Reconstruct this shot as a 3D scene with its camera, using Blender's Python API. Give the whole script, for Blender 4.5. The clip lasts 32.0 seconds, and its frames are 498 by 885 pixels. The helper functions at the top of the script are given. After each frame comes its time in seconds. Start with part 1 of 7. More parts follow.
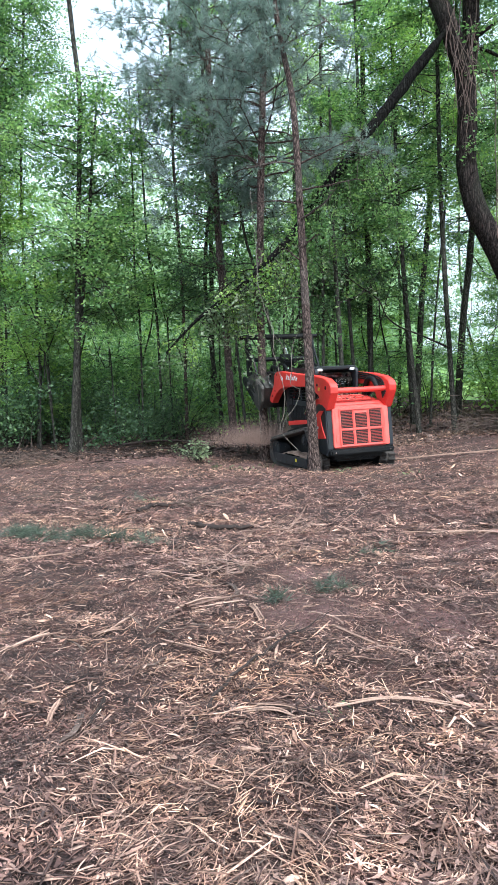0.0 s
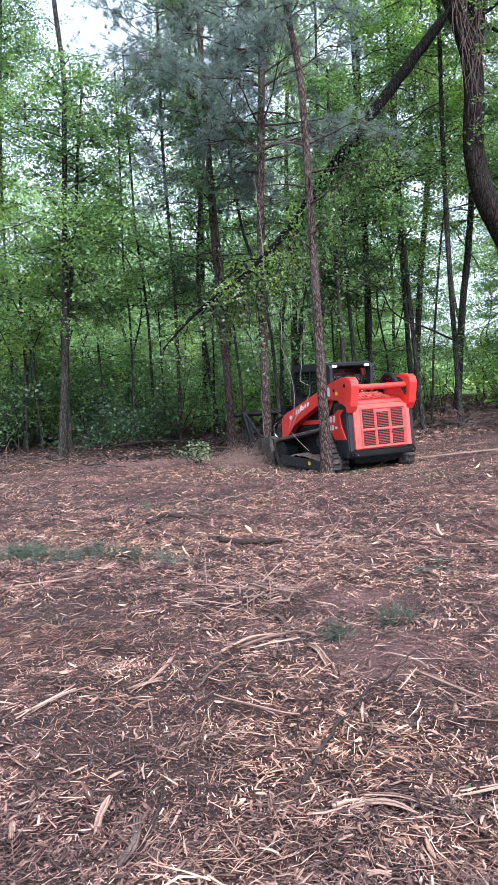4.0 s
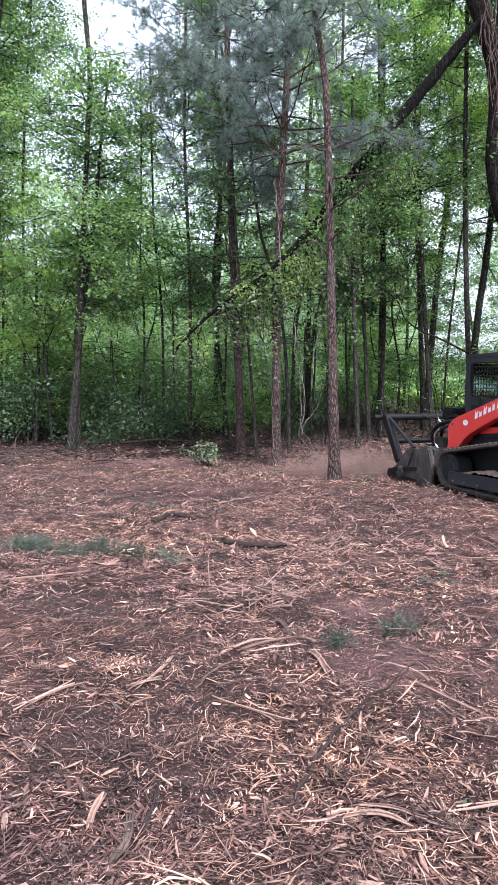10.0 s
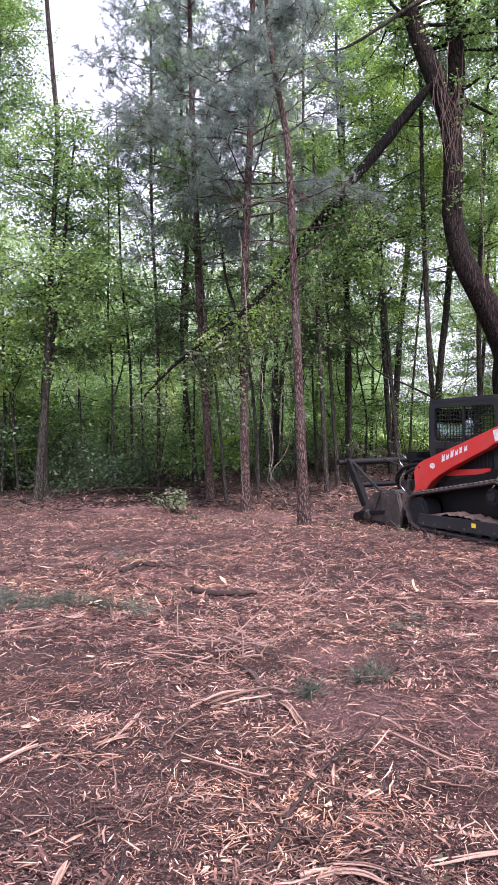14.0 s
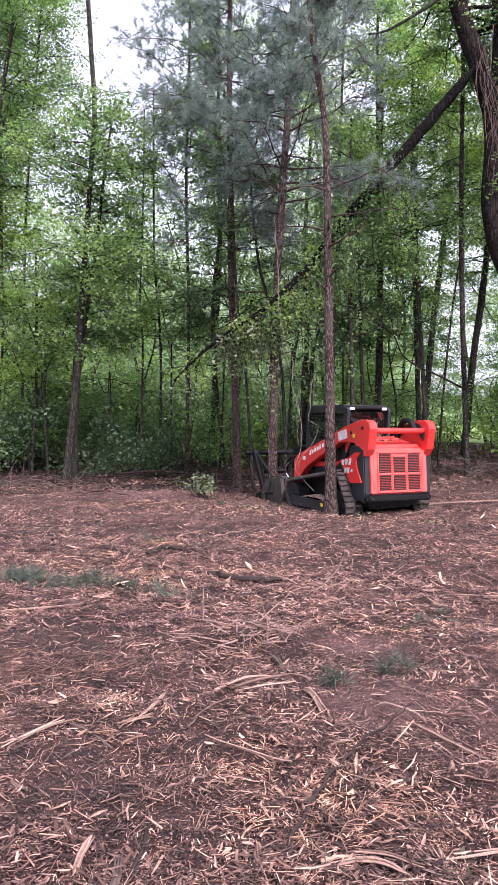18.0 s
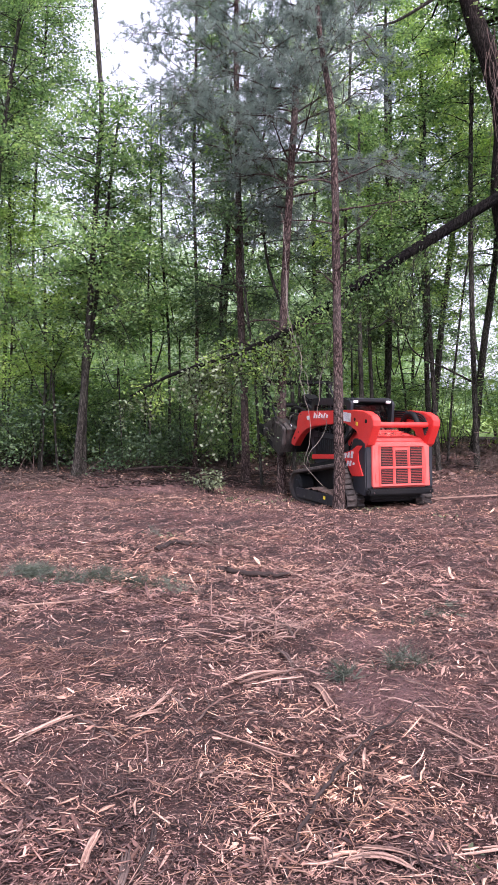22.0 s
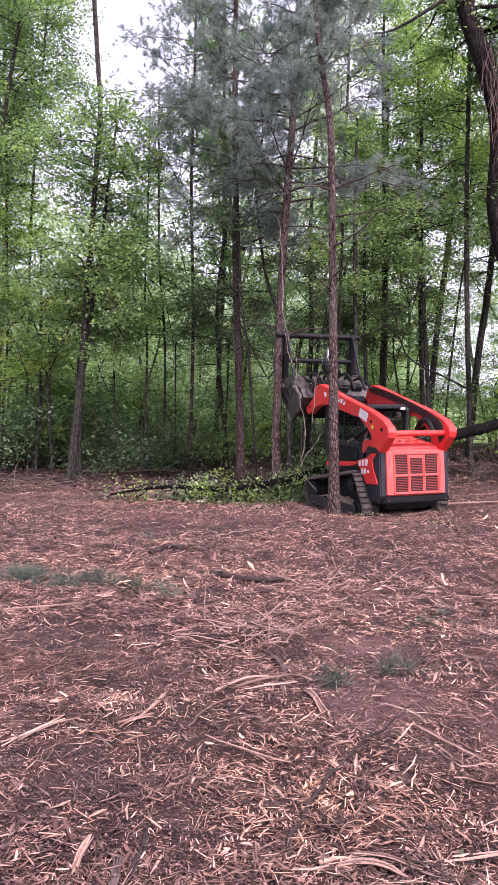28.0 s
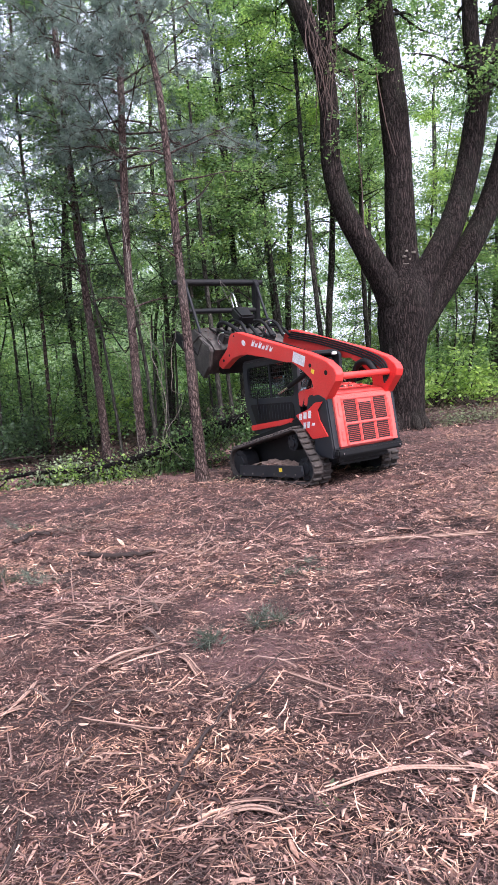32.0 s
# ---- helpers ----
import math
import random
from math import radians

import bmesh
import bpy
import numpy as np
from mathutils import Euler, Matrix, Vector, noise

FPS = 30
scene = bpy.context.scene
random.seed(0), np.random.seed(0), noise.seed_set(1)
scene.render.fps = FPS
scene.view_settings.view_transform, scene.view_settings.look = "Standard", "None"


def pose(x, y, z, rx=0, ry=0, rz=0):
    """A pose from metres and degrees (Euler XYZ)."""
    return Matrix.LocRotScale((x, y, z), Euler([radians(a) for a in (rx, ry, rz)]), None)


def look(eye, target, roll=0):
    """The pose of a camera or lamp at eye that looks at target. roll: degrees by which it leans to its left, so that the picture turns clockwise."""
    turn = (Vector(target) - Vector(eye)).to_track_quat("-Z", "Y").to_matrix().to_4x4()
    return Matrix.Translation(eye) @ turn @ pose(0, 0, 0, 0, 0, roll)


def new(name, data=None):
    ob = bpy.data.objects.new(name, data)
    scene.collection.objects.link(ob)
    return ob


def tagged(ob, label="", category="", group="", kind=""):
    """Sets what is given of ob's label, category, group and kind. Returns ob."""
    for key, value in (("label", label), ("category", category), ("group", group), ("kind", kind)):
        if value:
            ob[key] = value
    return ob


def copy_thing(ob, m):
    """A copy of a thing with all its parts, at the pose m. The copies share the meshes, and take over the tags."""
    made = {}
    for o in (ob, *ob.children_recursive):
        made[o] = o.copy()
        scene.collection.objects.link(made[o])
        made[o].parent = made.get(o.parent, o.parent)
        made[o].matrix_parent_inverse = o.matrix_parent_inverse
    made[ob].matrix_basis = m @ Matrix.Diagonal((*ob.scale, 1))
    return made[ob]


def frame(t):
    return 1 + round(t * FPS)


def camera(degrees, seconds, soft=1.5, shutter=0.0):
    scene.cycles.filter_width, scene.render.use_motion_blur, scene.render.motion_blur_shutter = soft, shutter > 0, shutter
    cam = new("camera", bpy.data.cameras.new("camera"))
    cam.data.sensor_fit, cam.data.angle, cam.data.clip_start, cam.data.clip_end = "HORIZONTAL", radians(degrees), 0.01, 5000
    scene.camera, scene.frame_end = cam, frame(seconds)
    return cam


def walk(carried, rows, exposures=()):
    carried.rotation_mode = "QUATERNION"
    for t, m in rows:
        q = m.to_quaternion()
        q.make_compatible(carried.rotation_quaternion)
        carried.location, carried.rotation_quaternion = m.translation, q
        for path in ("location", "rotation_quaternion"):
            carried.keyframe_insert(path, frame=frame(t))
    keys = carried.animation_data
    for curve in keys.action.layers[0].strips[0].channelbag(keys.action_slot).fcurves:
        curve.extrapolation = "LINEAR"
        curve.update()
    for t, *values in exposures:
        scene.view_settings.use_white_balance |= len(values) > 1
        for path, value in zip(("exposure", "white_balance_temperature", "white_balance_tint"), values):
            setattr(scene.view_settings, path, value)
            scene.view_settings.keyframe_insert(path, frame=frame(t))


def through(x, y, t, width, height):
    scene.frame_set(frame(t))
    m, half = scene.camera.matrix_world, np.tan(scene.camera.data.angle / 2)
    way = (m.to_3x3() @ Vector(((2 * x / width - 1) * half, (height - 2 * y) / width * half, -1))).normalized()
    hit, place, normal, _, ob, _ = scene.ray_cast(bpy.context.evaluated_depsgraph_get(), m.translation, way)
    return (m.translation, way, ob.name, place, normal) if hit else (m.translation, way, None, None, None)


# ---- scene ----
cam = camera(39.5, 32.0)
PATH = [
    (0, (0.628, -1.288, 1.726), (0.573, 0.703, 1.545), -2.0),
    (0.5, (0.43, -1.066, 1.733), (0.373, 0.928, 1.583), -2.2),
    (1, (0.261, -0.854, 1.753), (0.214, 1.141, 1.624), -2.3),
    (1.5, (0.227, -0.722, 1.749), (0.187, 1.273, 1.613), -2.4),
    (2, (0.137, -0.605, 1.758), (0.111, 1.389, 1.608), -2.7),
    (2.5, (0.099, -0.527, 1.774), (0.086, 1.467, 1.615), -2.6),
    (3, (0.112, -0.506, 1.784), (0.102, 1.487, 1.622), -2.7),
    (3.5, (0.12, -0.49, 1.773), (0.122, 1.503, 1.604), -2.6),
    (5.5, (0.124, -0.455, 1.754), (0.123, 1.525, 1.474), -2.9),
    (6, (0.119, -0.476, 1.763), (0.106, 1.506, 1.494), -2.5),
    (6.5, (0.106, -0.475, 1.759), (0.085, 1.509, 1.513), -2.0),
    (7, (0.108, -0.464, 1.758), (0.089, 1.524, 1.536), -1.5),
    (7.5, (0.13, -0.467, 1.757), (0.124, 1.522, 1.553), -1.1),
    (8, (0.129, -0.471, 1.758), (0.133, 1.52, 1.56), -0.8),
    (8.5, (0.107, -0.459, 1.757), (0.115, 1.531, 1.559), -0.5),
    (9, (0.103, -0.46, 1.756), (0.104, 1.53, 1.557), -0.2),
    (9.5, (0.106, -0.465, 1.758), (0.096, 1.525, 1.562), -0.1),
    (10, (0.111, -0.468, 1.759), (0.092, 1.523, 1.573), -0.1),
    (10.5, (0.111, -0.467, 1.76), (0.09, 1.526, 1.588), -0.2),
    (11, (0.106, -0.469, 1.761), (0.087, 1.526, 1.61), -0.2),
    (11.5, (0.115, -0.462, 1.763), (0.105, 1.534, 1.636), -0.1),
    (12, (0.118, -0.467, 1.768), (0.122, 1.53, 1.669), -0.2),
    (12.5, (0.122, -0.477, 1.778), (0.145, 1.522, 1.704), -0.3),
    (13, (0.132, -0.483, 1.776), (0.18, 1.515, 1.717), -0.4),
    (13.5, (0.128, -0.476, 1.774), (0.192, 1.522, 1.722), -0.7),
    (15.5, (0.142, -0.46, 1.764), (0.212, 1.537, 1.68), -1.0),
    (16, (0.137, -0.454, 1.764), (0.191, 1.543, 1.672), -0.8),
    (16.5, (0.137, -0.454, 1.765), (0.171, 1.543, 1.668), -0.6),
    (17, (0.132, -0.457, 1.764), (0.148, 1.541, 1.669), -0.2),
    (17.5, (0.117, -0.453, 1.766), (0.12, 1.544, 1.673), 0.3),
    (18, (0.106, -0.458, 1.766), (0.097, 1.54, 1.673), 0.7),
    (18.5, (0.099, -0.453, 1.767), (0.08, 1.545, 1.668), 0.9),
    (19, (0.107, -0.446, 1.767), (0.08, 1.551, 1.663), 0.8),
    (19.5, (0.113, -0.452, 1.771), (0.082, 1.545, 1.663), 0.5),
    (20, (0.123, -0.449, 1.766), (0.091, 1.547, 1.657), 0.3),
    (20.5, (0.128, -0.444, 1.762), (0.097, 1.553, 1.653), 0.1),
    (21, (0.12, -0.441, 1.76), (0.09, 1.555, 1.652), 0.2),
    (21.5, (0.118, -0.435, 1.762), (0.086, 1.562, 1.654), 0.2),
    (22, (0.122, -0.444, 1.764), (0.086, 1.553, 1.657), 0.4),
    (22.5, (0.125, -0.454, 1.775), (0.086, 1.543, 1.67), 0.4),
    (23, (0.123, -0.452, 1.77), (0.083, 1.545, 1.671), 0.5),
    (23.5, (0.123, -0.451, 1.769), (0.083, 1.547, 1.675), 0.5),
    (24, (0.12, -0.455, 1.774), (0.079, 1.543, 1.682), 0.7),
    (24.5, (0.125, -0.453, 1.773), (0.082, 1.544, 1.683), 0.8),
    (25, (0.125, -0.46, 1.773), (0.081, 1.537, 1.686), 1.0),
    (25.5, (0.119, -0.447, 1.772), (0.078, 1.551, 1.686), 1.2),
    (27.5, (0.121, -0.456, 1.771), (0.086, 1.541, 1.678), 1.4),
    (28, (0.119, -0.461, 1.776), (0.098, 1.537, 1.68), 1.0),
    (28.5, (0.131, -0.459, 1.771), (0.145, 1.538, 1.668), 0.3),
    (29, (0.158, -0.453, 1.766), (0.224, 1.543, 1.648), -0.8),
    (29.5, (0.191, -0.449, 1.757), (0.321, 1.541, 1.613), -2.0),
    (30, (0.212, -0.432, 1.74), (0.402, 1.551, 1.566), -3.0),
    (30.5, (0.212, -0.434, 1.744), (0.454, 1.542, 1.546), -3.6),
    (31, (0.232, -0.443, 1.743), (0.519, 1.526, 1.541), -4.0),
    (31.5, (0.245, -0.448, 1.742), (0.564, 1.516, 1.545), -4.1),
    (32, (0.25, -0.447, 1.739), (0.594, 1.514, 1.551), -4.2),
]
TINTS = ((0, 1, 5560, 2), (1, 1, 6000, 17), (2, 1, 6050, 26), (3, 1, 5807, 23), (6, 1, 5430, -4), (7, 1, 5680, 8), (9, 1, 5770, 21), (10, 1, 5730, 18), (11, 1, 5830, 18), (12, 1, 5880, 25), (13, 1, 5980, 31), (16, 0.93, 6220, 35), (18, 0.93, 6080, 31), (22, 0.93, 6040, 32), (23, 0.93, 6100, 36), (24, 0.93, 6180, 41), (25, 0.93, 6240, 42), (28, 0.93, 6200, 40), (30, 0.96, 6110, 36), (32, 1, 5920, 24))
walk(cam, [(t, look(eye, aim, roll)) for t, eye, aim, roll in PATH], TINTS)

# ---- world and light: bright overcast sky over a small clearing ----
SUN_EL, SUN_AZ = radians(50), radians(156)
world = bpy.data.worlds.new("overcast_sky")
scene.world = world
world.use_nodes = True
wn = world.node_tree.nodes
wl = world.node_tree.links
sky = wn.new("ShaderNodeTexSky")
sky.sky_type = "NISHITA"
sky.sun_disc = False
sky.sun_elevation, sky.sun_rotation = SUN_EL, SUN_AZ
sky.air_density, sky.dust_density, sky.ozone_density = 1.0, 6.0, 1.0
grey = wn.new("ShaderNodeMixRGB")
grey.blend_type = "MIX"
grey.inputs[0].default_value = 0.55
grey.inputs[2].default_value = (10.0, 10.6, 11.2, 1)
wl.new(sky.outputs[0], grey.inputs[1])
wl.new(grey.outputs[0], wn["Background"].inputs[0])
wn["Background"].inputs[1].default_value = 0.116
sun = new("sun", bpy.data.lights.new("sun", "SUN"))
sun.data.energy, sun.data.angle, sun.data.color = 3.1, radians(9), (1.0, 0.95, 0.88)
sun.matrix_basis = look((0, 0, 0), (-math.cos(SUN_EL) * math.sin(SUN_AZ), -math.cos(SUN_EL) * math.cos(SUN_AZ), -math.sin(SUN_EL)))


# ---- lie of the land ----
def smooth01(u):
    u = min(1.0, max(0.0, u))
    return u * u * (3 - 2 * u)


def gz(x, y):
    """Height of the ground: nearly level, with a rise to the east and a shallow dip at the wood's edge."""
    z = 0.30 * smooth01((x - 1.2) / 6.0) - 0.10 * smooth01((y - 10.0) / 4.0) + 0.12 * smooth01((y - 15.0) / 12.0)
    z += 0.03 * math.sin(0.9 * x + 0.4) * math.sin(0.7 * y + 1.0) * smooth01((abs(y - 1) - 2) / 6)
    return z


# ---- materials ----
def material(name, rough=0.6, metal=0.0):
    m = bpy.data.materials.new(name)
    m.use_nodes = True
    b = m.node_tree.nodes["Principled BSDF"]
    b.inputs["Roughness"].default_value, b.inputs["Metallic"].default_value = rough, metal
    return m, m.node_tree.nodes, m.node_tree.links, b


def ramp(nodes, stops):
    r = nodes.new("ShaderNodeValToRGB")
    e = r.color_ramp.elements
    while len(e) < len(stops):
        e.new(0.5)
    for k, (p, c) in enumerate(stops):
        e[k].position, e[k].color = p, (*c, 1)
    return r


def tex(nodes, links, kind, scale, detail=4.0, rough=0.55, stretch=None, space="Object"):
    co = nodes.new("ShaderNodeTexCoord")
    mp = nodes.new("ShaderNodeMapping")
    if stretch:
        mp.inputs["Scale"].default_value = stretch
    links.new(co.outputs[space], mp.inputs[0])
    n = nodes.new("ShaderNodeTex" + kind)
    n.inputs["Scale"].default_value = scale
    if kind == "Noise":
        n.inputs["Detail"].default_value, n.inputs["Roughness"].default_value = detail, rough
    links.new(mp.outputs[0], n.inputs["Vector"])
    return n


def bump(nodes, links, src, strength, dist, b, prev=None):
    u = nodes.new("ShaderNodeBump")
    u.inputs["Strength"].default_value, u.inputs["Distance"].default_value = strength, dist
    links.new(src, u.inputs["Height"])
    if prev is not None:
        links.new(prev.outputs[0], u.inputs["Normal"])
    links.new(u.outputs[0], b.inputs["Normal"])
    return u


def mixed(nodes, links, fac, a, b, blend="MIX"):
    m = nodes.new("ShaderNodeMixRGB")
    m.blend_type = blend
    for k, v in enumerate((fac, a, b)):
        if hasattr(v, "default_value"):
            links.new(v, m.inputs[k])
        else:
            m.inputs[k].default_value = v if k == 0 else (*v, 1)
    return m.outputs[0]


def mat_noisy(name, dark, light, scale=6.0, rough=0.6, metal=0.0, bumps=0.2, dist=0.01, stretch=None, fine=40.0):
    m, n, l, b = material(name, rough, metal)
    t1 = tex(n, l, "Noise", scale, 6, 0.6, stretch)
    t2 = tex(n, l, "Noise", fine, 4, 0.6, stretch)
    r = ramp(n, [(0.3, dark), (0.7, light)])
    l.new(t1.outputs["Fac"], r.inputs[0])
    r2 = ramp(n, [(0.3, (0.72, 0.72, 0.72)), (0.7, (1.2, 1.2, 1.2))])
    l.new(t2.outputs["Fac"], r2.inputs[0])
    l.new(mixed(n, l, 1.0, r.outputs[0], r2.outputs[0], "MULTIPLY"), b.inputs["Base Color"])
    bump(n, l, t2.outputs["Fac"], bumps, dist, b)
    return m


def mat_bark(name, dark, light, moss, ridge=9.0, depth=0.03, long=0.12):
    """Furrowed bark: long wavering ridges up the stem, broken across, a little lichen."""
    m, n, l, b = material(name, 0.95)
    b.inputs["Specular IOR Level"].default_value = 0.15
    warp = tex(n, l, "Noise", 5.0, 3, 0.6)
    co = n.new("ShaderNodeTexCoord")
    off = n.new("ShaderNodeVectorMath")
    off.operation = "MULTIPLY_ADD"
    l.new(warp.outputs["Color"], off.inputs[0])
    off.inputs[1].default_value = (0.12, 0.12, 0.1)
    l.new(co.outputs["Object"], off.inputs[2])
    mp = n.new("ShaderNodeMapping")
    mp.inputs["Scale"].default_value = (1, 1, long)
    l.new(off.outputs[0], mp.inputs[0])
    v = n.new("ShaderNodeTexVoronoi")
    v.feature = "DISTANCE_TO_EDGE"
    v.inputs["Scale"].default_value = ridge
    l.new(mp.outputs[0], v.inputs["Vector"])
    g = tex(n, l, "Noise", ridge * 2.2, 8, 0.7, (1, 1, 0.4))
    big = tex(n, l, "Noise", 1.1, 4, 0.6)
    rv = ramp(n, [(0.0, (0, 0, 0)), (0.3, (1, 1, 1))])
    l.new(v.outputs["Distance"], rv.inputs[0])
    rg = ramp(n, [(0.3, dark), (0.72, light)])
    l.new(g.outputs["Fac"], rg.inputs[0])
    c = mixed(n, l, rv.outputs[0], tuple(x * 0.35 for x in dark), rg.outputs[0])
    rm = ramp(n, [(0.5, (0, 0, 0)), (0.72, (0.55, 0.55, 0.55))])
    l.new(big.outputs["Fac"], rm.inputs[0])
    l.new(mixed(n, l, rm.outputs[0], c, moss), b.inputs["Base Color"])
    p = bump(n, l, rv.outputs[0], 0.8, depth, b)
    bump(n, l, g.outputs["Fac"], 0.6, depth * 0.7, b, p)
    return m


def mat_leaf(name, low, mid, high, through=0.4, rough=0.5, glow=(1.3, 1.35, 0.8)):
    """Thin leaves: each one its own tint, part of the light passes through."""
    m, n, l, b = material(name, rough)
    geo = n.new("ShaderNodeNewGeometry")
    big = tex(n, l, "Noise", 1.2, 5, 0.7)
    r = ramp(n, [(0.0, low), (0.5, mid), (1.0, high)])
    add = n.new("ShaderNodeMath")
    add.operation = "MULTIPLY_ADD"
    l.new(geo.outputs["Random Per Island"], add.inputs[0])
    add.inputs[1].default_value = 0.55
    half = n.new("ShaderNodeMath")
    half.operation = "MULTIPLY_ADD"
    l.new(big.outputs["Fac"], half.inputs[0])
    half.inputs[1].default_value, half.inputs[2].default_value = 2.1, -0.88
    l.new(half.outputs[0], add.inputs[2])
    l.new(add.outputs[0], r.inputs[0])
    l.new(r.outputs[0], b.inputs["Base Color"])
    tr = n.new("ShaderNodeBsdfTranslucent")
    l.new(mixed(n, l, 1.0, r.outputs[0], glow, "MULTIPLY"), tr.inputs[0])
    mx = n.new("ShaderNodeMixShader")
    mx.inputs[0].default_value = through
    l.new(b.outputs[0], mx.inputs[1])
    l.new(tr.outputs[0], mx.inputs[2])
    l.new(mx.outputs[0], n["Material Output"].inputs[0])
    return m


def mat_island(name, stops, rough=0.75, fine=60.0, stretch=None, bumps=0.3, patches=True):
    """Loose pieces, each with its own tint and a fibre grain."""
    m, n, l, b = material(name, rough)
    geo = n.new("ShaderNodeNewGeometry")
    r = ramp(n, stops)
    l.new(geo.outputs["Random Per Island"], r.inputs[0])
    g = tex(n, l, "Noise", fine, 4, 0.6, stretch)
    rg = ramp(n, [(0.3, (0.6, 0.6, 0.6)), (0.7, (1.15, 1.15, 1.15))])
    l.new(g.outputs["Fac"], rg.inputs[0])
    c = mixed(n, l, 1.0, r.outputs[0], rg.outputs[0], "MULTIPLY")
    if patches:
        # drifts of golden fresh wood between drifts of older, purplish wood
        big = tex(n, l, "Noise", 0.42, 5, 0.62, (0.7, 1.3, 1))
        rb = ramp(n, [(0.36, (0.62, 0.56, 0.62)), (0.5, (0.95, 0.92, 0.95)), (0.64, (1.2, 1.12, 1.0))])
        l.new(big.outputs["Fac"], rb.inputs[0])
        c = mixed(n, l, 1.0, c, rb.outputs[0], "MULTIPLY")
        tuft = tex(n, l, "Noise", 5.5, 3, 0.6)
        rt = ramp(n, [(0.38, (0.5, 0.48, 0.5)), (0.5, (0.95, 0.94, 0.94)), (0.64, (1.55, 1.5, 1.42))])
        l.new(tuft.outputs["Fac"], rt.inputs[0])
        c = mixed(n, l, 1.0, c, rt.outputs[0], "MULTIPLY")
    l.new(c, b.inputs["Base Color"])
    bump(n, l, g.outputs["Fac"], bumps, 0.004, b)
    return m


def mat_soil():
    m, n, l, b = material("mulched_soil", 0.95)
    a = tex(n, l, "Noise", 0.9, 8, 0.68)
    f = tex(n, l, "Noise", 90, 10, 0.9)
    r1 = ramp(n, [(0.36, (0.016, 0.0068, 0.0058)), (0.52, (0.05, 0.0225, 0.019)), (0.68, (0.135, 0.067, 0.057))])
    l.new(a.outputs["Fac"], r1.inputs[0])
    r2 = ramp(n, [(0.38, (0.22, 0.2, 0.2)), (0.5, (0.85, 0.82, 0.82)), (0.64, (2.3, 2.1, 2.05))])
    l.new(f.outputs["Fac"], r2.inputs[0])
    c = mixed(n, l, 1.0, r1.outputs[0], r2.outputs[0], "MULTIPLY")
    clod = tex(n, l, "Noise", 5.5, 4, 0.65)
    rc = ramp(n, [(0.38, (0.45, 0.43, 0.43)), (0.5, (0.95, 0.95, 0.95)), (0.64, (1.6, 1.55, 1.5))])
    l.new(clod.outputs["Fac"], rc.inputs[0])
    c = mixed(n, l, 1.0, c, rc.outputs[0], "MULTIPLY")
    # trodden fibres lying three ways
    high = None
    for k, (turn, tone) in enumerate(((0.3, (0.2, 0.115, 0.09)), (1.5, (0.14, 0.076, 0.062)), (2.5, (0.27, 0.165, 0.125)))):
        co = n.new("ShaderNodeTexCoord")
        mp = n.new("ShaderNodeMapping")
        mp.inputs["Rotation"].default_value = (0, 0, turn)
        mp.inputs["Location"].default_value = (k * 7.3, k * 3.1, k * 5.0)
        mp.inputs["Scale"].default_value = (0.28, 1, 1)
        l.new(co.outputs["Object"], mp.inputs[0])
        t = n.new("ShaderNodeTexNoise")
        t.inputs["Scale"].default_value, t.inputs["Detail"].default_value, t.inputs["Distortion"].default_value = 110, 3, 0.8
        l.new(mp.outputs[0], t.inputs["Vector"])
        r3 = ramp(n, [(0.57, (0, 0, 0)), (0.66, (0.32, 0.32, 0.32))])
        l.new(t.outputs["Fac"], r3.inputs[0])
        c = mixed(n, l, r3.outputs[0], c, tone)
        high = r3.outputs[0]
    # compacted paler clay where the tracks turned
    edge = tex(n, l, "Noise", 7.0, 6, 0.7)
    for cx, cy, r in ((0.9, 3.75, 0.62), (0.95, 4.7, 0.42), (2.75, 5.5, 0.75), (1.75, 3.4, 0.5), (-2.3, 15.0, 1.8), (0.9, 13.3, 1.5)):
        co = n.new("ShaderNodeTexCoord")
        far = n.new("ShaderNodeVectorMath")
        far.operation = "DISTANCE"
        l.new(co.outputs["Object"], far.inputs[0])
        far.inputs[1].default_value = (cx, cy, gz(cx, cy))
        sub = n.new("ShaderNodeMath")
        sub.operation = "MULTIPLY_ADD"
        l.new(edge.outputs["Fac"], sub.inputs[0])
        sub.inputs[1].default_value = 1.3 * r
        l.new(far.outputs["Value"], sub.inputs[2])
        rp = ramp(n, [(0.0, (0.6, 0.6, 0.6)), (1.0, (0, 0, 0))])
        mr = n.new("ShaderNodeMapRange")
        mr.inputs["From Min"].default_value, mr.inputs["From Max"].default_value = 0.95 * r, 1.5 * r
        l.new(sub.outputs[0], mr.inputs["Value"])
        l.new(mr.outputs["Result"], rp.inputs[0])
        c = mixed(n, l, rp.outputs[0], c, mixed(n, l, 1.0, (0.23, 0.132, 0.124), r2.outputs[0], "MULTIPLY"))
    l.new(c, b.inputs["Base Color"])
    p = bump(n, l, f.outputs["Fac"], 0.9, 0.03, b)
    bump(n, l, high, 0.5, 0.01, b, p)
    return m


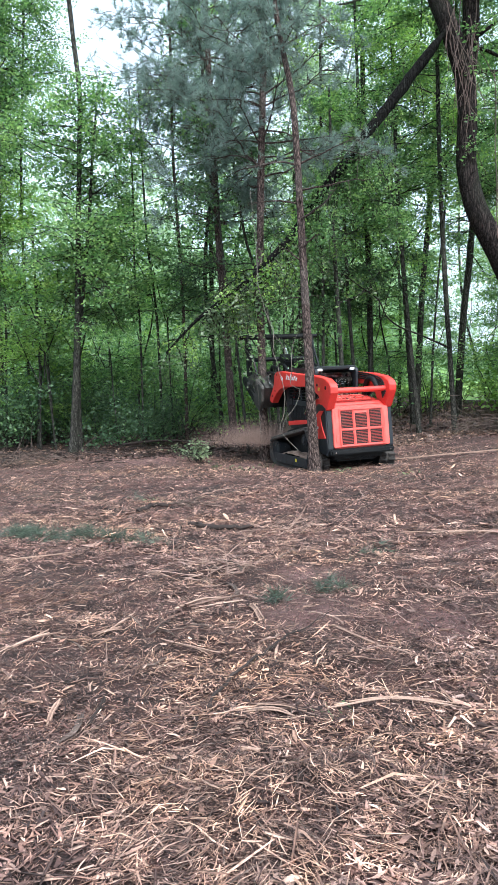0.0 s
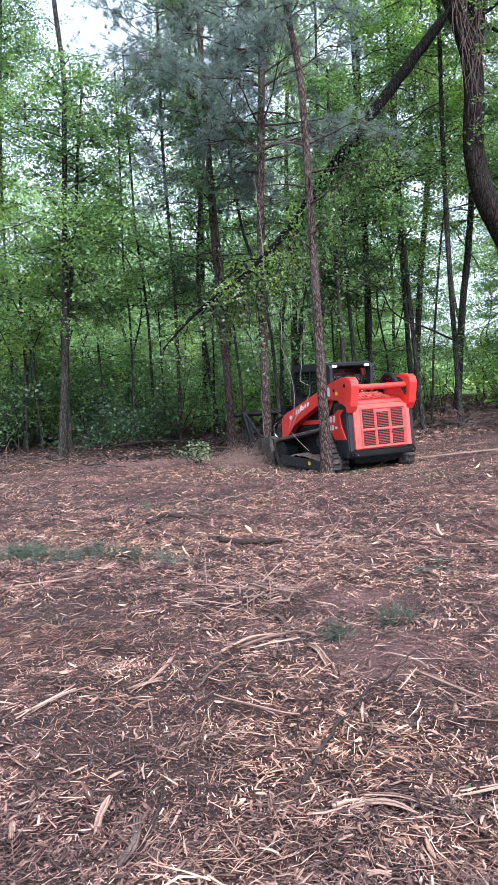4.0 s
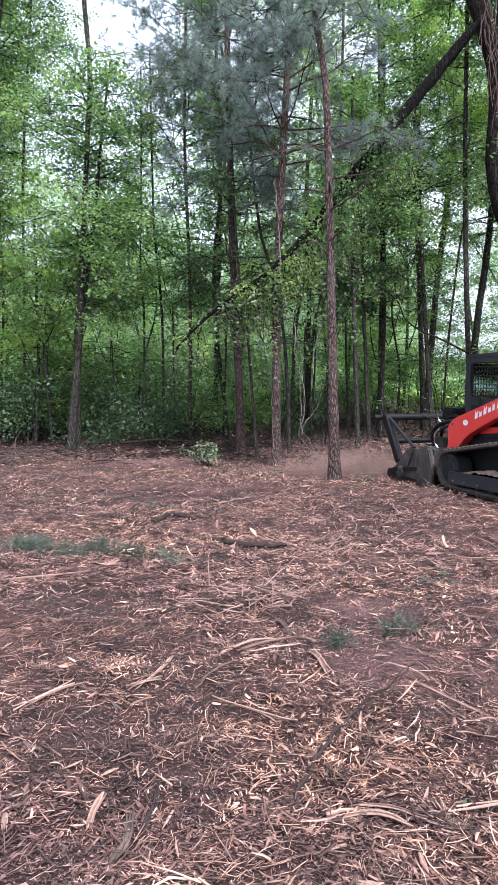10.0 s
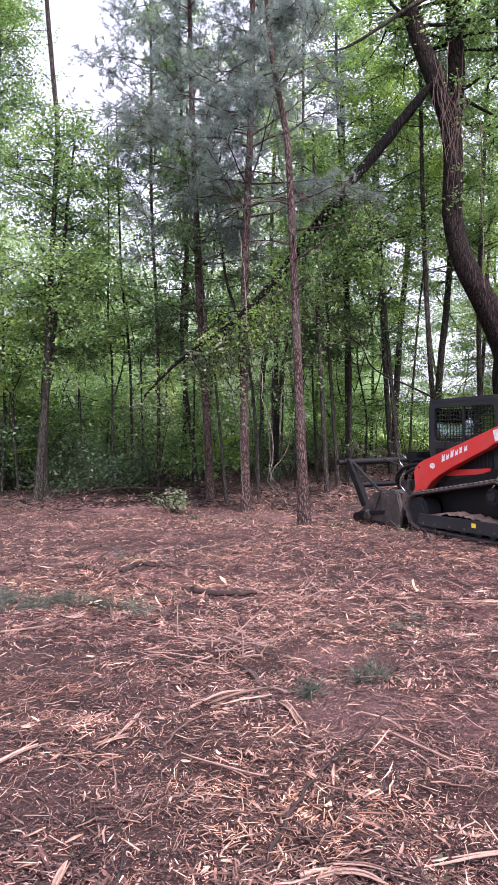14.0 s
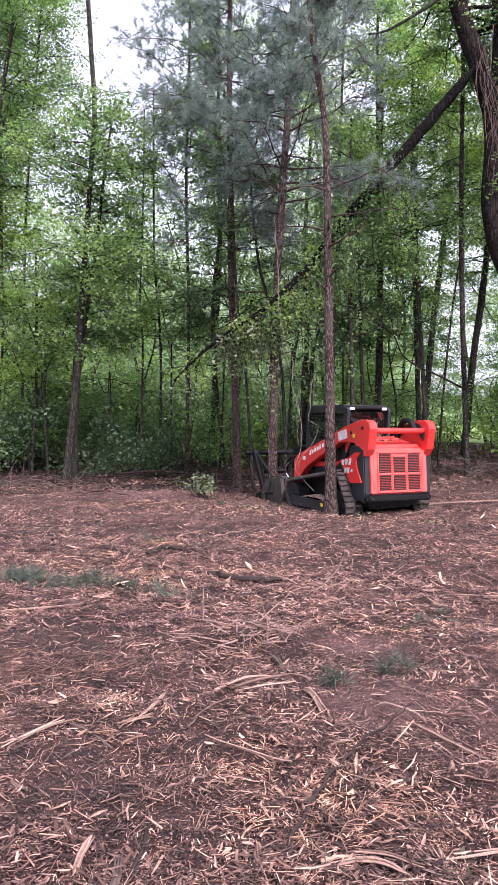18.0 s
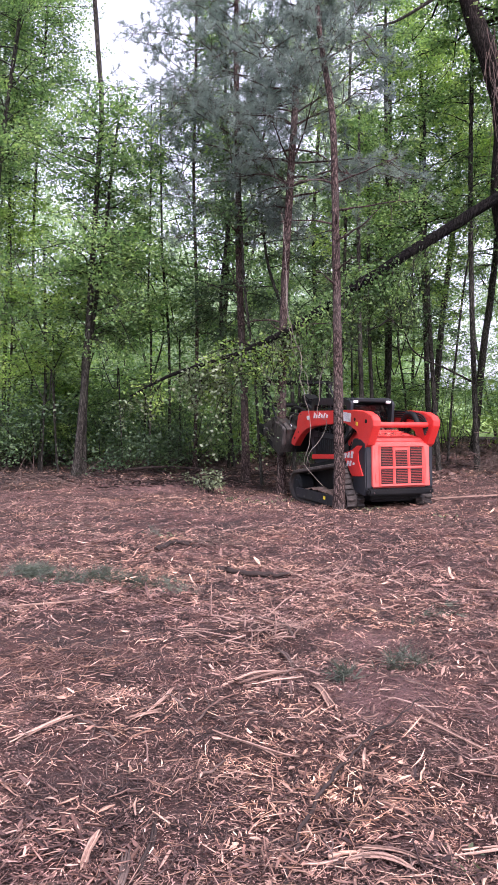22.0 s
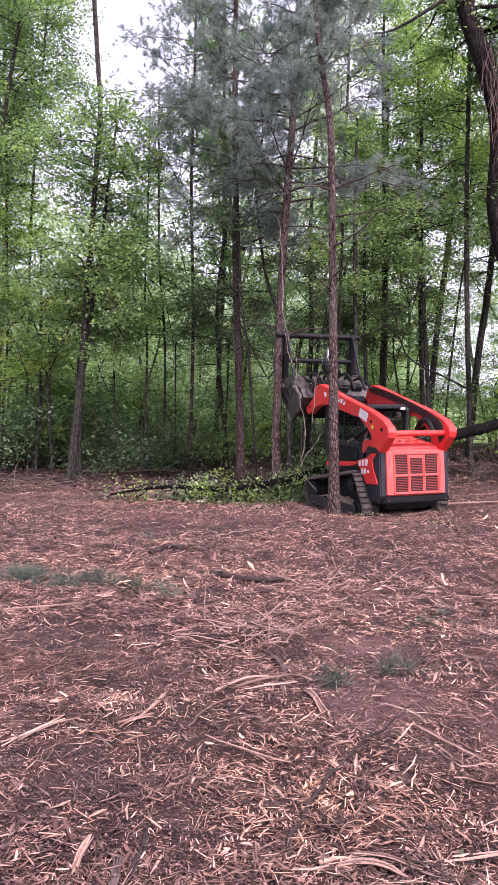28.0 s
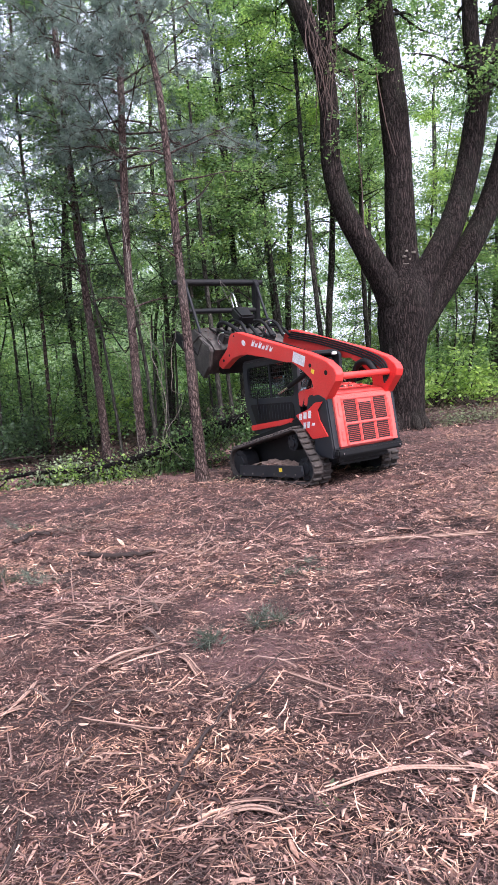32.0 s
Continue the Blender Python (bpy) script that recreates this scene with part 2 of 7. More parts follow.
def mat_paint(name, col, rough=0.42, dust=(0.30, 0.22, 0.17), amount=0.35, sheen=0.5):
    m, n, l, b = material(name, rough)
    b.inputs["Specular IOR Level"].default_value = sheen
    d = tex(n, l, "Noise", 3.5, 8, 0.68)
    s = tex(n, l, "Noise", 60, 4, 0.6)
    r = ramp(n, [(0.45, (0, 0, 0)), (0.8, (amount, amount, amount))])
    l.new(d.outputs["Fac"], r.inputs[0])
    r2 = ramp(n, [(0.3, tuple(x * 0.88 for x in col)), (0.7, tuple(min(1, x * 1.06) for x in col))])
    l.new(s.outputs["Fac"], r2.inputs[0])
    l.new(mixed(n, l, r.outputs[0], r2.outputs[0], dust), b.inputs["Base Color"])
    rr = ramp(n, [(0.3, (rough * 0.8,) * 3), (0.75, (min(1, rough * 1.6),) * 3)])
    l.new(d.outputs["Fac"], rr.inputs[0])
    l.new(rr.outputs[0], b.inputs["Roughness"])
    bump(n, l, s.outputs["Fac"], 0.06, 0.002, b)
    return m


SOIL = mat_soil()
CHIP = mat_island("wood_chips", [(0.0, (0.024, 0.012, 0.01)), (0.28, (0.09, 0.046, 0.037)), (0.55, (0.22, 0.125, 0.094)), (0.82, (0.43, 0.265, 0.196)), (1.0, (0.7, 0.485, 0.365))])
FRESH = mat_island("fresh_split_wood", [(0.0, (0.07, 0.037, 0.029)), (0.4, (0.24, 0.14, 0.1)), (0.78, (0.48, 0.305, 0.22)), (1.0, (0.7, 0.49, 0.365))])
TORN = mat_island("torn_pale_wood", [(0.0, (0.12, 0.07, 0.055)), (0.45, (0.3, 0.185, 0.14)), (1.0, (0.52, 0.355, 0.275))], 0.8, 90.0, None, 0.4, False)
SPLIT = mat_noisy("weathered_split_wood", (0.12, 0.07, 0.056), (0.44, 0.29, 0.235), 9, 0.8, 0, 0.4, 0.004, (1, 1, 1), 90)
FLECK = mat_island("pinkish_wood_flecks", [(0.0, (0.06, 0.03, 0.026)), (0.35, (0.18, 0.098, 0.08)), (0.72, (0.42, 0.262, 0.21)), (1.0, (0.68, 0.48, 0.39))])
CRUMB = mat_island("bark_crumbs", [(0.0, (0.02, 0.0092, 0.0075)), (0.5, (0.07, 0.033, 0.0265)), (0.85, (0.16, 0.084, 0.066)), (1.0, (0.32, 0.195, 0.15))], patches=False)
STRAW = mat_island("orange_fibres", [(0.0, (0.16, 0.085, 0.055)), (0.5, (0.34, 0.2, 0.13)), (1.0, (0.5, 0.34, 0.24))])
DARKWOOD = mat_noisy("wet_dark_wood", (0.012, 0.0075, 0.0065), (0.048, 0.031, 0.026), 6, 0.95, 0, 0.6, 0.01, (1, 1, 0.3))
DEADWOOD = mat_noisy("dead_wood", (0.06, 0.042, 0.036), (0.16, 0.11, 0.09), 5, 0.9, 0, 0.6, 0.01, (1, 1, 0.3))
BARK_PINE = mat_bark("pine_bark", (0.045, 0.031, 0.028), (0.3, 0.215, 0.19), (0.19, 0.165, 0.15), 34, 0.025, 0.2)
BARK_OAK = mat_bark("oak_bark", (0.014, 0.011, 0.0102), (0.086, 0.065, 0.059), (0.03, 0.031, 0.024), 24, 0.03, 0.1)
# oak bark taken near black: the limb's unlit look is put into its colour
BARK_LIMB = mat_bark("unlit_limb_bark", (0.004, 0.0035, 0.0035), (0.017, 0.0145, 0.013), (0.014, 0.015, 0.011), 16, 0.05, 0.1)
BARK_GREY = mat_bark("grey_bark", (0.034, 0.032, 0.027), (0.15, 0.138, 0.12), (0.095, 0.105, 0.072), 30, 0.02, 0.14)
VINE = mat_noisy("dry_vine", (0.1, 0.085, 0.07), (0.27, 0.24, 0.2), 8, 0.85)
LEAF = mat_leaf("broad_leaves", (0.05, 0.102, 0.046), (0.17, 0.297, 0.13), (0.46, 0.61, 0.255), 0.57, 0.45)
LEAF_LIME = mat_leaf("lime_leaves", (0.09, 0.17, 0.045), (0.26, 0.41, 0.11), (0.52, 0.64, 0.24), 0.58, 0.42)
# darkened copy of LEAF: the shade under the crowns is put into the colour
LEAF_DARK = mat_leaf("shade_darkened_leaves", (0.03, 0.058, 0.036), (0.09, 0.155, 0.088), (0.21, 0.31, 0.155), 0.5, 0.6)
LEAF_CUT = mat_leaf("wilting_leaves", (0.08, 0.115, 0.065), (0.17, 0.22, 0.125), (0.36, 0.4, 0.26), 0.35, 0.5)
# paled copy of LEAF: distance haze and sky light put into the colour
LEAF_FAR = mat_leaf("hazed_leaves", (0.22, 0.31, 0.24), (0.38, 0.5, 0.38), (0.58, 0.68, 0.52), 0.55)
NEEDLE = mat_leaf("pine_needles", (0.1, 0.145, 0.125), (0.225, 0.29, 0.26), (0.41, 0.48, 0.425), 0.6, 0.45, (1.15, 1.2, 1.1))
SPRIG = mat_leaf("fallen_needles", (0.04, 0.054, 0.04), (0.085, 0.11, 0.084), (0.21, 0.245, 0.19), 0.2)
LITTER = mat_island("dead_leaves", [(0.0, (0.03, 0.018, 0.015)), (0.5, (0.1, 0.062, 0.05)), (1.0, (0.26, 0.18, 0.14))])
MEADOW = mat_noisy("meadow_grass", (0.2, 0.34, 0.075), (0.36, 0.5, 0.15), 0.4, 0.9, 0, 0.5, 0.05, None, 6)
DUST = mat_noisy("brown_dust", (0.22, 0.145, 0.12), (0.32, 0.22, 0.185), 3, 1.0)
RED = mat_paint("orange_red_paint", (0.68, 0.036, 0.028), 0.42, (0.45, 0.2, 0.16), 0.28)
# door red darkened: the shade of the grille recess is put into the slats
GRILLE_RED = mat_paint("shaded_grille_red", (0.3, 0.03, 0.02), 0.6, (0.2, 0.12, 0.1), 0.5)
# paler than RED, for the rear door and every other hood slat
HOOD_RED = mat_paint("paler_red_plastic", (0.74, 0.095, 0.078), 0.5, (0.5, 0.25, 0.21), 0.35)
BLACK = mat_paint("black_paint", (0.006, 0.0065, 0.0075), 0.5, (0.05, 0.043, 0.038), 0.22, 0.25)
CAB = mat_paint("slate_paint", (0.015, 0.018, 0.023), 0.42, (0.08, 0.07, 0.062), 0.3, 0.4)
DARKGREY = mat_paint("dark_grey_paint", (0.012, 0.014, 0.017), 0.5, (0.07, 0.058, 0.05), 0.35, 0.25)
RUBBER = mat_noisy("track_rubber", (0.01, 0.0095, 0.009), (0.075, 0.06, 0.052), 5, 0.85, 0, 0.4, 0.006)
STEEL = mat_noisy("worn_steel", (0.024, 0.022, 0.021), (0.115, 0.104, 0.096), 4, 0.5, 0.35, 0.3, 0.004)
MULCH_DUST = mat_noisy("packed_mulch", (0.16, 0.10, 0.075), (0.36, 0.25, 0.19), 9, 0.95, 0, 0.8, 0.02)
WHITE = mat_noisy("white_decal", (0.68, 0.67, 0.66), (0.8, 0.79, 0.78), 4, 0.5, 0, 0.02, 0.001)
YELLOW = mat_noisy("yellow_decal", (0.75, 0.55, 0.02), (0.85, 0.66, 0.05), 6, 0.5, 0, 0.02, 0.001)
LENS = mat_noisy("lamp_lens", (0.6, 0.6, 0.58), (0.8, 0.8, 0.78), 6, 0.15, 0, 0.02, 0.001)
CHROME, _n, _l, _b = material("cylinder_chrome", 0.15, 1.0)
_b.inputs["Base Color"].default_value = (0.75, 0.75, 0.76, 1)
GLASS, _n, _l, _b = material("tinted_glass", 0.05)
_b.inputs["Base Color"].default_value = (0.62, 0.69, 0.69, 1)
_b.inputs["Transmission Weight"].default_value = 1.0
_b.inputs["IOR"].default_value = 1.33


# ---- mesh helpers ----
class Mesh:
    """Collects vertices and faces as arrays; much quicker than one bmesh for big meshes."""

    def __init__(self):
        self.v, self.f, self.n = [], [], 0

    def add(self, v, f):
        v, f = np.asarray(v, float).reshape(-1, 3), np.asarray(f, int)
        self.v.append(v)
        self.f.append(f + self.n)
        self.n += len(v)

    def data(self, name, mat, smooth=False):
        me = bpy.data.meshes.new(name)
        v = np.concatenate(self.v)
        sizes = np.concatenate([np.full(len(f), f.shape[1]) for f in self.f])
        loops = np.concatenate([f.ravel() for f in self.f])
        me.vertices.add(len(v))
        me.vertices.foreach_set("co", v.ravel())
        me.loops.add(len(loops))
        me.loops.foreach_set("vertex_index", loops.astype(np.int32))
        me.polygons.add(len(sizes))
        me.polygons.foreach_set("loop_start", np.r_[0, np.cumsum(sizes)[:-1]].astype(np.int32))
        me.polygons.foreach_set("loop_total", sizes.astype(np.int32))
        if smooth:
            me.polygons.foreach_set("use_smooth", np.ones(len(sizes), bool))
        me.update(calc_edges=True)
        me.materials.append(mat)
        return me


def stuffed(ob):
    return tagged(ob, kind="stuff")


def thing(name, at, label, category, group="", kind="", rz=0):
    e = new(name)
    e.empty_display_size = 0.2
    e.matrix_basis = pose(*at, 0, 0, rz)
    return tagged(e, label, category, group, kind)


def child(name, me, parent, label=""):
    ob = new(name, me)
    ob.parent = parent
    return tagged(ob, label)


def tube(mb, pts, radii, sides=8, rough=0.0, rng=None, cap=True, flute=0.0):
    """A round, tapering stem along a line of points."""
    p = np.asarray(pts, float)
    n = len(p)
    r = np.interp(np.linspace(0, 1, n), np.linspace(0, 1, len(radii)), radii)
    d = np.gradient(p, axis=0)
    d /= np.linalg.norm(d, axis=1)[:, None] + 1e-9
    ref = np.array([0.31, 0.9, 0.1]) if abs(d[0][2]) > 0.7 else np.array([0.0, 0.0, 1.0])
    u = np.cross(d, ref)
    u /= np.linalg.norm(u, axis=1)[:, None] + 1e-9
    w = np.cross(d, u)
    a = np.linspace(0, 2 * math.pi, sides, endpoint=False)
    rr = r[:, None] * np.ones(sides)
    if rough and rng is not None:
        rr = rr * (1 + rough * rng.normal(0, 1, rr.shape))
    if flute:
        for i in range(n):
            for j in range(sides):
                q = Vector((math.cos(a[j]) * 5.5, math.sin(a[j]) * 5.5, i * 0.13))
                rr[i, j] *= 1 + flute * (noise.noise(q) - 1.2 * abs(noise.noise(q * 1.7)) + 0.5 * noise.noise(Vector((math.cos(a[j]), math.sin(a[j]), i * 0.1))))
    v = p[:, None] + rr[..., None] * (np.cos(a)[None, :, None] * u[:, None] + np.sin(a)[None, :, None] * w[:, None])
    i = np.arange(n - 1)[:, None] * sides
    j = np.arange(sides)[None]
    k = (j + 1) % sides
    f = np.stack([i + j, i + k, i + sides + k, i + sides + j], -1).reshape(-1, 4)
    mb.add(v.reshape(-1, 3), f)
    if cap:
        for ring, c in ((0, p[0]), (n - 1, p[-1])):
            vv = np.vstack([v[ring], c[None]])
            mb.add(vv, np.stack([np.arange(sides), (np.arange(sides) + 1) % sides, np.full(sides, sides)], -1))


def spline(pts, step=0.25):
    """Rounds a coarse line of points (Catmull-Rom)."""
    p = np.asarray(pts, float)
    q = np.vstack([2 * p[0] - p[1], p, 2 * p[-1] - p[-2]])
    out = []
    for i in range(1, len(q) - 2):
        k = max(2, int(np.linalg.norm(q[i + 1] - q[i]) / step))
        for t in np.arange(k) / k:
            a, b, c, d = q[i - 1], q[i], q[i + 1], q[i + 2]
            out.append(0.5 * (2 * b + (c - a) * t + (2 * a - 5 * b + 4 * c - d) * t * t + (3 * b - a - 3 * c + d) * t ** 3))
    out.append(p[-1])
    return np.array(out)


def leaf_quads(mb, c, size, rng, flat=0.55, slim=0.5, tri=False):
    """Pointed leaves at the places c, each turned its own way."""
    n = len(c)
    if n == 0:
        return
    s = np.asarray(size) * rng.uniform(0.6, 1.35, n)
    d = rng.normal(0, 1, (n, 3))
    d[:, 2] = d[:, 2] * (1 - flat) - 0.25
    d /= np.linalg.norm(d, axis=1)[:, None]
    t = rng.normal(0, 1, (n, 3))
    t[:, 2] *= 1 - flat
    t -= (t * d).sum(1)[:, None] * d
    t /= np.linalg.norm(t, axis=1)[:, None] + 1e-9
    nn = np.cross(d, t)
    L, Wd = (d.T * s).T, (t.T * s * slim * 0.5).T
    fold = (nn.T * s * 0.12).T
    if tri:
        v = np.stack([c - 0.2 * L + Wd, c + 0.9 * L, c - 0.2 * L - Wd], 1)
        mb.add(v.reshape(-1, 3), np.arange(3 * n).reshape(-1, 3))
        return
    v = np.stack([c, c + 0.42 * L + Wd + fold, c + L, c + 0.42 * L - Wd + fold], 1)
    mb.add(v.reshape(-1, 3), np.arange(4 * n).reshape(-1, 4))


def needle_tufts(mb, c, way, rng, length=0.16, count=12, wide=0.007):
    """Sprays of long needles at the places c that fan out about the ways."""
    n = len(c)
    c = np.repeat(c, count, 0)
    d = np.repeat(way, count, 0) + rng.normal(0, 0.75, (n * count, 3))
    d /= np.linalg.norm(d, axis=1)[:, None] + 1e-9
    t = np.cross(d, rng.normal(0, 1, d.shape))
    t /= np.linalg.norm(t, axis=1)[:, None] + 1e-9
    ln = length * rng.uniform(0.6, 1.2, len(c))
    v = np.stack([c - t * wide / 2, c + t * wide / 2, c + (d.T * ln).T], 1)
    mb.add(v.reshape(-1, 3), np.arange(3 * len(c)).reshape(-1, 3))


def bough(rng, start, way, length, sag=0.15, wander=0.12, steps=7):
    """The line of a branch that wanders and sags."""
    p, d = [np.array(start, float)], np.array(way, float)
    d /= np.linalg.norm(d)
    for k in range(steps):
        d = d + rng.normal(0, wander, 3) + np.array([0, 0, -sag / steps])
        d /= np.linalg.norm(d)
        p.append(p[-1] + d * length / steps)
    return np.array(p)


# ---- ground ----
def axis(fine0, fine1, step, far, grow=1.16):
    a = list(np.arange(fine0, fine1 + 1e-6, step))
    s = step
    while a[-1] < far:
        s *= grow
        a.append(a[-1] + s)
    s, left = step, [fine0]
    while left[-1] > -far:
        s *= grow
        left.append(left[-1] - s)
    return np.array(left[:0:-1] + a)


def lumps(x, y):
    """Unevenness of the churned soil: clods, ruts and drifts of mulch."""
    q = Vector((x, y, 0))
    return 0.035 * noise.noise(q * 1.5) + 0.04 * noise.noise(q * 3.6) + 0.024 * noise.noise(q * 8.0)


def top(x, y):
    """The soil's surface with its lumps."""
    return gz(x, y) + (lumps(x, y) if -7 < x < 9 and 0 < y < 17 else 0.0)


def build_ground():
    xs, ys = axis(-4.0, 4.6, 0.055, 600), axis(0.6, 10.5, 0.055, 600)
    X, Y = np.meshgrid(xs, ys)
    Z = np.zeros_like(X)
    for i in range(X.shape[0]):
        for j in range(X.shape[1]):
            x, y = X[i, j], Y[i, j]
            z = gz(x, y)
            if -7 < x < 9 and 0 < y < 17:
                q = Vector((x, y, 0))
                z += lumps(x, y)
                # cleat marks left by the tracks
                u, w = (x - 2.3) * 0.93 + (y - 5.6) * -0.37, (x - 2.3) * 0.37 + (y - 5.6) * 0.93
                if 0 < u < 2.6 and abs(w) < 0.17:
                    z += -0.02 + 0.014 * math.sin(u * 44 + 3 * abs(w) / 0.17)
            Z[i, j] = z
    mb = Mesh()
    r, c = X.shape
    k = np.arange((r - 1) * (c - 1))
    a = (k // (c - 1)) * c + k % (c - 1)
    mb.add(np.stack([X, Y, Z], -1).reshape(-1, 3), np.stack([a, a + 1, a + c + 1, a + c], -1))
    g = new("ground", mb.data("ground", SOIL, True))
    return tagged(g, "reddish brown forest soil covered with freshly shredded mulch", "ground", kind="structure")


def chips_at(mb, x, y, rng, size, lift=0.006, tilt=0.22, slim=(0.08, 0.26), thin=False, curl=0.08, swirl=1.0):
    """Splintered chips lying on the ground: tapered, a little bent, each at its own angle."""
    n = len(x)
    z = np.array([top(a, b) if abs(a) < 4 and b < 10 else max(gz(a, b), top(a, b)) for a, b in zip(x, y)]) + lift * rng.uniform(0.2, 2.2, n)
    L = size
    Wd = L * rng.uniform(*slim, n)
    T = np.clip(Wd * 0.35, 0.003, 0.018)
    # raked into swirls by the drum: neighbours lie more or less one way
    lie = np.array([5.0 * noise.noise(Vector((a * 0.55, b * 0.55, 2.0))) + 1.5 * noise.noise(Vector((a * 2.2, b * 2.2, 7.0))) for a, b in zip(x, y)])
    yaw, pit, rol = lie + rng.normal(0, swirl, n), rng.normal(0, tilt, n), rng.normal(0, 0.35, n)
    fx = np.stack([np.cos(yaw) * np.cos(pit), np.sin(yaw) * np.cos(pit), np.sin(pit)], 1)
    fy = np.stack([-np.sin(yaw), np.cos(yaw), np.zeros(n)], 1)
    fz = np.cross(fx, fy)
    fy, fz = fy * np.cos(rol)[:, None] + fz * np.sin(rol)[:, None], fz * np.cos(rol)[:, None] - fy * np.sin(rol)[:, None]
    c = np.stack([x, y, z + 0.5 * L * np.abs(np.sin(pit))], 1)
    bend = rng.normal(0, curl, n) * L
    vs = []
    for s, taper in ((-0.5, 0.62), (0.05, 1.0), (0.5, 0.5)):
        tw = rng.uniform(0.4, 1.4, n) * taper
        off = fx * (s * L)[:, None] + fy * (bend * (1 - 4 * s * s))[:, None]
        vs += [c + off + fy * (Wd * 0.5 * tw)[:, None] + fz * (T * 0.5)[:, None], c + off - fy * (Wd * 0.5 * tw)[:, None] + fz * (T * 0.5)[:, None],
               c + off - fz * (T * 0.6)[:, None]]
    v = np.stack(vs, 1).reshape(-1, 3)
    b = np.arange(n)[:, None, None] * 9
    q = np.array([[0, 1, 4, 3], [1, 2, 5, 4], [2, 0, 3, 5], [3, 4, 7, 6], [4, 5, 8, 7], [5, 3, 6, 8]])[None]
    if thin:
        q = q[:, [0, 3]] if thin is True else q[:, [0]]
    mb.add(v, (b + q).reshape(-1, 4))


def scatter(rng, n, y0, y1, power=1.6, spread=0.5, side=1.2):
    """Places on the ground, denser near the viewer's end of the clearing."""
    u = rng.uniform(0, 1, n) ** power
    y = y0 + (y1 - y0) * u
    x = rng.uniform(-1, 1.4, n) * (spread * y + side)
    return x, y


def drift(x, y, seed, f):
    return np.array([noise.noise(Vector((a * f, b * f, seed))) + 0.5 * noise.noise(Vector((a * f * 2.6, b * f * 2.6, seed + 4))) for a, b in zip(x, y)])


BARE = ((-0.9, 2.9, 0.6, 0.5), (-1.6, 4.75, 0.9, 0.4), (-0.35, 3.3, 0.35, 0.35), (0.85, 3.8, 0.45, 0.45), (1.0, 4.95, 0.5, 0.4), (2.7, 5.3, 0.9, 0.35), (1.9, 3.6, 0.55, 0.45), (-2.4, 15.0, 2.2, 1.6), (1.5, 7.4, 1.2, 0.5), (-0.8, 9.8, 1.5, 0.5))


def bared(x, y):
    """1 where the soil lies bare, 0 where the mulch covers it."""
    out = np.zeros(len(x))
    for a, b, p, q in BARE:
        out = np.maximum(out, np.exp(-(((x - a) / p) ** 2 + ((y - b) / q) ** 2) ** 2))
    return out


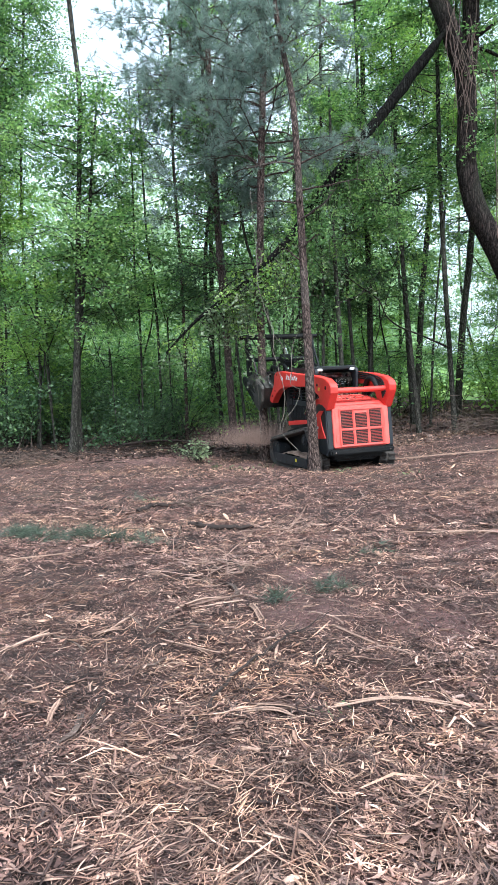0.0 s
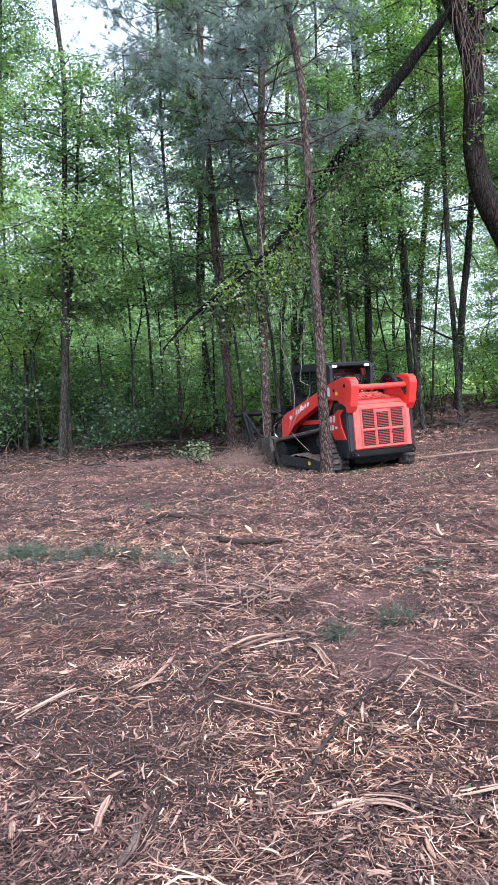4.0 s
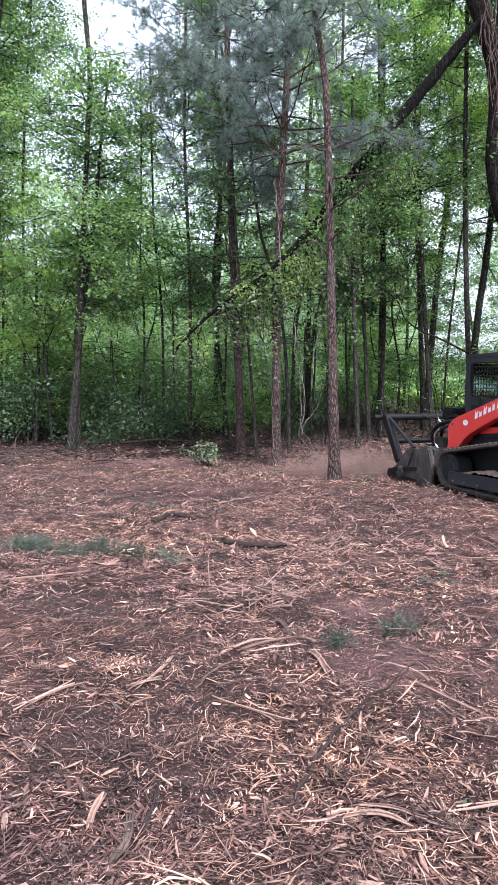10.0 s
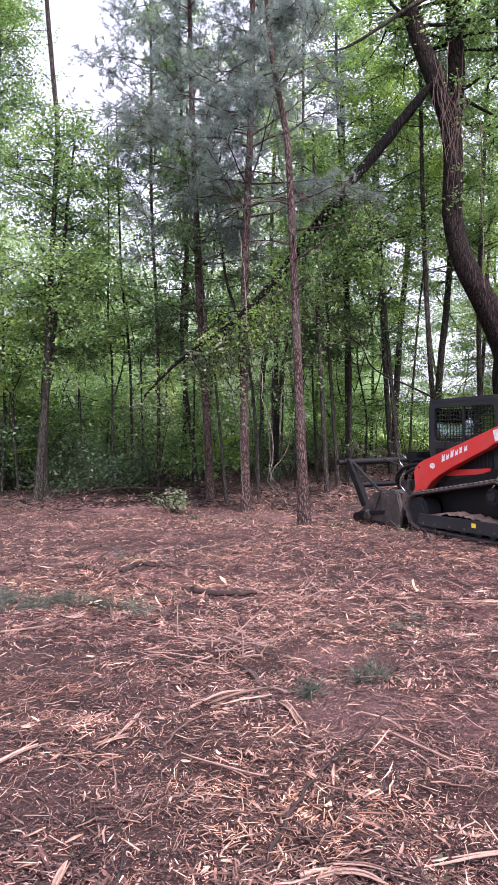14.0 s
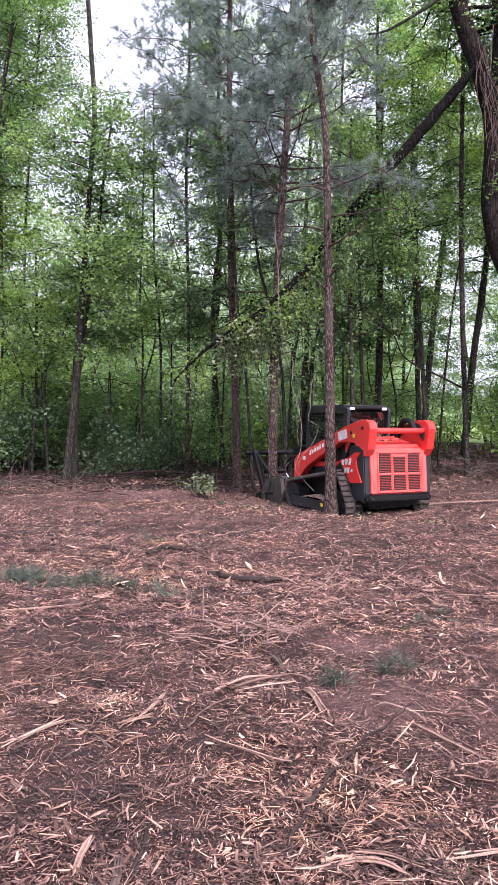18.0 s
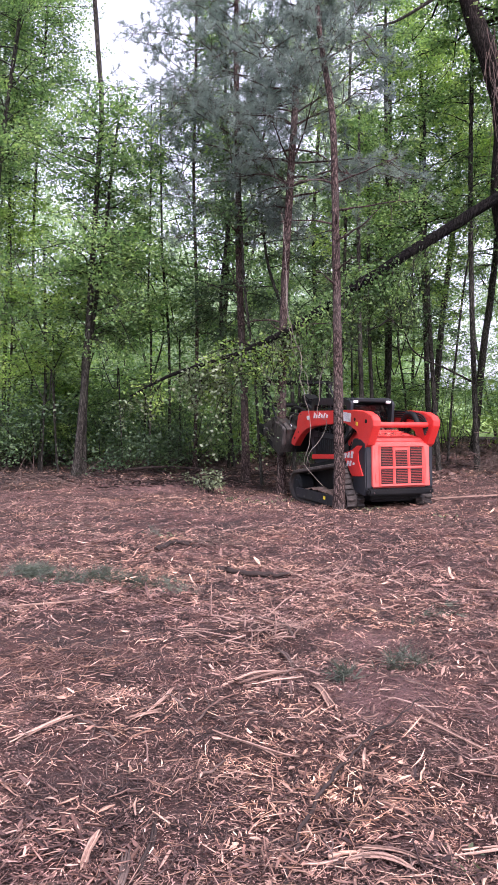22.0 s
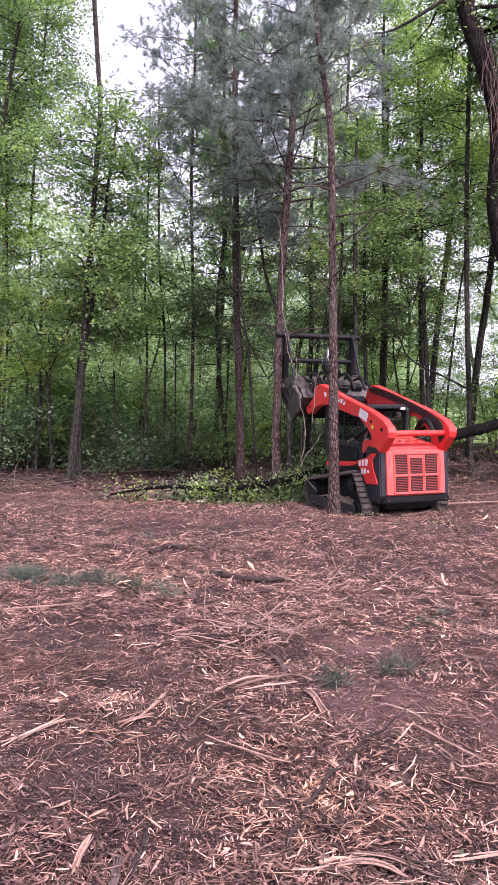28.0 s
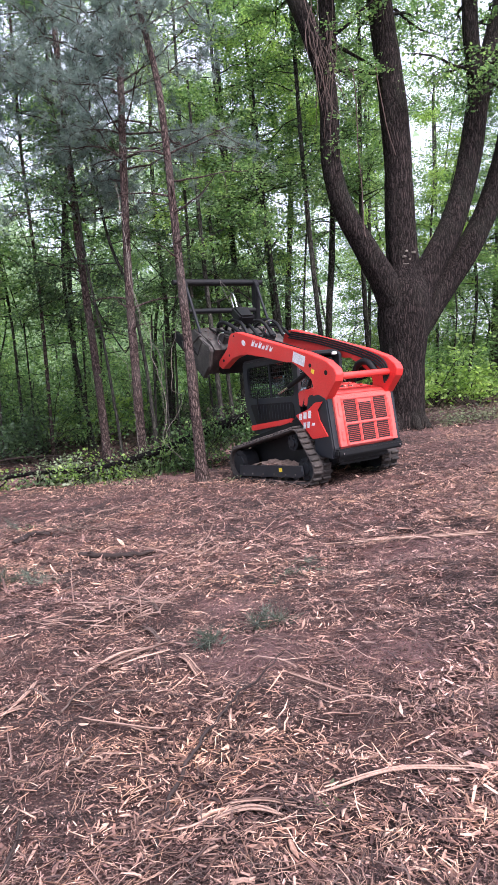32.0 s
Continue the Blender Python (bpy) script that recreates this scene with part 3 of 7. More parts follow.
def build_mulch():
    rng = np.random.default_rng(3)
    mb = Mesh()
    # coarse chips, then a fine litter of fragments in drifts
    x, y = scatter(rng, 20000, 0.45, 8.5, 1.35)
    keep = drift(x, y, 3, 0.9) > -0.05 + 0.3 * rng.uniform(-1, 1, len(x))
    x, y = x[keep], y[keep]
    keep = rng.uniform(0, 1, len(x)) > 0.65 * bared(x, y)
    x, y = x[keep], y[keep]
    for near in (True, False):
        u = (y < 3.6) == near
        chips_at(mb, x[u], y[u], rng, np.clip(rng.lognormal(-3.1, 0.5, u.sum()), 0.02, 0.14), 0.012, 0.24, (0.05, 0.17), not near, 0.06)
    x, y = scatter(rng, 120000, 0.45, 9.0, 1.25)
    keep = drift(x, y, 9, 1.1) + 0.6 * drift(x, y, 41, 4.0) > -0.05 + 0.35 * rng.uniform(-1, 1, len(x))
    x, y = x[keep], y[keep]
    keep = rng.uniform(0, 1, len(x)) > 0.65 * bared(x, y)
    x, y = x[keep], y[keep]
    chips_at(mb, x, y, rng, np.clip(rng.lognormal(-3.5, 0.45, len(x)), 0.012, 0.08), 0.013, 0.25, (0.1, 0.28), True, 0.05)
    x, y = scatter(rng, 110000, 5.5, 19.0, 1.2, 0.42, 0.8)
    keep = drift(x, y, 31, 0.8) + 0.6 * drift(x, y, 43, 3.0) > -0.15 + 0.4 * rng.uniform(-1, 1, len(x))
    x, y = x[keep], y[keep]
    keep = rng.uniform(0, 1, len(x)) > 0.65 * bared(x, y)
    x, y = x[keep], y[keep]
    chips_at(mb, x, y, rng, np.clip(rng.lognormal(-3.0, 0.5, len(x)), 0.025, 0.2), 0.022, 0.2, (0.06, 0.18), True, 0.05)
    flecks = Mesh()
    for n, y0, y1, p, low, high in ((120000, 0.45, 7.0, 1.1, 0.006, 0.026), (120000, 5.0, 15.5, 1.2, 0.016, 0.05)):
        x, y = scatter(rng, n, y0, y1, p, 0.42, 0.8)
        keep = drift(x, y, 51, 1.3) + 0.5 * drift(x, y, 57, 5.0) > -0.25 + 0.35 * rng.uniform(-1, 1, len(x))
        x, y = x[keep], y[keep]
        keep = rng.uniform(0, 1, len(x)) > 0.2 * bared(x, y)
        x, y = x[keep], y[keep]
        chips_at(flecks, x, y, rng, rng.uniform(low, high, len(x)), 0.012, 0.2, (0.1, 0.3), True, 0.05, 1.4)
    # the mulch goes on, thinner, on all sides of the clearing
    x = np.concatenate([rng.uniform(-9, 11, 60000), rng.normal(0.3, 2.4, 70000)])
    y = np.concatenate([rng.uniform(-7, 13, 60000), rng.normal(0.9, 1.9, 70000)])
    keep = (drift(x, y, 83, 0.9) > -0.2 + 0.35 * rng.uniform(-1, 1, len(x))) & (np.abs(x - 0.2) > 0.42 * y + 0.2)
    x, y = x[keep], y[keep]
    chips_at(flecks, x, y, rng, np.clip(rng.lognormal(-2.9, 0.45, len(x)), 0.03, 0.2), 0.012, 0.2, (0.05, 0.2), 1, 0.05)
    # crumbs of bark and soil close by
    crumbs = Mesh()
    x, y = scatter(rng, 120000, 1.1, 6.0, 1.4, 0.42, 0.5)
    chips_at(crumbs, x, y, rng, rng.uniform(0.007, 0.022, len(x)), 0.006, 0.3, (0.25, 0.6), 1, 0.05, 3.0)
    tagged(new("bark_crumbs", crumbs.data("bark_crumbs", CRUMB)), "dark crumbs of bark and soil in the mulch", "mulch", kind="stuff")
    tagged(new("wood_flecks", flecks.data("wood_flecks", FLECK)), "small pinkish flecks of shredded wood over dark soil", "mulch", kind="stuff")
    tagged(new("wood_chips", mb.data("wood_chips", CHIP)), "pale and brown shredded wood chips strewn over soil", "mulch", kind="stuff")
    mb = Mesh()
    x, y = scatter(rng, 17000, 0.5, 9.0, 1.35)
    keep = drift(x, y, 13, 0.8) > 0.05 + 0.35 * rng.uniform(-1, 1, len(x))
    x, y = x[keep], y[keep]
    keep = rng.uniform(0, 1, len(x)) > 0.65 * bared(x, y)
    x, y = x[keep], y[keep]
    chips_at(mb, x, y, rng, np.clip(rng.lognormal(-2.85, 0.45, len(x)), 0.03, 0.2), 0.02, 0.22, (0.03, 0.085), False, 0.035)
    x, y = scatter(rng, 26000, 6.5, 16.5, 1.0, 0.45, 0.5)
    keep = drift(x, y, 17, 0.5) + 0.5 * np.exp(-((y - 11.2) / 1.6) ** 2 - ((x - 1.2) / 2.6) ** 2) > 0.05 + 0.35 * rng.uniform(-1, 1, len(x))
    x, y = x[keep], y[keep]
    keep = rng.uniform(0, 1, len(x)) > 0.65 * bared(x, y)
    x, y = x[keep], y[keep]
    chips_at(mb, x, y, rng, np.clip(rng.lognormal(-2.9, 0.4, len(x)), 0.03, 0.18), 0.03, 0.25, (0.04, 0.14), True, 0.03)
    # strands and shreds, thick in some places
    x, y = scatter(rng, 42000, 0.5, 8.5, 1.3)
    keep = drift(x, y, 23, 1.1) > 0.0 + 0.35 * rng.uniform(-1, 1, len(x))
    x, y = x[keep], y[keep]
    keep = rng.uniform(0, 1, len(x)) > 0.65 * bared(x, y)
    x, y = x[keep], y[keep]
    chips_at(mb, x, y, rng, np.clip(rng.lognormal(-2.65, 0.5, len(x)), 0.03, 0.26), 0.024, 0.14, (0.013, 0.045), True, 0.09, 0.75)
    # flat torn flakes lying on top
    x, y = scatter(rng, 3600, 0.9, 7.5, 1.0, 0.42, 0.6)
    keep = drift(x, y, 61, 1.2) > -0.15 + 0.4 * rng.uniform(-1, 1, len(x))
    x, y = x[keep], y[keep]
    chips_at(mb, x, y, rng, np.clip(rng.lognormal(-2.85, 0.4, len(x)), 0.03, 0.12), 0.022, 0.1, (0.1, 0.2), False, 0.06, 0.9)
    tagged(new("split_wood", mb.data("split_wood", FRESH)), "pinkish slivers of freshly split wood", "mulch", kind="stuff")
    mb = Mesh()
    for cx, cy, n, w in ((-1.4, 4.1, 330, 0.42), (-1.0, 3.5, 50, 0.4), (0.4, 2.35, 50, 0.25), (0.1, 2.6, 40, 0.3), (-0.1, 2.0, 60, 0.3), (0.15, 4.6, 40, 0.3), (1.2, 2.4, 30, 0.3), (0.9, 1.9, 30, 0.25)):
        chips_at(mb, cx + rng.normal(0, w, n), cy + rng.normal(0, w * 0.35, n), rng, rng.uniform(0.05, 0.16, n), 0.02, 0.14, (0.02, 0.05), False, 0.06)
    tagged(new("wood_fibres", mb.data("wood_fibres", STRAW)), "heaps of orange shredded wood fibres on the mulch", "mulch", kind="stuff")
    mb = Mesh()
    x, y = scatter(rng, 9000, 0.5, 19.0, 1.3)
    chips_at(mb, x, y, rng, rng.uniform(0.05, 0.22, len(x)), 0.014, 0.15, (0.01, 0.03), True, 0.06)
    dark = Mesh()
    x, y = rng.uniform(-7.5, 2.5, 5200), rng.uniform(13.2, 18.5, 5200)
    keep = drift(x, y, 71, 0.6) + 0.25 * (y - 15.5) > 0.1 + 0.4 * rng.uniform(-1, 1, len(x))
    x, y = x[keep], y[keep]
    chips_at(dark, x, y, rng, np.clip(rng.lognormal(-1.7, 0.5, len(x)), 0.06, 0.6), 0.03, 0.16, (0.03, 0.12), False, 0.08)
    tagged(new("edge_debris", dark.data("edge_debris", DARKWOOD)), "dark bark and broken sticks at the wood's edge", "debris", kind="stuff")
    tagged(new("twig_litter", mb.data("twig_litter", DEADWOOD)), "thin dark broken twigs scattered over the mulch", "twigs", kind="stuff")
    # single splinters that stand out near the viewer
    shapes = []
    for k in range(12):
        m1 = Mesh()
        ln = rng.uniform(0.05, 0.15)
        q = bough(rng, (0, 0, 0.008), (1, rng.normal(0, 0.15), rng.normal(0, 0.06)), ln, 0.0, 0.05, 6)
        w = rng.uniform(0.004, 0.011)
        v = []
        for i, c in enumerate(q):
            tw = w * (0.3 + 0.7 * math.sin(math.pi * min(1, 0.12 + i / 6.6))) * rng.uniform(0.6, 1.4)
            v += [c + (0, tw / 2, 0), c + (0, 0, w * 0.3), c - (0, tw / 2, 0), c - (0, 0, w * 0.2)]
        m1.add(v, [(4 * i + a, 4 * i + (a + 1) % 4, 4 * i + 4 + (a + 1) % 4, 4 * i + 4 + a) for i in range(6) for a in range(4)] + [(0, 1, 2, 3), (27, 26, 25, 24)])
        shapes.append(m1.data("splinter", SPLIT if k % 3 else DEADWOOD))
    x, y = scatter(rng, 280, 0.9, 6.5, 0.9)
    for a, b in zip(x, y):
        k = rng.integers(0, 12)
        s = new("wood_shard", shapes[k])
        s.matrix_basis = pose(a, b, top(a, b) + 0.014, rng.normal(0, 12), rng.normal(0, 9), rng.uniform(0, 360))
        tagged(s, "pale splinter of split wood on mulch" if k % 3 else "dark splinter of old wood on mulch", "wood shard", "single splinters in the mulch")


# ---- loose things on the ground ----
def stick(name, pts, radii, mat, label, category="stick", twigs=0, seed=1, group=""):
    rng = np.random.default_rng(seed)
    mb = Mesh()
    p = spline([(x, y, top(x, y) + z) for x, y, z in pts], 0.06)
    p[1:-1] += rng.normal(0, 0.007, p[1:-1].shape)
    p[:, 2] = np.maximum(p[:, 2], [top(a, b) + 0.006 for a, b in p[:, :2]])
    tube(mb, p, radii, 9, 0.14, rng)
    for k in range(twigs):
        i = rng.integers(len(p) // 3, len(p) - 1)
        d = p[min(i + 1, len(p) - 1)] - p[i - 1]
        d = d / np.linalg.norm(d) + rng.normal(0, 0.5, 3) * (1, 1, 0.3)
        tube(mb, bough(rng, p[i], d, rng.uniform(0.1, 0.3), 0.1, 0.15, 4), (radii[-1] * 0.7, 0.0015), 5)
    return tagged(new(name, mb.data(name, mat, True)), label, category, group)


def shard(pts, wide, thick, mat, label, seed):
    """A splinter of split wood: a bundle of torn fibres of uneven length, split open at the ends."""
    rng = np.random.default_rng(seed)
    p = spline([(x, y, top(x, y) + z) for x, y, z in pts], 0.03)
    p[:, 2] = np.maximum(p[:, 2], [top(a, b) + 0.006 for a, b in p[:, :2]])
    d = np.gradient(p, axis=0)
    d /= np.linalg.norm(d, axis=1)[:, None] + 1e-9
    s = np.cross(d, (0, 0, 1.0))
    s /= np.linalg.norm(s, axis=1)[:, None] + 1e-9
    up = np.cross(s, d)
    m = int(np.clip(wide / 0.006, 3, 9))
    mb = Mesh()
    for k in range(m):
        a = int(rng.integers(0, max(1, len(p) // 4)))
        b = len(p) - int(rng.integers(0, max(1, len(p) // 4)))
        if b - a < 3:
            a, b = 0, len(p)
        t = np.linspace(-1, 1, b - a)
        side = wide * ((k + 0.5) / m - 0.5) * (0.8 + 0.25 * t * t * rng.uniform(0, 1.4)) + rng.normal(0, wide * 0.03, b - a)
        c = p[a:b] + s[a:b] * side[:, None] + up[a:b] * (rng.uniform(0, thick) + 0.01 * rng.normal() * np.abs(t) ** 3)[:, None]
        w = wide / m * 1.05 * (1 - 0.75 * np.abs(t) ** 4) * rng.uniform(0.7, 1.3, b - a)
        h = thick * 0.4
        v = np.stack([c + s[a:b] * w[:, None], c + up[a:b] * h, c - s[a:b] * w[:, None], c - up[a:b] * h], 1)
        n = b - a
        i = np.arange(n - 1)[:, None] * 4
        j = np.arange(4)[None]
        mb.add(v.reshape(-1, 3), np.stack([i + j, i + (j + 1) % 4, i + 4 + (j + 1) % 4, i + 4 + j], -1).reshape(-1, 4))
        mb.add(v[0], [[0, 1, 2, 3]])
        mb.add(v[-1], [[3, 2, 1, 0]])
    return tagged(new("wood_shard", mb.data("wood_shard", mat)), label, "wood shard", "large shards in the mulch")


def sprig(x, y, r, n, seed, label="bluish green pine sprig lying on the mulch"):
    rng = np.random.default_rng(seed)
    mb = Mesh()
    c = np.stack([x + rng.normal(0, r, n), y + rng.normal(0, r * 0.6, n), np.zeros(n)], 1)
    c[:, 2] = [top(a, b) + 0.01 + 0.13 * rng.uniform() * math.exp(-((a - x) / (1.4 * r)) ** 2) for a, b in c[:, :2]]
    way = np.tile([0.2, -0.2, 0.45], (n, 1)) + rng.normal(0, 0.7, (n, 3)) * (1, 1, 0.5)
    needle_tufts(mb, c, way, rng, 0.14, 12, 0.0045)
    e = thing("pine_sprig", (0, 0, 0), label, "pine sprig", "sprigs on the ground")
    stuffed(child("needles", mb.data("sprig_needles", SPRIG), e))
    tw = Mesh()
    for k in range(4):
        a = c[rng.integers(n)] * (1, 1, 0) + (0, 0, gz(x, y) + 0.012)
        tube(tw, bough(rng, a, (rng.normal(), rng.normal(), 0.05), r * 1.2, 0.0, 0.15, 5), (0.006, 0.002), 5)
    stuffed(child("twig_tangle", tw.data("sprig_twig", DEADWOOD, True), e))


# ---- trees ----
def tree(name, label, y, line, r, bark, leafmat=None, group="", boughs=12, zone=(0.35, 1.0), reach=(1.2, 2.2), leaf=0.1, per=60, sag=0.2, lift=0.35,
         sides=12, seed=1, needles=False, dead=0, category="tree", tall=0.0, split=True, low=0.25):
    """A tree whose stem follows line, points of (x, z) or (x, y, z); the crown hangs on boughs and twigs."""
    rng = np.random.default_rng(seed)
    pts = [(p[0], y, p[1]) if len(p) == 2 else p for p in line]
    pts[0] = (pts[0][0], pts[0][1], gz(pts[0][0], pts[0][1]) - 0.08)
    if tall > pts[-1][2]:
        a, b = np.array(pts[-2]), np.array(pts[-1])
        d = (b - a) / np.linalg.norm(b - a) * 0.4 + np.array([0, 0, 0.6])
        pts.append(tuple(b + d / d[2] * (tall - b[2])))
    at = pts[0]
    e = thing(name, (at[0], at[1], gz(at[0], at[1])), label, category, group)
    o = np.array(e.location)
    p = spline(np.array(pts) - o, 0.22)
    stem = Mesh()
    rad = np.interp(np.linspace(0, 1, len(p)), np.linspace(0, 1, len(r)), r)
    rad[:4] *= (1.35, 1.2, 1.08, 1.02)
    tube(stem, p, rad, sides, 0.035, rng)
    child("trunk", stem.data("trunk", bark, True), e)
    wood, crown = Mesh(), Mesh()
    top = p[-1][2]
    zs = p[:, 2]
    limbs = []
    for k in range(boughs + dead):
        h = rng.uniform(*zone) * top if k < boughs else rng.uniform(low, 0.6) * top
        if split:
            wood = Mesh()
            limbs.append(wood)
        i = int(np.argmin(abs(zs - h)))
        a = rng.uniform(0, 2 * math.pi)
        ln = rng.uniform(*reach) * (1.15 - 0.55 * (h / top)) if k < boughs else rng.uniform(0.5, 1.5)
        w = np.array([math.cos(a), math.sin(a), lift + rng.normal(0, 0.2)])
        q = bough(rng, p[i], w, ln, sag + 0.15, 0.13, 8)
        tube(wood, q, (rad[i] * 0.2 + 0.007, 0.004), 6 if split else 4, cap=False)
        if k >= boughs:
            for m in range(3):
                j = rng.integers(3, 8)
                tube(wood, bough(rng, q[j], q[j] - q[j - 1] + rng.normal(0, 0.12, 3), ln * 0.35, 0.3, 0.2, 4), (0.006, 0.002), 4, cap=False)
            continue
        for m in range(7 if not needles else 9):
            j = rng.integers(2, 9)
            dq = q[j] - q[j - 1]
            tl = ln * rng.uniform(0.25, 0.5)
            s = bough(rng, q[j], dq / np.linalg.norm(dq) + rng.normal(0, 0.7, 3) * (1, 1, 0.5), tl, sag, 0.2, 5)
            if split:
                tube(wood, s, (0.008, 0.0025), 4, cap=False)
            if needles:
                # brushes of needles round the outer twigs
                for h in range(max(2, per // 36)):
                    a0 = s[rng.integers(3, 6)]
                    e0 = a0 + rng.normal(0, 0.09, 3)
                    w0 = (s[-1] - s[-3]) / np.linalg.norm(s[-1] - s[-3]) + rng.normal(0, 0.45, 3) + (0, 0, 0.25)
                    w0 /= np.linalg.norm(w0)
                    tube(wood, np.array([a0, e0, e0 + w0 * 0.05]), (0.006, 0.003), 3, cap=False)
                    c = e0 + w0 * rng.uniform(-0.14, 0.05, (5, 1))
                    needle_tufts(crown, c, np.tile(w0 * 1.0, (5, 1)), rng, 0.17, 9, 0.0075)
            elif leafmat is not None:
                # leaves sit in flat sprays at the twigs' outer ends
                n = int(per * 2 / 7)
                hub = s[rng.integers(2, 6, 3)] + rng.normal(0, 0.05, (3, 3))
                c = hub[rng.integers(0, 3, n)] + rng.normal(0, leaf * 1.5, (n, 3)) * (1, 1, 0.45)
                leaf_quads(crown, c, leaf * 0.8, rng, 0.6, 0.6, not split)
    for w in limbs:
        child("branch", w.data("branch", bark, True), e)
    if not split:
        stuffed(child("branchwork", wood.data("branchwork", bark, True), e))
    if crown.n:
        stuffed(child("crown", crown.data("crown", NEEDLE if needles else leafmat), e))
    return e


def shrub(name, label, x, y, r, h, leaf, n, mat, seed, group="undergrowth at the wood's edge"):
    rng = np.random.default_rng(seed)
    e = thing(name, (x, y, gz(x, y)), label, "shrub", group)
    wood, crown = Mesh(), Mesh()
    for k in range(9):
        a = rng.uniform(0, 6.28)
        q = bough(rng, (rng.normal(0, 0.06), rng.normal(0, 0.06), -0.05), (math.cos(a) * 0.5, math.sin(a) * 0.5, 1), h * rng.uniform(0.6, 1.1), 0.5, 0.14, 7)
        q[1:, :2] *= 1 + 0.5 * r
        tube(wood, q, (0.016, 0.004), 5, cap=False)
        for j in range(3, 8):
            c = q[j] + rng.normal(0, 0.3 * r, (n // 45, 3)) * (1, 1, 0.6)
            leaf_quads(crown, c, leaf, rng)
    stuffed(child("stemwork", wood.data("stemwork", BARK_GREY, True), e))
    stuffed(child("foliage", crown.data("foliage", mat), e))
    return e


def build_oak():
    rng = np.random.default_rng(11)
    e = thing("oak_tree", (6.95, 15.6, gz(6.95, 15.6)), "massive old oak with dark furrowed bark and four spreading limbs", "tree")
    o = np.array(e.location)
    mb = Mesh()
    p = spline(np.array([(6.93, 15.6, 0.0), (6.97, 15.6, 0.5), (7.02, 15.6, 1.7), (7.08, 15.6, 2.7), (7.14, 15.6, 3.4), (7.2, 15.6, 4.1)]) - o, 0.15)
    rad = np.interp(np.linspace(0, 1, len(p)), (0, 0.06, 0.15, 0.45, 0.7, 0.86, 1), (0.64, 0.54, 0.49, 0.51, 0.63, 0.6, 0.36))
    tube(mb, p, rad, 96, 0.004, rng, flute=0.05)
    for a in range(9):
        t = a * 0.7 + rng.uniform(-0.2, 0.2)
        q = np.array([(math.cos(t) * 0.36, math.sin(t) * 0.36, 0.5), (math.cos(t) * 0.5, math.sin(t) * 0.5, 0.12), (math.cos(t) * 0.8, math.sin(t) * 0.8, -0.12)])
        tube(mb, spline(q, 0.1), (0.08, 0.15, 0.06), 10, 0.03, rng)
    child("trunk", mb.data("oak_trunk", BARK_OAK, True), e)
    for k in range(9):
        # grey shelf fungus stepped up the front of the second limb
        m1 = Mesh()
        w = rng.uniform(0.03, 0.075)
        a = np.linspace(0, 2 * math.pi, 13)[:-1]
        rim = np.stack([w * np.cos(a), 0.7 * w * np.sin(a), np.zeros(12)], 1) * rng.uniform(0.85, 1.1, (12, 1))
        c = np.array((7.12 + rng.uniform(-0.14, 0.2), 15.335, 3.75 + 0.09 * k + rng.normal(0, 0.03))) - o
        m1.add(np.concatenate([rim + c + (0, 0, 0.02), rim * 0.8 + c - (0, 0, 0.02)]), [(i, (i + 1) % 12, 12 + (i + 1) % 12, 12 + i) for i in range(12)])
        m1.add(np.concatenate([rim + c + (0, 0, 0.02), [c + (0, 0, 0.035)]]), [(i, (i + 1) % 12, 12) for i in range(12)])
        child("shelf_fungus", m1.data("shelf_fungus", VINE, True), e, "pale grey shelf fungus")
    limbs = []
    limbs.append((((6.95, 15.6, 3.0), (6.62, 15.45, 3.65), (6.22, 15.4, 4.4), (5.66, 15.4, 5.46), (5.42, 15.4, 6.48), (5.45, 15.4, 7.6), (5.38, 15.4, 8.5), (5.1, 15.4, 9.4), (4.7, 15.4, 10.4), (4.2, 15.4, 12)), (0.4, 0.33, 0.265, 0.235, 0.225, 0.22, 0.23, 0.21, 0.18, 0.12)))
    limbs.append((((5.42, 15.4, 8.2), (5.55, 15.5, 9.2), (5.6, 15.6, 10.3), (5.5, 15.8, 12.5)), (0.2, 0.19, 0.17, 0.1)))
    limbs.append((((7.12, 15.65, 3.1), (7.18, 15.7, 4.0), (7.17, 15.7, 5.35), (7.17, 15.7, 7.06), (7.08, 15.7, 8.6), (6.95, 15.7, 9.9), (6.85, 15.7, 11.2), (6.6, 15.8, 14)), (0.44, 0.38, 0.33, 0.33, 0.3, 0.28, 0.26, 0.15)))
    limbs.append((((7.3, 15.6, 2.9), (7.62, 15.6, 3.7), (8.42, 15.6, 5.0), (8.95, 15.6, 6.47), (9.23, 15.6, 7.8), (9.55, 15.6, 8.8), (10.2, 15.6, 11)), (0.4, 0.33, 0.285, 0.275, 0.26, 0.22, 0.13)))
    limbs.append((((9.25, 15.6, 7.9), (9.15, 15.6, 9.4), (9.18, 15.7, 10.7), (9.0, 15.8, 13)), (0.2, 0.19, 0.17, 0.09)))
    limbs.append((((7.4, 15.8, 2.6), (7.98, 15.95, 3.25), (9.07, 16.0, 4.55), (9.85, 16.0, 6.0), (10.3, 16.0, 7.4), (10.7, 16.0, 9.5)), (0.4, 0.34, 0.29, 0.275, 0.25, 0.18)))
    for pts, r in limbs:
        mb = Mesh()
        tube(mb, spline(np.array(pts) - o, 0.12), r, 44, 0.006, rng, flute=0.05)
        child("limb", mb.data("oak_limb", BARK_OAK, True), e)
    wood, crown = Mesh(), Mesh()
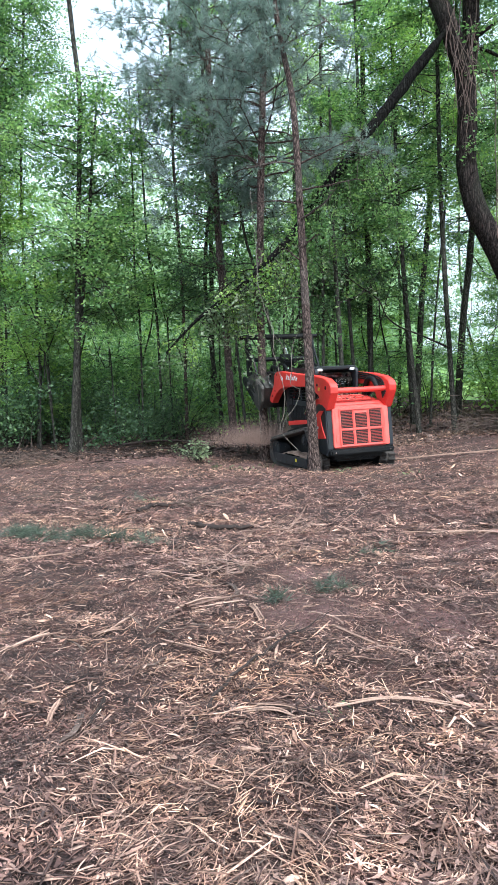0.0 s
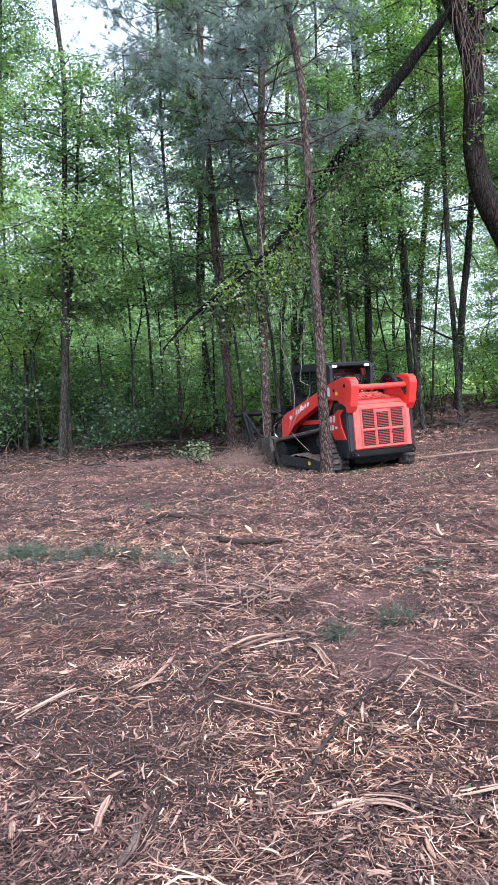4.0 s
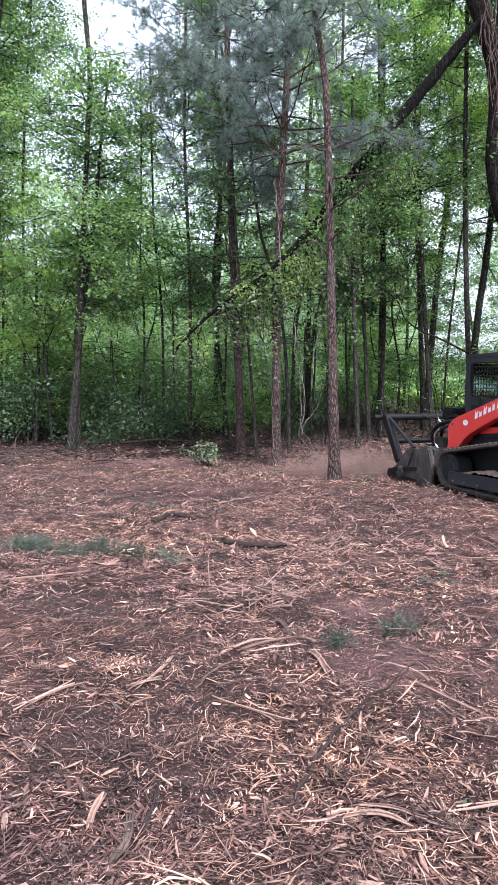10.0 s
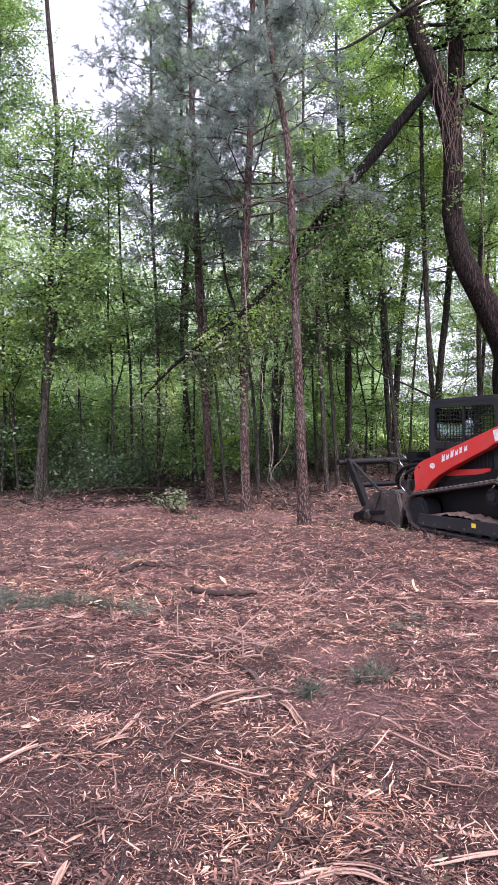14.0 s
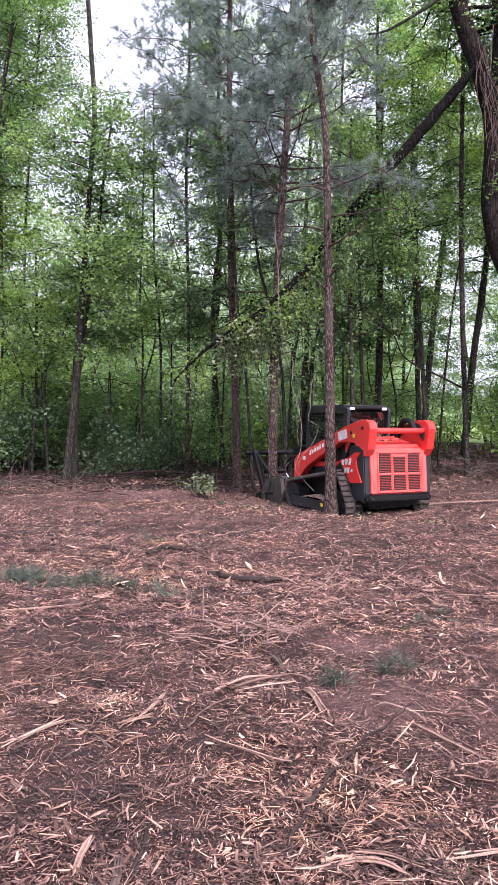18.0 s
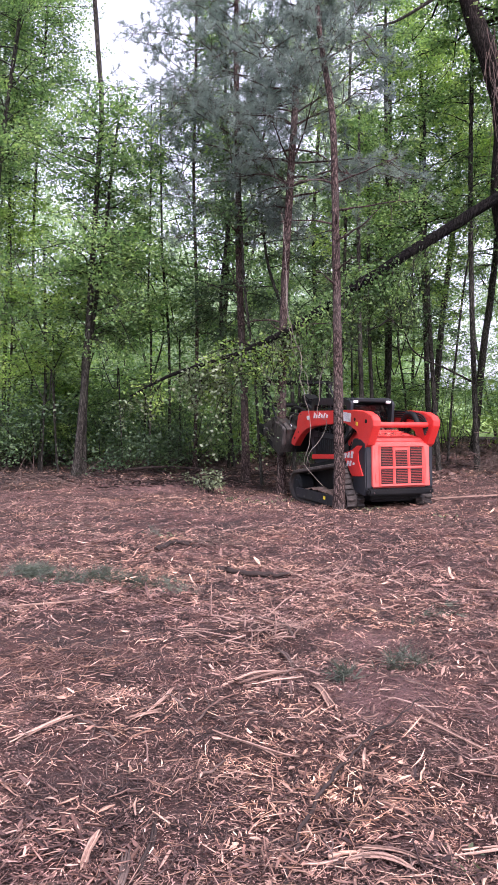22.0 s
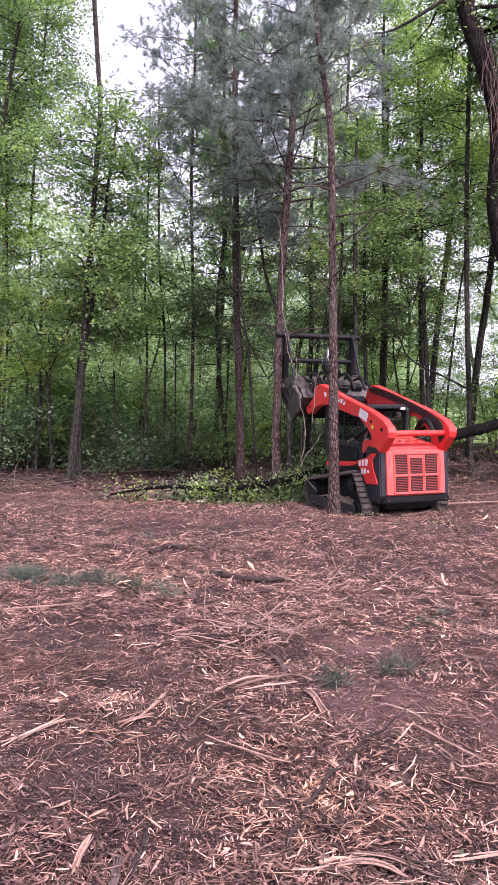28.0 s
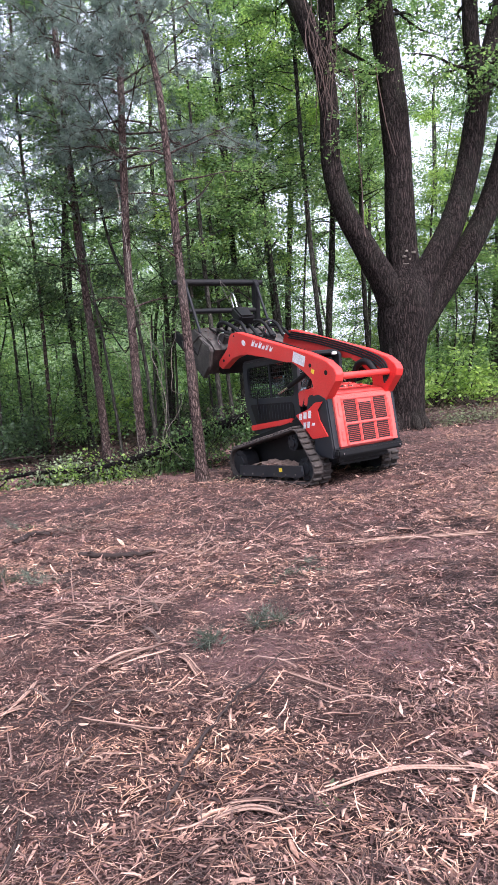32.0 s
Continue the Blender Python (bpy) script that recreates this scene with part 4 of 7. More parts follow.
    for k in range(110):
        pts, r = limbs[rng.integers(len(limbs))]
        s = spline(np.array(pts) - o, 0.3)
        j = rng.integers(len(s) // 2, len(s))
        if s[j][2] < 8.0:
            continue
        a = rng.uniform(0, 6.28)
        q = bough(rng, s[j], (math.cos(a), math.sin(a), 0.25), rng.uniform(1.5, 3.2), 0.5, 0.14, 8)
        if q[-1][0] + o[0] < 5.3 and q[-1][2] < 10.2:
            continue
        tube(wood, q, (0.05, 0.008), 6, cap=False)
        for m in range(8):
            t = rng.integers(2, 9)
            w = bough(rng, q[t], rng.normal(0, 1, 3) * (1, 1, 0.5), rng.uniform(0.4, 1.0), 0.5, 0.2, 5)
            tube(wood, w, (0.01, 0.003), 4, cap=False)
            leaf_quads(crown, w[rng.integers(2, 6, 44)] + rng.normal(0, 0.12, (44, 3)) * (1, 1, 0.5), 0.09, rng, 0.6, 0.6)
    stuffed(child("branchwork", wood.data("oak_branchwork", BARK_OAK, True), e))
    stuffed(child("crown", crown.data("oak_crown", LEAF), e))
    # dry vines that hang about the western limb
    mb = Mesh()
    for k in range(26):
        x0, z0 = rng.uniform(4.9, 5.6), rng.uniform(8.2, 10.2)
        q = bough(rng, np.array((x0, 15.1 - rng.uniform(0, 0.25), z0)) - o, (rng.normal(0, 0.25), -0.05, -1), rng.uniform(0.8, 2.4), 0.3, 0.12, 9)
        tube(mb, q, (0.01, 0.004), 4, cap=False)
    for x0, z0, ln in ((6.55, 8.6, 4.6), (6.0, 8.5, 3.8)):
        tube(mb, bough(rng, np.array((x0, 15.2, z0)) - o, (0.05, -0.02, -1), ln, 0.0, 0.06, 14), (0.012, 0.01), 6)
    stuffed(child("vines", mb.data("oak_vines", DEADWOOD, True), e, "grey dry vines hanging from a limb"))
    mb = Mesh()
    tube(mb, spline(np.array([(5.2, 15.2, 11.4), (4.49, 15.0, 11.0), (3.54, 15.0, 10.38), (2.9, 15.0, 10.02), (2.5, 15.0, 9.95)]) - o, 0.2), (0.06, 0.045, 0.02), 8, 0.04, rng)
    child("dead_branch", mb.data("oak_dead_branch", BARK_GREY, True), e)


def build_trees():
    g = "pines in the clearing"
    pine = dict(bark=BARK_PINE, needles=True, group=g)
    tree("pine_tree", "slender pine with reddish scaly bark and grey-green needles", 11.25, [(1.46, 0), (1.42, 1.41), (1.36, 3.48), (1.3, 5.43), (1.24, 6.57), (1.09, 7.42), (0.96, 8.41)],
         (0.1, 0.084, 0.073, 0.064, 0.056, 0.046, 0.034, 0.02), boughs=24, zone=(0.7, 1.0), reach=(0.6, 1.6), per=110, sag=0.1, lift=0.35, sides=18, seed=21, dead=10, tall=10.5, low=0.36, **pine)
    tree("pine_tree", "slim pine with dark flaking bark behind the brush", 14.2, [(0.55, 0), (0.55, 2.35), (0.57, 4.01), (0.68, 6.49), (0.78, 8.24), (0.83, 9.87)],
         (0.1, 0.086, 0.078, 0.068, 0.045), boughs=48, zone=(0.46, 1.0), reach=(1.2, 2.8), per=150, sag=0.1, seed=22, dead=10, tall=12, **pine)
    tree("pine_tree", "straight pine with reddish bark and dead lower twigs", 16.6, [(-0.24, 0), (-0.33, 2.45), (-0.45, 4.93), (-0.5, 7.53), (-0.54, 9.29)],
         (0.105, 0.088, 0.078, 0.065, 0.045), boughs=58, zone=(0.42, 1.0), reach=(1.5, 3.4), per=150, sag=0.1, seed=23, dead=10, tall=13, **pine)
    tree("pine_tree", "slim pine standing back among the leaves", 19.0, [(-1.75, 0), (-1.7, 4), (-1.8, 8), (-1.75, 11)],
         (0.05, 0.045, 0.04, 0.03), boughs=46, zone=(0.5, 1.0), reach=(1.4, 3.2), per=140, sag=0.1, seed=24, dead=8, tall=14, **pine)
    g = "trees at the wood's edge"
    tree("broadleaf_tree", "tall forked tree with grey bark and light green leaves", 17.0, [(-4.58, 0), (-4.33, 2.49), (-4.15, 5.02), (-3.97, 7.66), (-3.88, 9.04), (-3.97, 10.56), (-4.07, 12.2)],
         (0.115, 0.088, 0.074, 0.064, 0.06, 0.055, 0.045), BARK_GREY, LEAF, g, 46, (0.3, 0.7), (1.0, 2.4), 0.12, 112, 0.3, 0.3, seed=31, tall=14)
    tree("broadleaf_tree", "young tree leaning beside a forked trunk", 17.2, [(-4.45, 0), (-4.34, 2.5), (-3.91, 5.62), (-3.67, 7.73), (-3.51, 8.85)],
         (0.075, 0.062, 0.05, 0.04, 0.025), BARK_GREY, LEAF, g, 32, (0.35, 1.0), (0.9, 2.0), 0.12, 105, 0.3, 0.3, seed=32)
    edge = []
    edge += [
        (19.5, [(-2.54, 0), (-2.55, 3.54), (-2.73, 5.79), (-2.77, 7.71)], (0.04, 0.036, 0.03, 0.02), LEAF, 16, "thin dark sapling with sparse green leaves"),
        (19.0, [(-3.04, 0), (-2.98, 3.35), (-3.06, 4.76), (-3.0, 7)], (0.03, 0.027, 0.02), LEAF, 16, "thin young tree with light leaves"),
        (21.0, [(3.96, 0), (3.97, 4.34), (3.93, 7.12), (3.9, 9.53)], (0.1, 0.092, 0.085, 0.065), LEAF, 22, "straight grey trunk with a green crown", (0.55, 1.0)),
        (17.0, [(2.7, 0), (2.61, 2.16), (2.52, 4.29), (2.48, 5.98)], (0.065, 0.06, 0.05, 0.03), LEAF, 14, "slim young tree with brown bark"),
        (18.5, [(3.23, 0), (3.1, 2.19), (3.0, 4.04), (2.95, 6)], (0.055, 0.05, 0.045, 0.03), LEAF, 12, "slim young tree leaning slightly"),
        (17.6, [(4.75, 0.1), (4.49, 2.97), (4.37, 4.52), (4.25, 6.42)], (0.062, 0.056, 0.05, 0.035), LEAF, 30, "leaning grey trunk with green leaves", (0.58, 1.0))]
    edge += [
        (22.0, [(5.6, 0.1), (5.84, 4.23), (6.08, 6.64), (6.27, 8.99)], (0.105, 0.095, 0.085, 0.06), LEAF, 40, "dark trunk leaning in the wood", (0.6, 1.0)),
        (17.0, [(5.55, 0.1), (5.33, 3.85), (5.23, 6.26), (5.19, 8.09)], (0.068, 0.062, 0.056, 0.045), LEAF, 24, "straight grey trunk beside a brush heap", (0.6, 1.0)),
        (22.0, [(6.95, 0.2), (7.19, 3.53), (7.38, 5.17), (7.56, 7.36)], (0.12, 0.11, 0.1, 0.07), LEAF, 44, "thick dark trunk leaning to the east", (0.58, 1.0)),
        (20.0, [(5.6, 0.1), (5.72, 2.54), (5.92, 4.88), (6.1, 6.5)], (0.035, 0.03, 0.02), LEAF_LIME, 12, "thin sapling with bright leaves"),
        (25.0, [(14.65, 0.3), (14.98, 3.4), (15.25, 6.88)], (0.22, 0.2, 0.15), LEAF_DARK, 24, "dark trunk beyond the oak", (0.5, 1.0)),
        (19.5, [(3.7, 0), (3.75, 4), (3.6, 8), (3.5, 11)], (0.07, 0.065, 0.05, 0.03), LEAF, 36, "tall vine-clad tree with green leaves", (0.48, 1.0))]
    edge += [
        (18.5, [(2.2, 0), (2.3, 4), (2.35, 8), (2.4, 11)], (0.05, 0.045, 0.04, 0.03), LEAF_LIME, 26, "slim tree with yellow-green leaves"),
        (22.0, [(-1.2, 0), (-1.1, 4), (-1.0, 8), (-1.1, 12)], (0.08, 0.075, 0.06, 0.04), LEAF, 30, "tall slender tree with fine green leaves"),
        # LEAF_FAR: this crown wears the haze-paled colour
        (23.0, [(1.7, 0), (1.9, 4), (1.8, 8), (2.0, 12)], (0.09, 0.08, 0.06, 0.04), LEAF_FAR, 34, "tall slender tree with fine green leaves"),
        (20.5, [(5.2, 0.1), (5.0, 4), (4.8, 8), (4.7, 12)], (0.08, 0.075, 0.06, 0.04), LEAF_LIME, 72, "tall tree with yellow-green leaves", (0.52, 1.0)),
        (21.0, [(8.2, 0.2), (8.1, 4), (8.2, 8), (8.4, 12)], (0.08, 0.075, 0.06, 0.04), LEAF, 66, "tall slender tree behind the old oak", (0.42, 1.0)),
        (22.0, [(-8.3, 0), (-8.2, 4), (-8.0, 8), (-8.1, 13)], (0.07, 0.06, 0.05, 0.03), LEAF, 66, "tall leafy tree at the wood's edge", (0.5, 1.0))]
    edge += [
        (17.5, [(-7.0, 0), (-6.9, 4), (-6.6, 8), (-6.0, 12)], (0.07, 0.06, 0.05, 0.035), LEAF, 74, "tall tree with a dense bluish green crown", (0.52, 1.0)),
        (20.5, [(-6.9, 0), (-6.8, 4), (-6.7, 8), (-6.3, 13)], (0.045, 0.04, 0.035, 0.025), LEAF, 70, "slender tree with a broad green crown", (0.5, 1.0)),
        (18.5, [(-6.0, 0), (-5.9, 1.2), (-5.8, 2.2), (-5.8, 3)], (0.05, 0.045, 0.04, 0.03), LEAF_LIME, 26, "young tree with bright yellow-green leaves"),
        (24.0, [(9.2, 0.2), (9.3, 3), (9.5, 6), (9.6, 9)], (0.07, 0.06, 0.05, 0.03), LEAF, 24, "slim tree behind the old oak"),
        (23.0, [(11.3, 0.2), (11.5, 3), (11.4, 6), (11.6, 8)], (0.05, 0.045, 0.04, 0.03), LEAF_LIME, 24, "slim tree behind the old oak"),
        (26.0, [(12.8, 0.2), (12.9, 3), (13.0, 6), (13.2, 10)], (0.06, 0.055, 0.05, 0.03), LEAF, 26, "slim tree beyond the old oak"),
        (19.0, [(-7.1, 0), (-7.0, 2), (-6.9, 3.5), (-6.9, 4.5)], (0.04, 0.035, 0.03, 0.02), LEAF_LIME, 34, "low bright yellow-green young tree")]
    # saplings whose dark leaf colour holds the shade among the pines
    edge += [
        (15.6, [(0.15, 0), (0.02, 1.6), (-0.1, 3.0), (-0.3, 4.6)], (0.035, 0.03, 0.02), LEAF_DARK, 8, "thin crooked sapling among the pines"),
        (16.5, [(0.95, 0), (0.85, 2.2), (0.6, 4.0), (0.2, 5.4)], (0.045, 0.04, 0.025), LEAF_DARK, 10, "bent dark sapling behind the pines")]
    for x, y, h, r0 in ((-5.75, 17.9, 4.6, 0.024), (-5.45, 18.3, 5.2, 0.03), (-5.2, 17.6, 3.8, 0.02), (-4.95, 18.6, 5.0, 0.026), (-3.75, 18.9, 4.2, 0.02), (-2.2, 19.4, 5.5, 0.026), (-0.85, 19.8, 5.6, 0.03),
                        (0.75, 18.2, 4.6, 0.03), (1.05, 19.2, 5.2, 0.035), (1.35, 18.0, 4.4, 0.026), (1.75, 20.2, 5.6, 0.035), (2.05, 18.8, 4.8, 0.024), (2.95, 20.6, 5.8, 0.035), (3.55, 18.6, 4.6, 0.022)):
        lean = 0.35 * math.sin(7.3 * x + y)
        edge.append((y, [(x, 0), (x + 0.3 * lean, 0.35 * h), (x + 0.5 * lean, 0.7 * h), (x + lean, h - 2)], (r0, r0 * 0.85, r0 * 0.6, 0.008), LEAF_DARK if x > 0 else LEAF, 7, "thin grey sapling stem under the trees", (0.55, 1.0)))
    for k, (y, line, r, mat, n, label, *crown) in enumerate(edge):
        last = tree("broadleaf_tree", label, y, line, r, BARK_GREY, mat, g, n, crown[0] if crown else (0.36, 1.0), (1.0, 2.4), 0.105, 145, 0.3, 0.3, 10, 40 + k, tall=line[-1][1] + 3)
        if label.startswith("straight grey trunk beside"):
            o = np.array((line[0][0], y, gz(line[0][0], y)))
            arch = Mesh()
            q = spline(np.array([(5.42, 16.95, 2.35), (4.62, 16.6, 2.68), (4.07, 16.6, 2.92), (3.73, 16.6, 3.2), (3.54, 16.6, 3.61), (3.09, 16.6, 3.96), (2.54, 16.6, 4.35), (2.12, 16.6, 4.44)]) - o, 0.1)
            tube(arch, q, (0.026, 0.022, 0.016, 0.006), 7, 0.05, np.random.default_rng(9))
            tube(arch, spline(np.array([(3.73, 16.6, 3.2), (3.37, 16.55, 3.13), (2.67, 16.5, 3.02)]) - o, 0.1), (0.009, 0.004), 6)
            tube(arch, spline(np.array([(3.54, 16.6, 3.61), (3.42, 16.55, 4.1), (3.1, 16.5, 4.75)]) - o, 0.1), (0.01, 0.004), 6)
            child("bare_branch", arch.data("bare_branch", BARK_OAK, True), last, "long bare drooping branch")
    # the wood behind: a few kinds, each set out many times
    rng = np.random.default_rng(77)
    kinds = []
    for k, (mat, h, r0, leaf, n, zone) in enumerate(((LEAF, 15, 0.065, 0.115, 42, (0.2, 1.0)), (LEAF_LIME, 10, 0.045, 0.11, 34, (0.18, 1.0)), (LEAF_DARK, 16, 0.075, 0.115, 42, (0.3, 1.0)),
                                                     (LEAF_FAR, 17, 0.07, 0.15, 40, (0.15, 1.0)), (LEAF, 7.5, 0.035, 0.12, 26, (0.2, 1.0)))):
        b = rng.normal(0, 0.7, 3)
        x0 = -11 + 5 * k
        kinds.append(tree("forest_tree", ("tall slim forest tree with a green crown", "young forest tree with bright green leaves", "tall dark trunk with shaded green crown", "distant forest tree with haze-paled green leaves", "slim understorey tree with green leaves")[k],
                          30.0 + k, [(x0, 0), (x0 + b[0], h * 0.3), (x0 + b[1], h * 0.65), (x0 + b[2], h)], (r0, r0 * 0.85, r0 * 0.6, 0.03), BARK_GREY, mat, "forest behind the clearing",
                          n, zone, (1.2, 2.8), leaf, 119, 0.35, 0.25, 8, 60 + k, split=False))
    spots = []
    for k in range(5000):
        y = rng.uniform(19.5, 48)
        x = rng.uniform(-0.62 * y - 4, 0.95 * y + 6)
        if any((x - a) ** 2 + (y - b) ** 2 < (1.7 + 0.06 * (y - 18)) ** 2 for a, b in spots) or (x > 0.33 * y + 1 and y < 25 and x < 12):
            continue
        if 0.24 * y < x < 0.8 * y and (y > 34 or rng.uniform() < 0.72):
            continue
        spots.append((x, y))
        if len(spots) >= 96:
            break
    for x, y in spots:
        kk = rng.choice(5, p=(0.3, 0.12, 0.16, 0.12, 0.3)) if y < 30 else rng.choice(5, p=(0.27, 0.1, 0.1, 0.43, 0.1))
        if (-0.2 < x / y < -0.04 or -0.38 < x / y < -0.27) and rng.uniform() < 0.45:
            continue
        if (abs(x / y + 0.32) < 0.04 or abs(x / y + 0.175) < 0.035) and rng.uniform() < 0.65:
            continue
        if 0.12 < x / y < 0.24 and rng.uniform() < 0.4:
            continue
        if -0.18 < x / y < 0.05 and y < 34:
            kk = (0, 4, 2, 0, 4)[kk]
        if -0.31 < x / y < -0.16:
            kk = (1, 4, 4)[kk % 3]
        copy_thing(kinds[kk], pose(x, y, gz(x, y) - 0.05, rng.normal(0, 4.5), rng.normal(0, 4.5), rng.uniform(0, 360)) @ Matrix.Diagonal((1, 1, rng.uniform(0.85, 1.2), 1)))
    # bright young growth before the meadow; the western pair paints a lit patch in lime
    for x, y, h in ((4.3, 24.5, 0.5), (5.0, 27.0, 0.6), (3.4, 26.0, 0.55), (7.4, 30.0, 0.45), (-6.6, 21.0, 0.42), (-5.6, 20.2, 0.36)):
        copy_thing(kinds[1], pose(x, y, gz(x, y) - 0.05, 0, 0, 57 * x) @ Matrix.Diagonal((0.8, 0.8, h, 1)))
    for x, y, kk, w, h in ((9.2, 22.6, 4, 0.8, 0.75), (11.8, 22.5, 4, 1.0, 0.8), (12.9, 24.5, 4, 1.0, 0.75), (10.4, 28.0, 4, 0.9, 0.6), (13.4, 30.0, 1, 1.0, 0.45), (9.9, 24.5, 1, 1.0, 1.1), (11.0, 26.5, 1, 1.0, 1.2), (12.0, 29.0, 0, 1.0, 0.9)):
        copy_thing(kinds[kk], pose(x, y, gz(x, y) - 0.05, 0, 0, 83 * x) @ Matrix.Diagonal((w, w, h, 1)))
    # unseen trees added round and behind the clearing, to close it and cut side light
    for k in range(26):
        a = radians(rng.uniform(100, 440))
        d = rng.uniform(20, 34)
        x, y = d * math.cos(a), 4 + d * math.sin(a)
        if y > 13 and -0.62 * y - 4 < x < 0.95 * y + 6:
            continue
        copy_thing(kinds[rng.integers(0, 5)], pose(x, y, gz(x, y) - 0.05, 0, 0, rng.uniform(0, 360)))
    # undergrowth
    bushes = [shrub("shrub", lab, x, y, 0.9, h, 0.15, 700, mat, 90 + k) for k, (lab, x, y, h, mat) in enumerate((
        ("low shrub with shade-darkened green leaves at the wood's edge", -7.5, 20.5, 1.6, LEAF_DARK), ("leafy green understorey shrub", -3.2, 21.5, 1.9, LEAF), ("bright green leafy wild shrub", 6.6, 24, 1.7, LEAF_LIME)))]
    for k in range(80):
        y = rng.uniform(20.5, 40)
        x = rng.uniform(-0.6 * y - 3, 0.85 * y + 4)
        q = 0 if x < -3 else rng.integers(0, 3)
        if (3 < x < 12 and y < 22) or (0.24 * y < x and rng.uniform() < 0.5):
            continue
        copy_thing(bushes[q], pose(x, y, gz(x, y) - 0.05, 0, 0, rng.uniform(0, 360)) @ Matrix.Scale(rng.uniform(0.5, 1.5), 4))
    for x, y, k in ((8.7, 21.8, 1.3), (9.2, 20.6, 1.0), (10.6, 21.5, 1.3), (11.6, 20.8, 1.0)):
        copy_thing(bushes[2], pose(x, y, gz(x, y) - 0.05, 0, 0, 47 * x) @ Matrix.Scale(k, 4))
    # denser thickets close behind the edge; shade painted into their leaves, darkest to the west
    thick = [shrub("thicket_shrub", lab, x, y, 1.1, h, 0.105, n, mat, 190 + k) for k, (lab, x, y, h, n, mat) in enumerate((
        ("dense thicket shrub with shade-darkened green leaves", -6.6, 18.8, 2.4, 2400, LEAF_DARK), ("tall leafy green thicket shrub", -2.0, 20.2, 3.0, 2400, LEAF),
        ("low bush with shade-darkened glossy leaves", -3.6, 18.9, 1.2, 1500, LEAF_DARK)))]
    rng2 = np.random.default_rng(79)
    for k in range(26):
        y = rng2.uniform(18.4, 26)
        x = rng2.uniform(-0.5 * y, -0.1 * y) if k < 22 else rng2.uniform(-0.1 * y, 0.1 * y)
        q = rng2.integers(0, 3) if x > -4 else rng2.choice(3, p=(0.5, 0.2, 0.3))
        copy_thing(thick[q], pose(x, y, gz(x, y) - 0.05, 0, 0, rng2.uniform(0, 360)) @ Matrix.Scale(rng2.uniform(0.35, 1.2) * (1.0 if x < -3 else 0.7), 4))
    # far woods: leaves without number, haze put into their pale colour, before a distant tree line
    mb = Mesh()
    n = 210000
    a = rng.uniform(radians(35), radians(150), n)
    d = rng.uniform(46, 64, n)
    z = 19 * rng.uniform(0, 1, n) ** 1.7
    c = np.stack([d * np.cos(a), d * np.sin(a), z], 1)
    lump = np.sin(c[:, 0] * 0.45) * np.sin(c[:, 1] * 0.37 + 1) + 0.7 * np.sin(c[:, 0] * 0.9 + c[:, 2] * 0.6) + 0.5 * np.sin(c[:, 2] * 0.8 + c[:, 0] * 0.3)
    east = (np.degrees(a) > 54) & (np.degrees(a) < 77)
    c = c[(lump + rng.normal(0, 0.5, n) > -0.9 + 0.07 * z) & ~(east & (z > 2.0) & (rng.uniform(0, 1, n) < 0.93))]
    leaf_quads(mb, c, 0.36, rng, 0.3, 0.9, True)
    tagged(new("far_woods", mb.data("far_woods", LEAF_FAR)), "distant woodland with haze painted into its pale leaves", "woods", kind="stuff")
    mb = Mesh()
    n = 60000
    a = rng.uniform(radians(30), radians(155), n)
    east = (np.degrees(a) > 54) & (np.degrees(a) < 78)
    top = np.where(east, 3.0, 12.5 + 2.5 * np.sin(a * 23) + 1.5 * np.sin(a * 61))
    c = np.stack([74 * np.cos(a), 74 * np.sin(a), np.zeros(n)], 1)
    c += rng.normal(0, 1.6, (n, 3)) * (1, 1, 0)
    c[:, 2] = top * rng.uniform(0, 1, n)
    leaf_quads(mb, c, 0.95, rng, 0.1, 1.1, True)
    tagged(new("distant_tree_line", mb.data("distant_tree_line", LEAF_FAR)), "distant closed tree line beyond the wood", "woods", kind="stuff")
    # shaded understorey deep in the wood
    mb = Mesh()
    n = 34000
    x, y = rng.uniform(-38, 3, n), rng.uniform(24, 44, n)
    z = 5.0 * rng.uniform(0, 1, n) ** 1.5
    keep = np.sin(x * 0.8) * np.sin(y * 0.9 + z * 0.5) + 0.5 * np.sin(x * 2.1 + z) + rng.normal(0, 0.5, n) > -0.2 + 0.12 * z
    leaf_quads(mb, np.stack([x, y, z], 1)[keep], 0.2, rng, 0.4, 0.7, True)
    tagged(new("deep_understorey", mb.data("deep_understorey", LEAF)), "soft green understorey leaves deep in the wood", "undergrowth", kind="stuff")
    # thin dead stems and litter along the wood's edge
    mb = Mesh()
    for k in range(240):
        y = rng.uniform(18.6, 30)
        x = rng.uniform(-0.55 * y, 0.3 * y)
        if abs(x - 0.5) < 1.2 and y < 19:
            continue
        tube(mb, bough(rng, (x, y, gz(x, y) - 0.05), (rng.normal(0, 0.25), rng.normal(0, 0.2), 1), rng.uniform(0.5, 3.5), 0.2, 0.1, 6), (rng.uniform(0.006, 0.02), 0.003), 4, cap=False)
    tagged(new("dead_stems", mb.data("dead_stems", BARK_GREY, True)), "thin dead grey stems in the shaded wood", "stems", kind="stuff")
    mb = Mesh()
    n = 26000
    y = rng.uniform(15, 30, n)
    x = rng.uniform(-0.6, 0.75, n) * y
    z = np.array([gz(u, w) for u, w in zip(x, y)]) + 0.02 + 0.05 * rng.uniform(0, 1, n) ** 2
    leaf_quads(mb, np.stack([x, y, z], 1), 0.12, rng, 0.75, 0.5)
    tagged(new("leaf_litter", mb.data("leaf_litter", LITTER)), "brown dead leaves on the shaded forest floor", "leaf litter", kind="stuff")
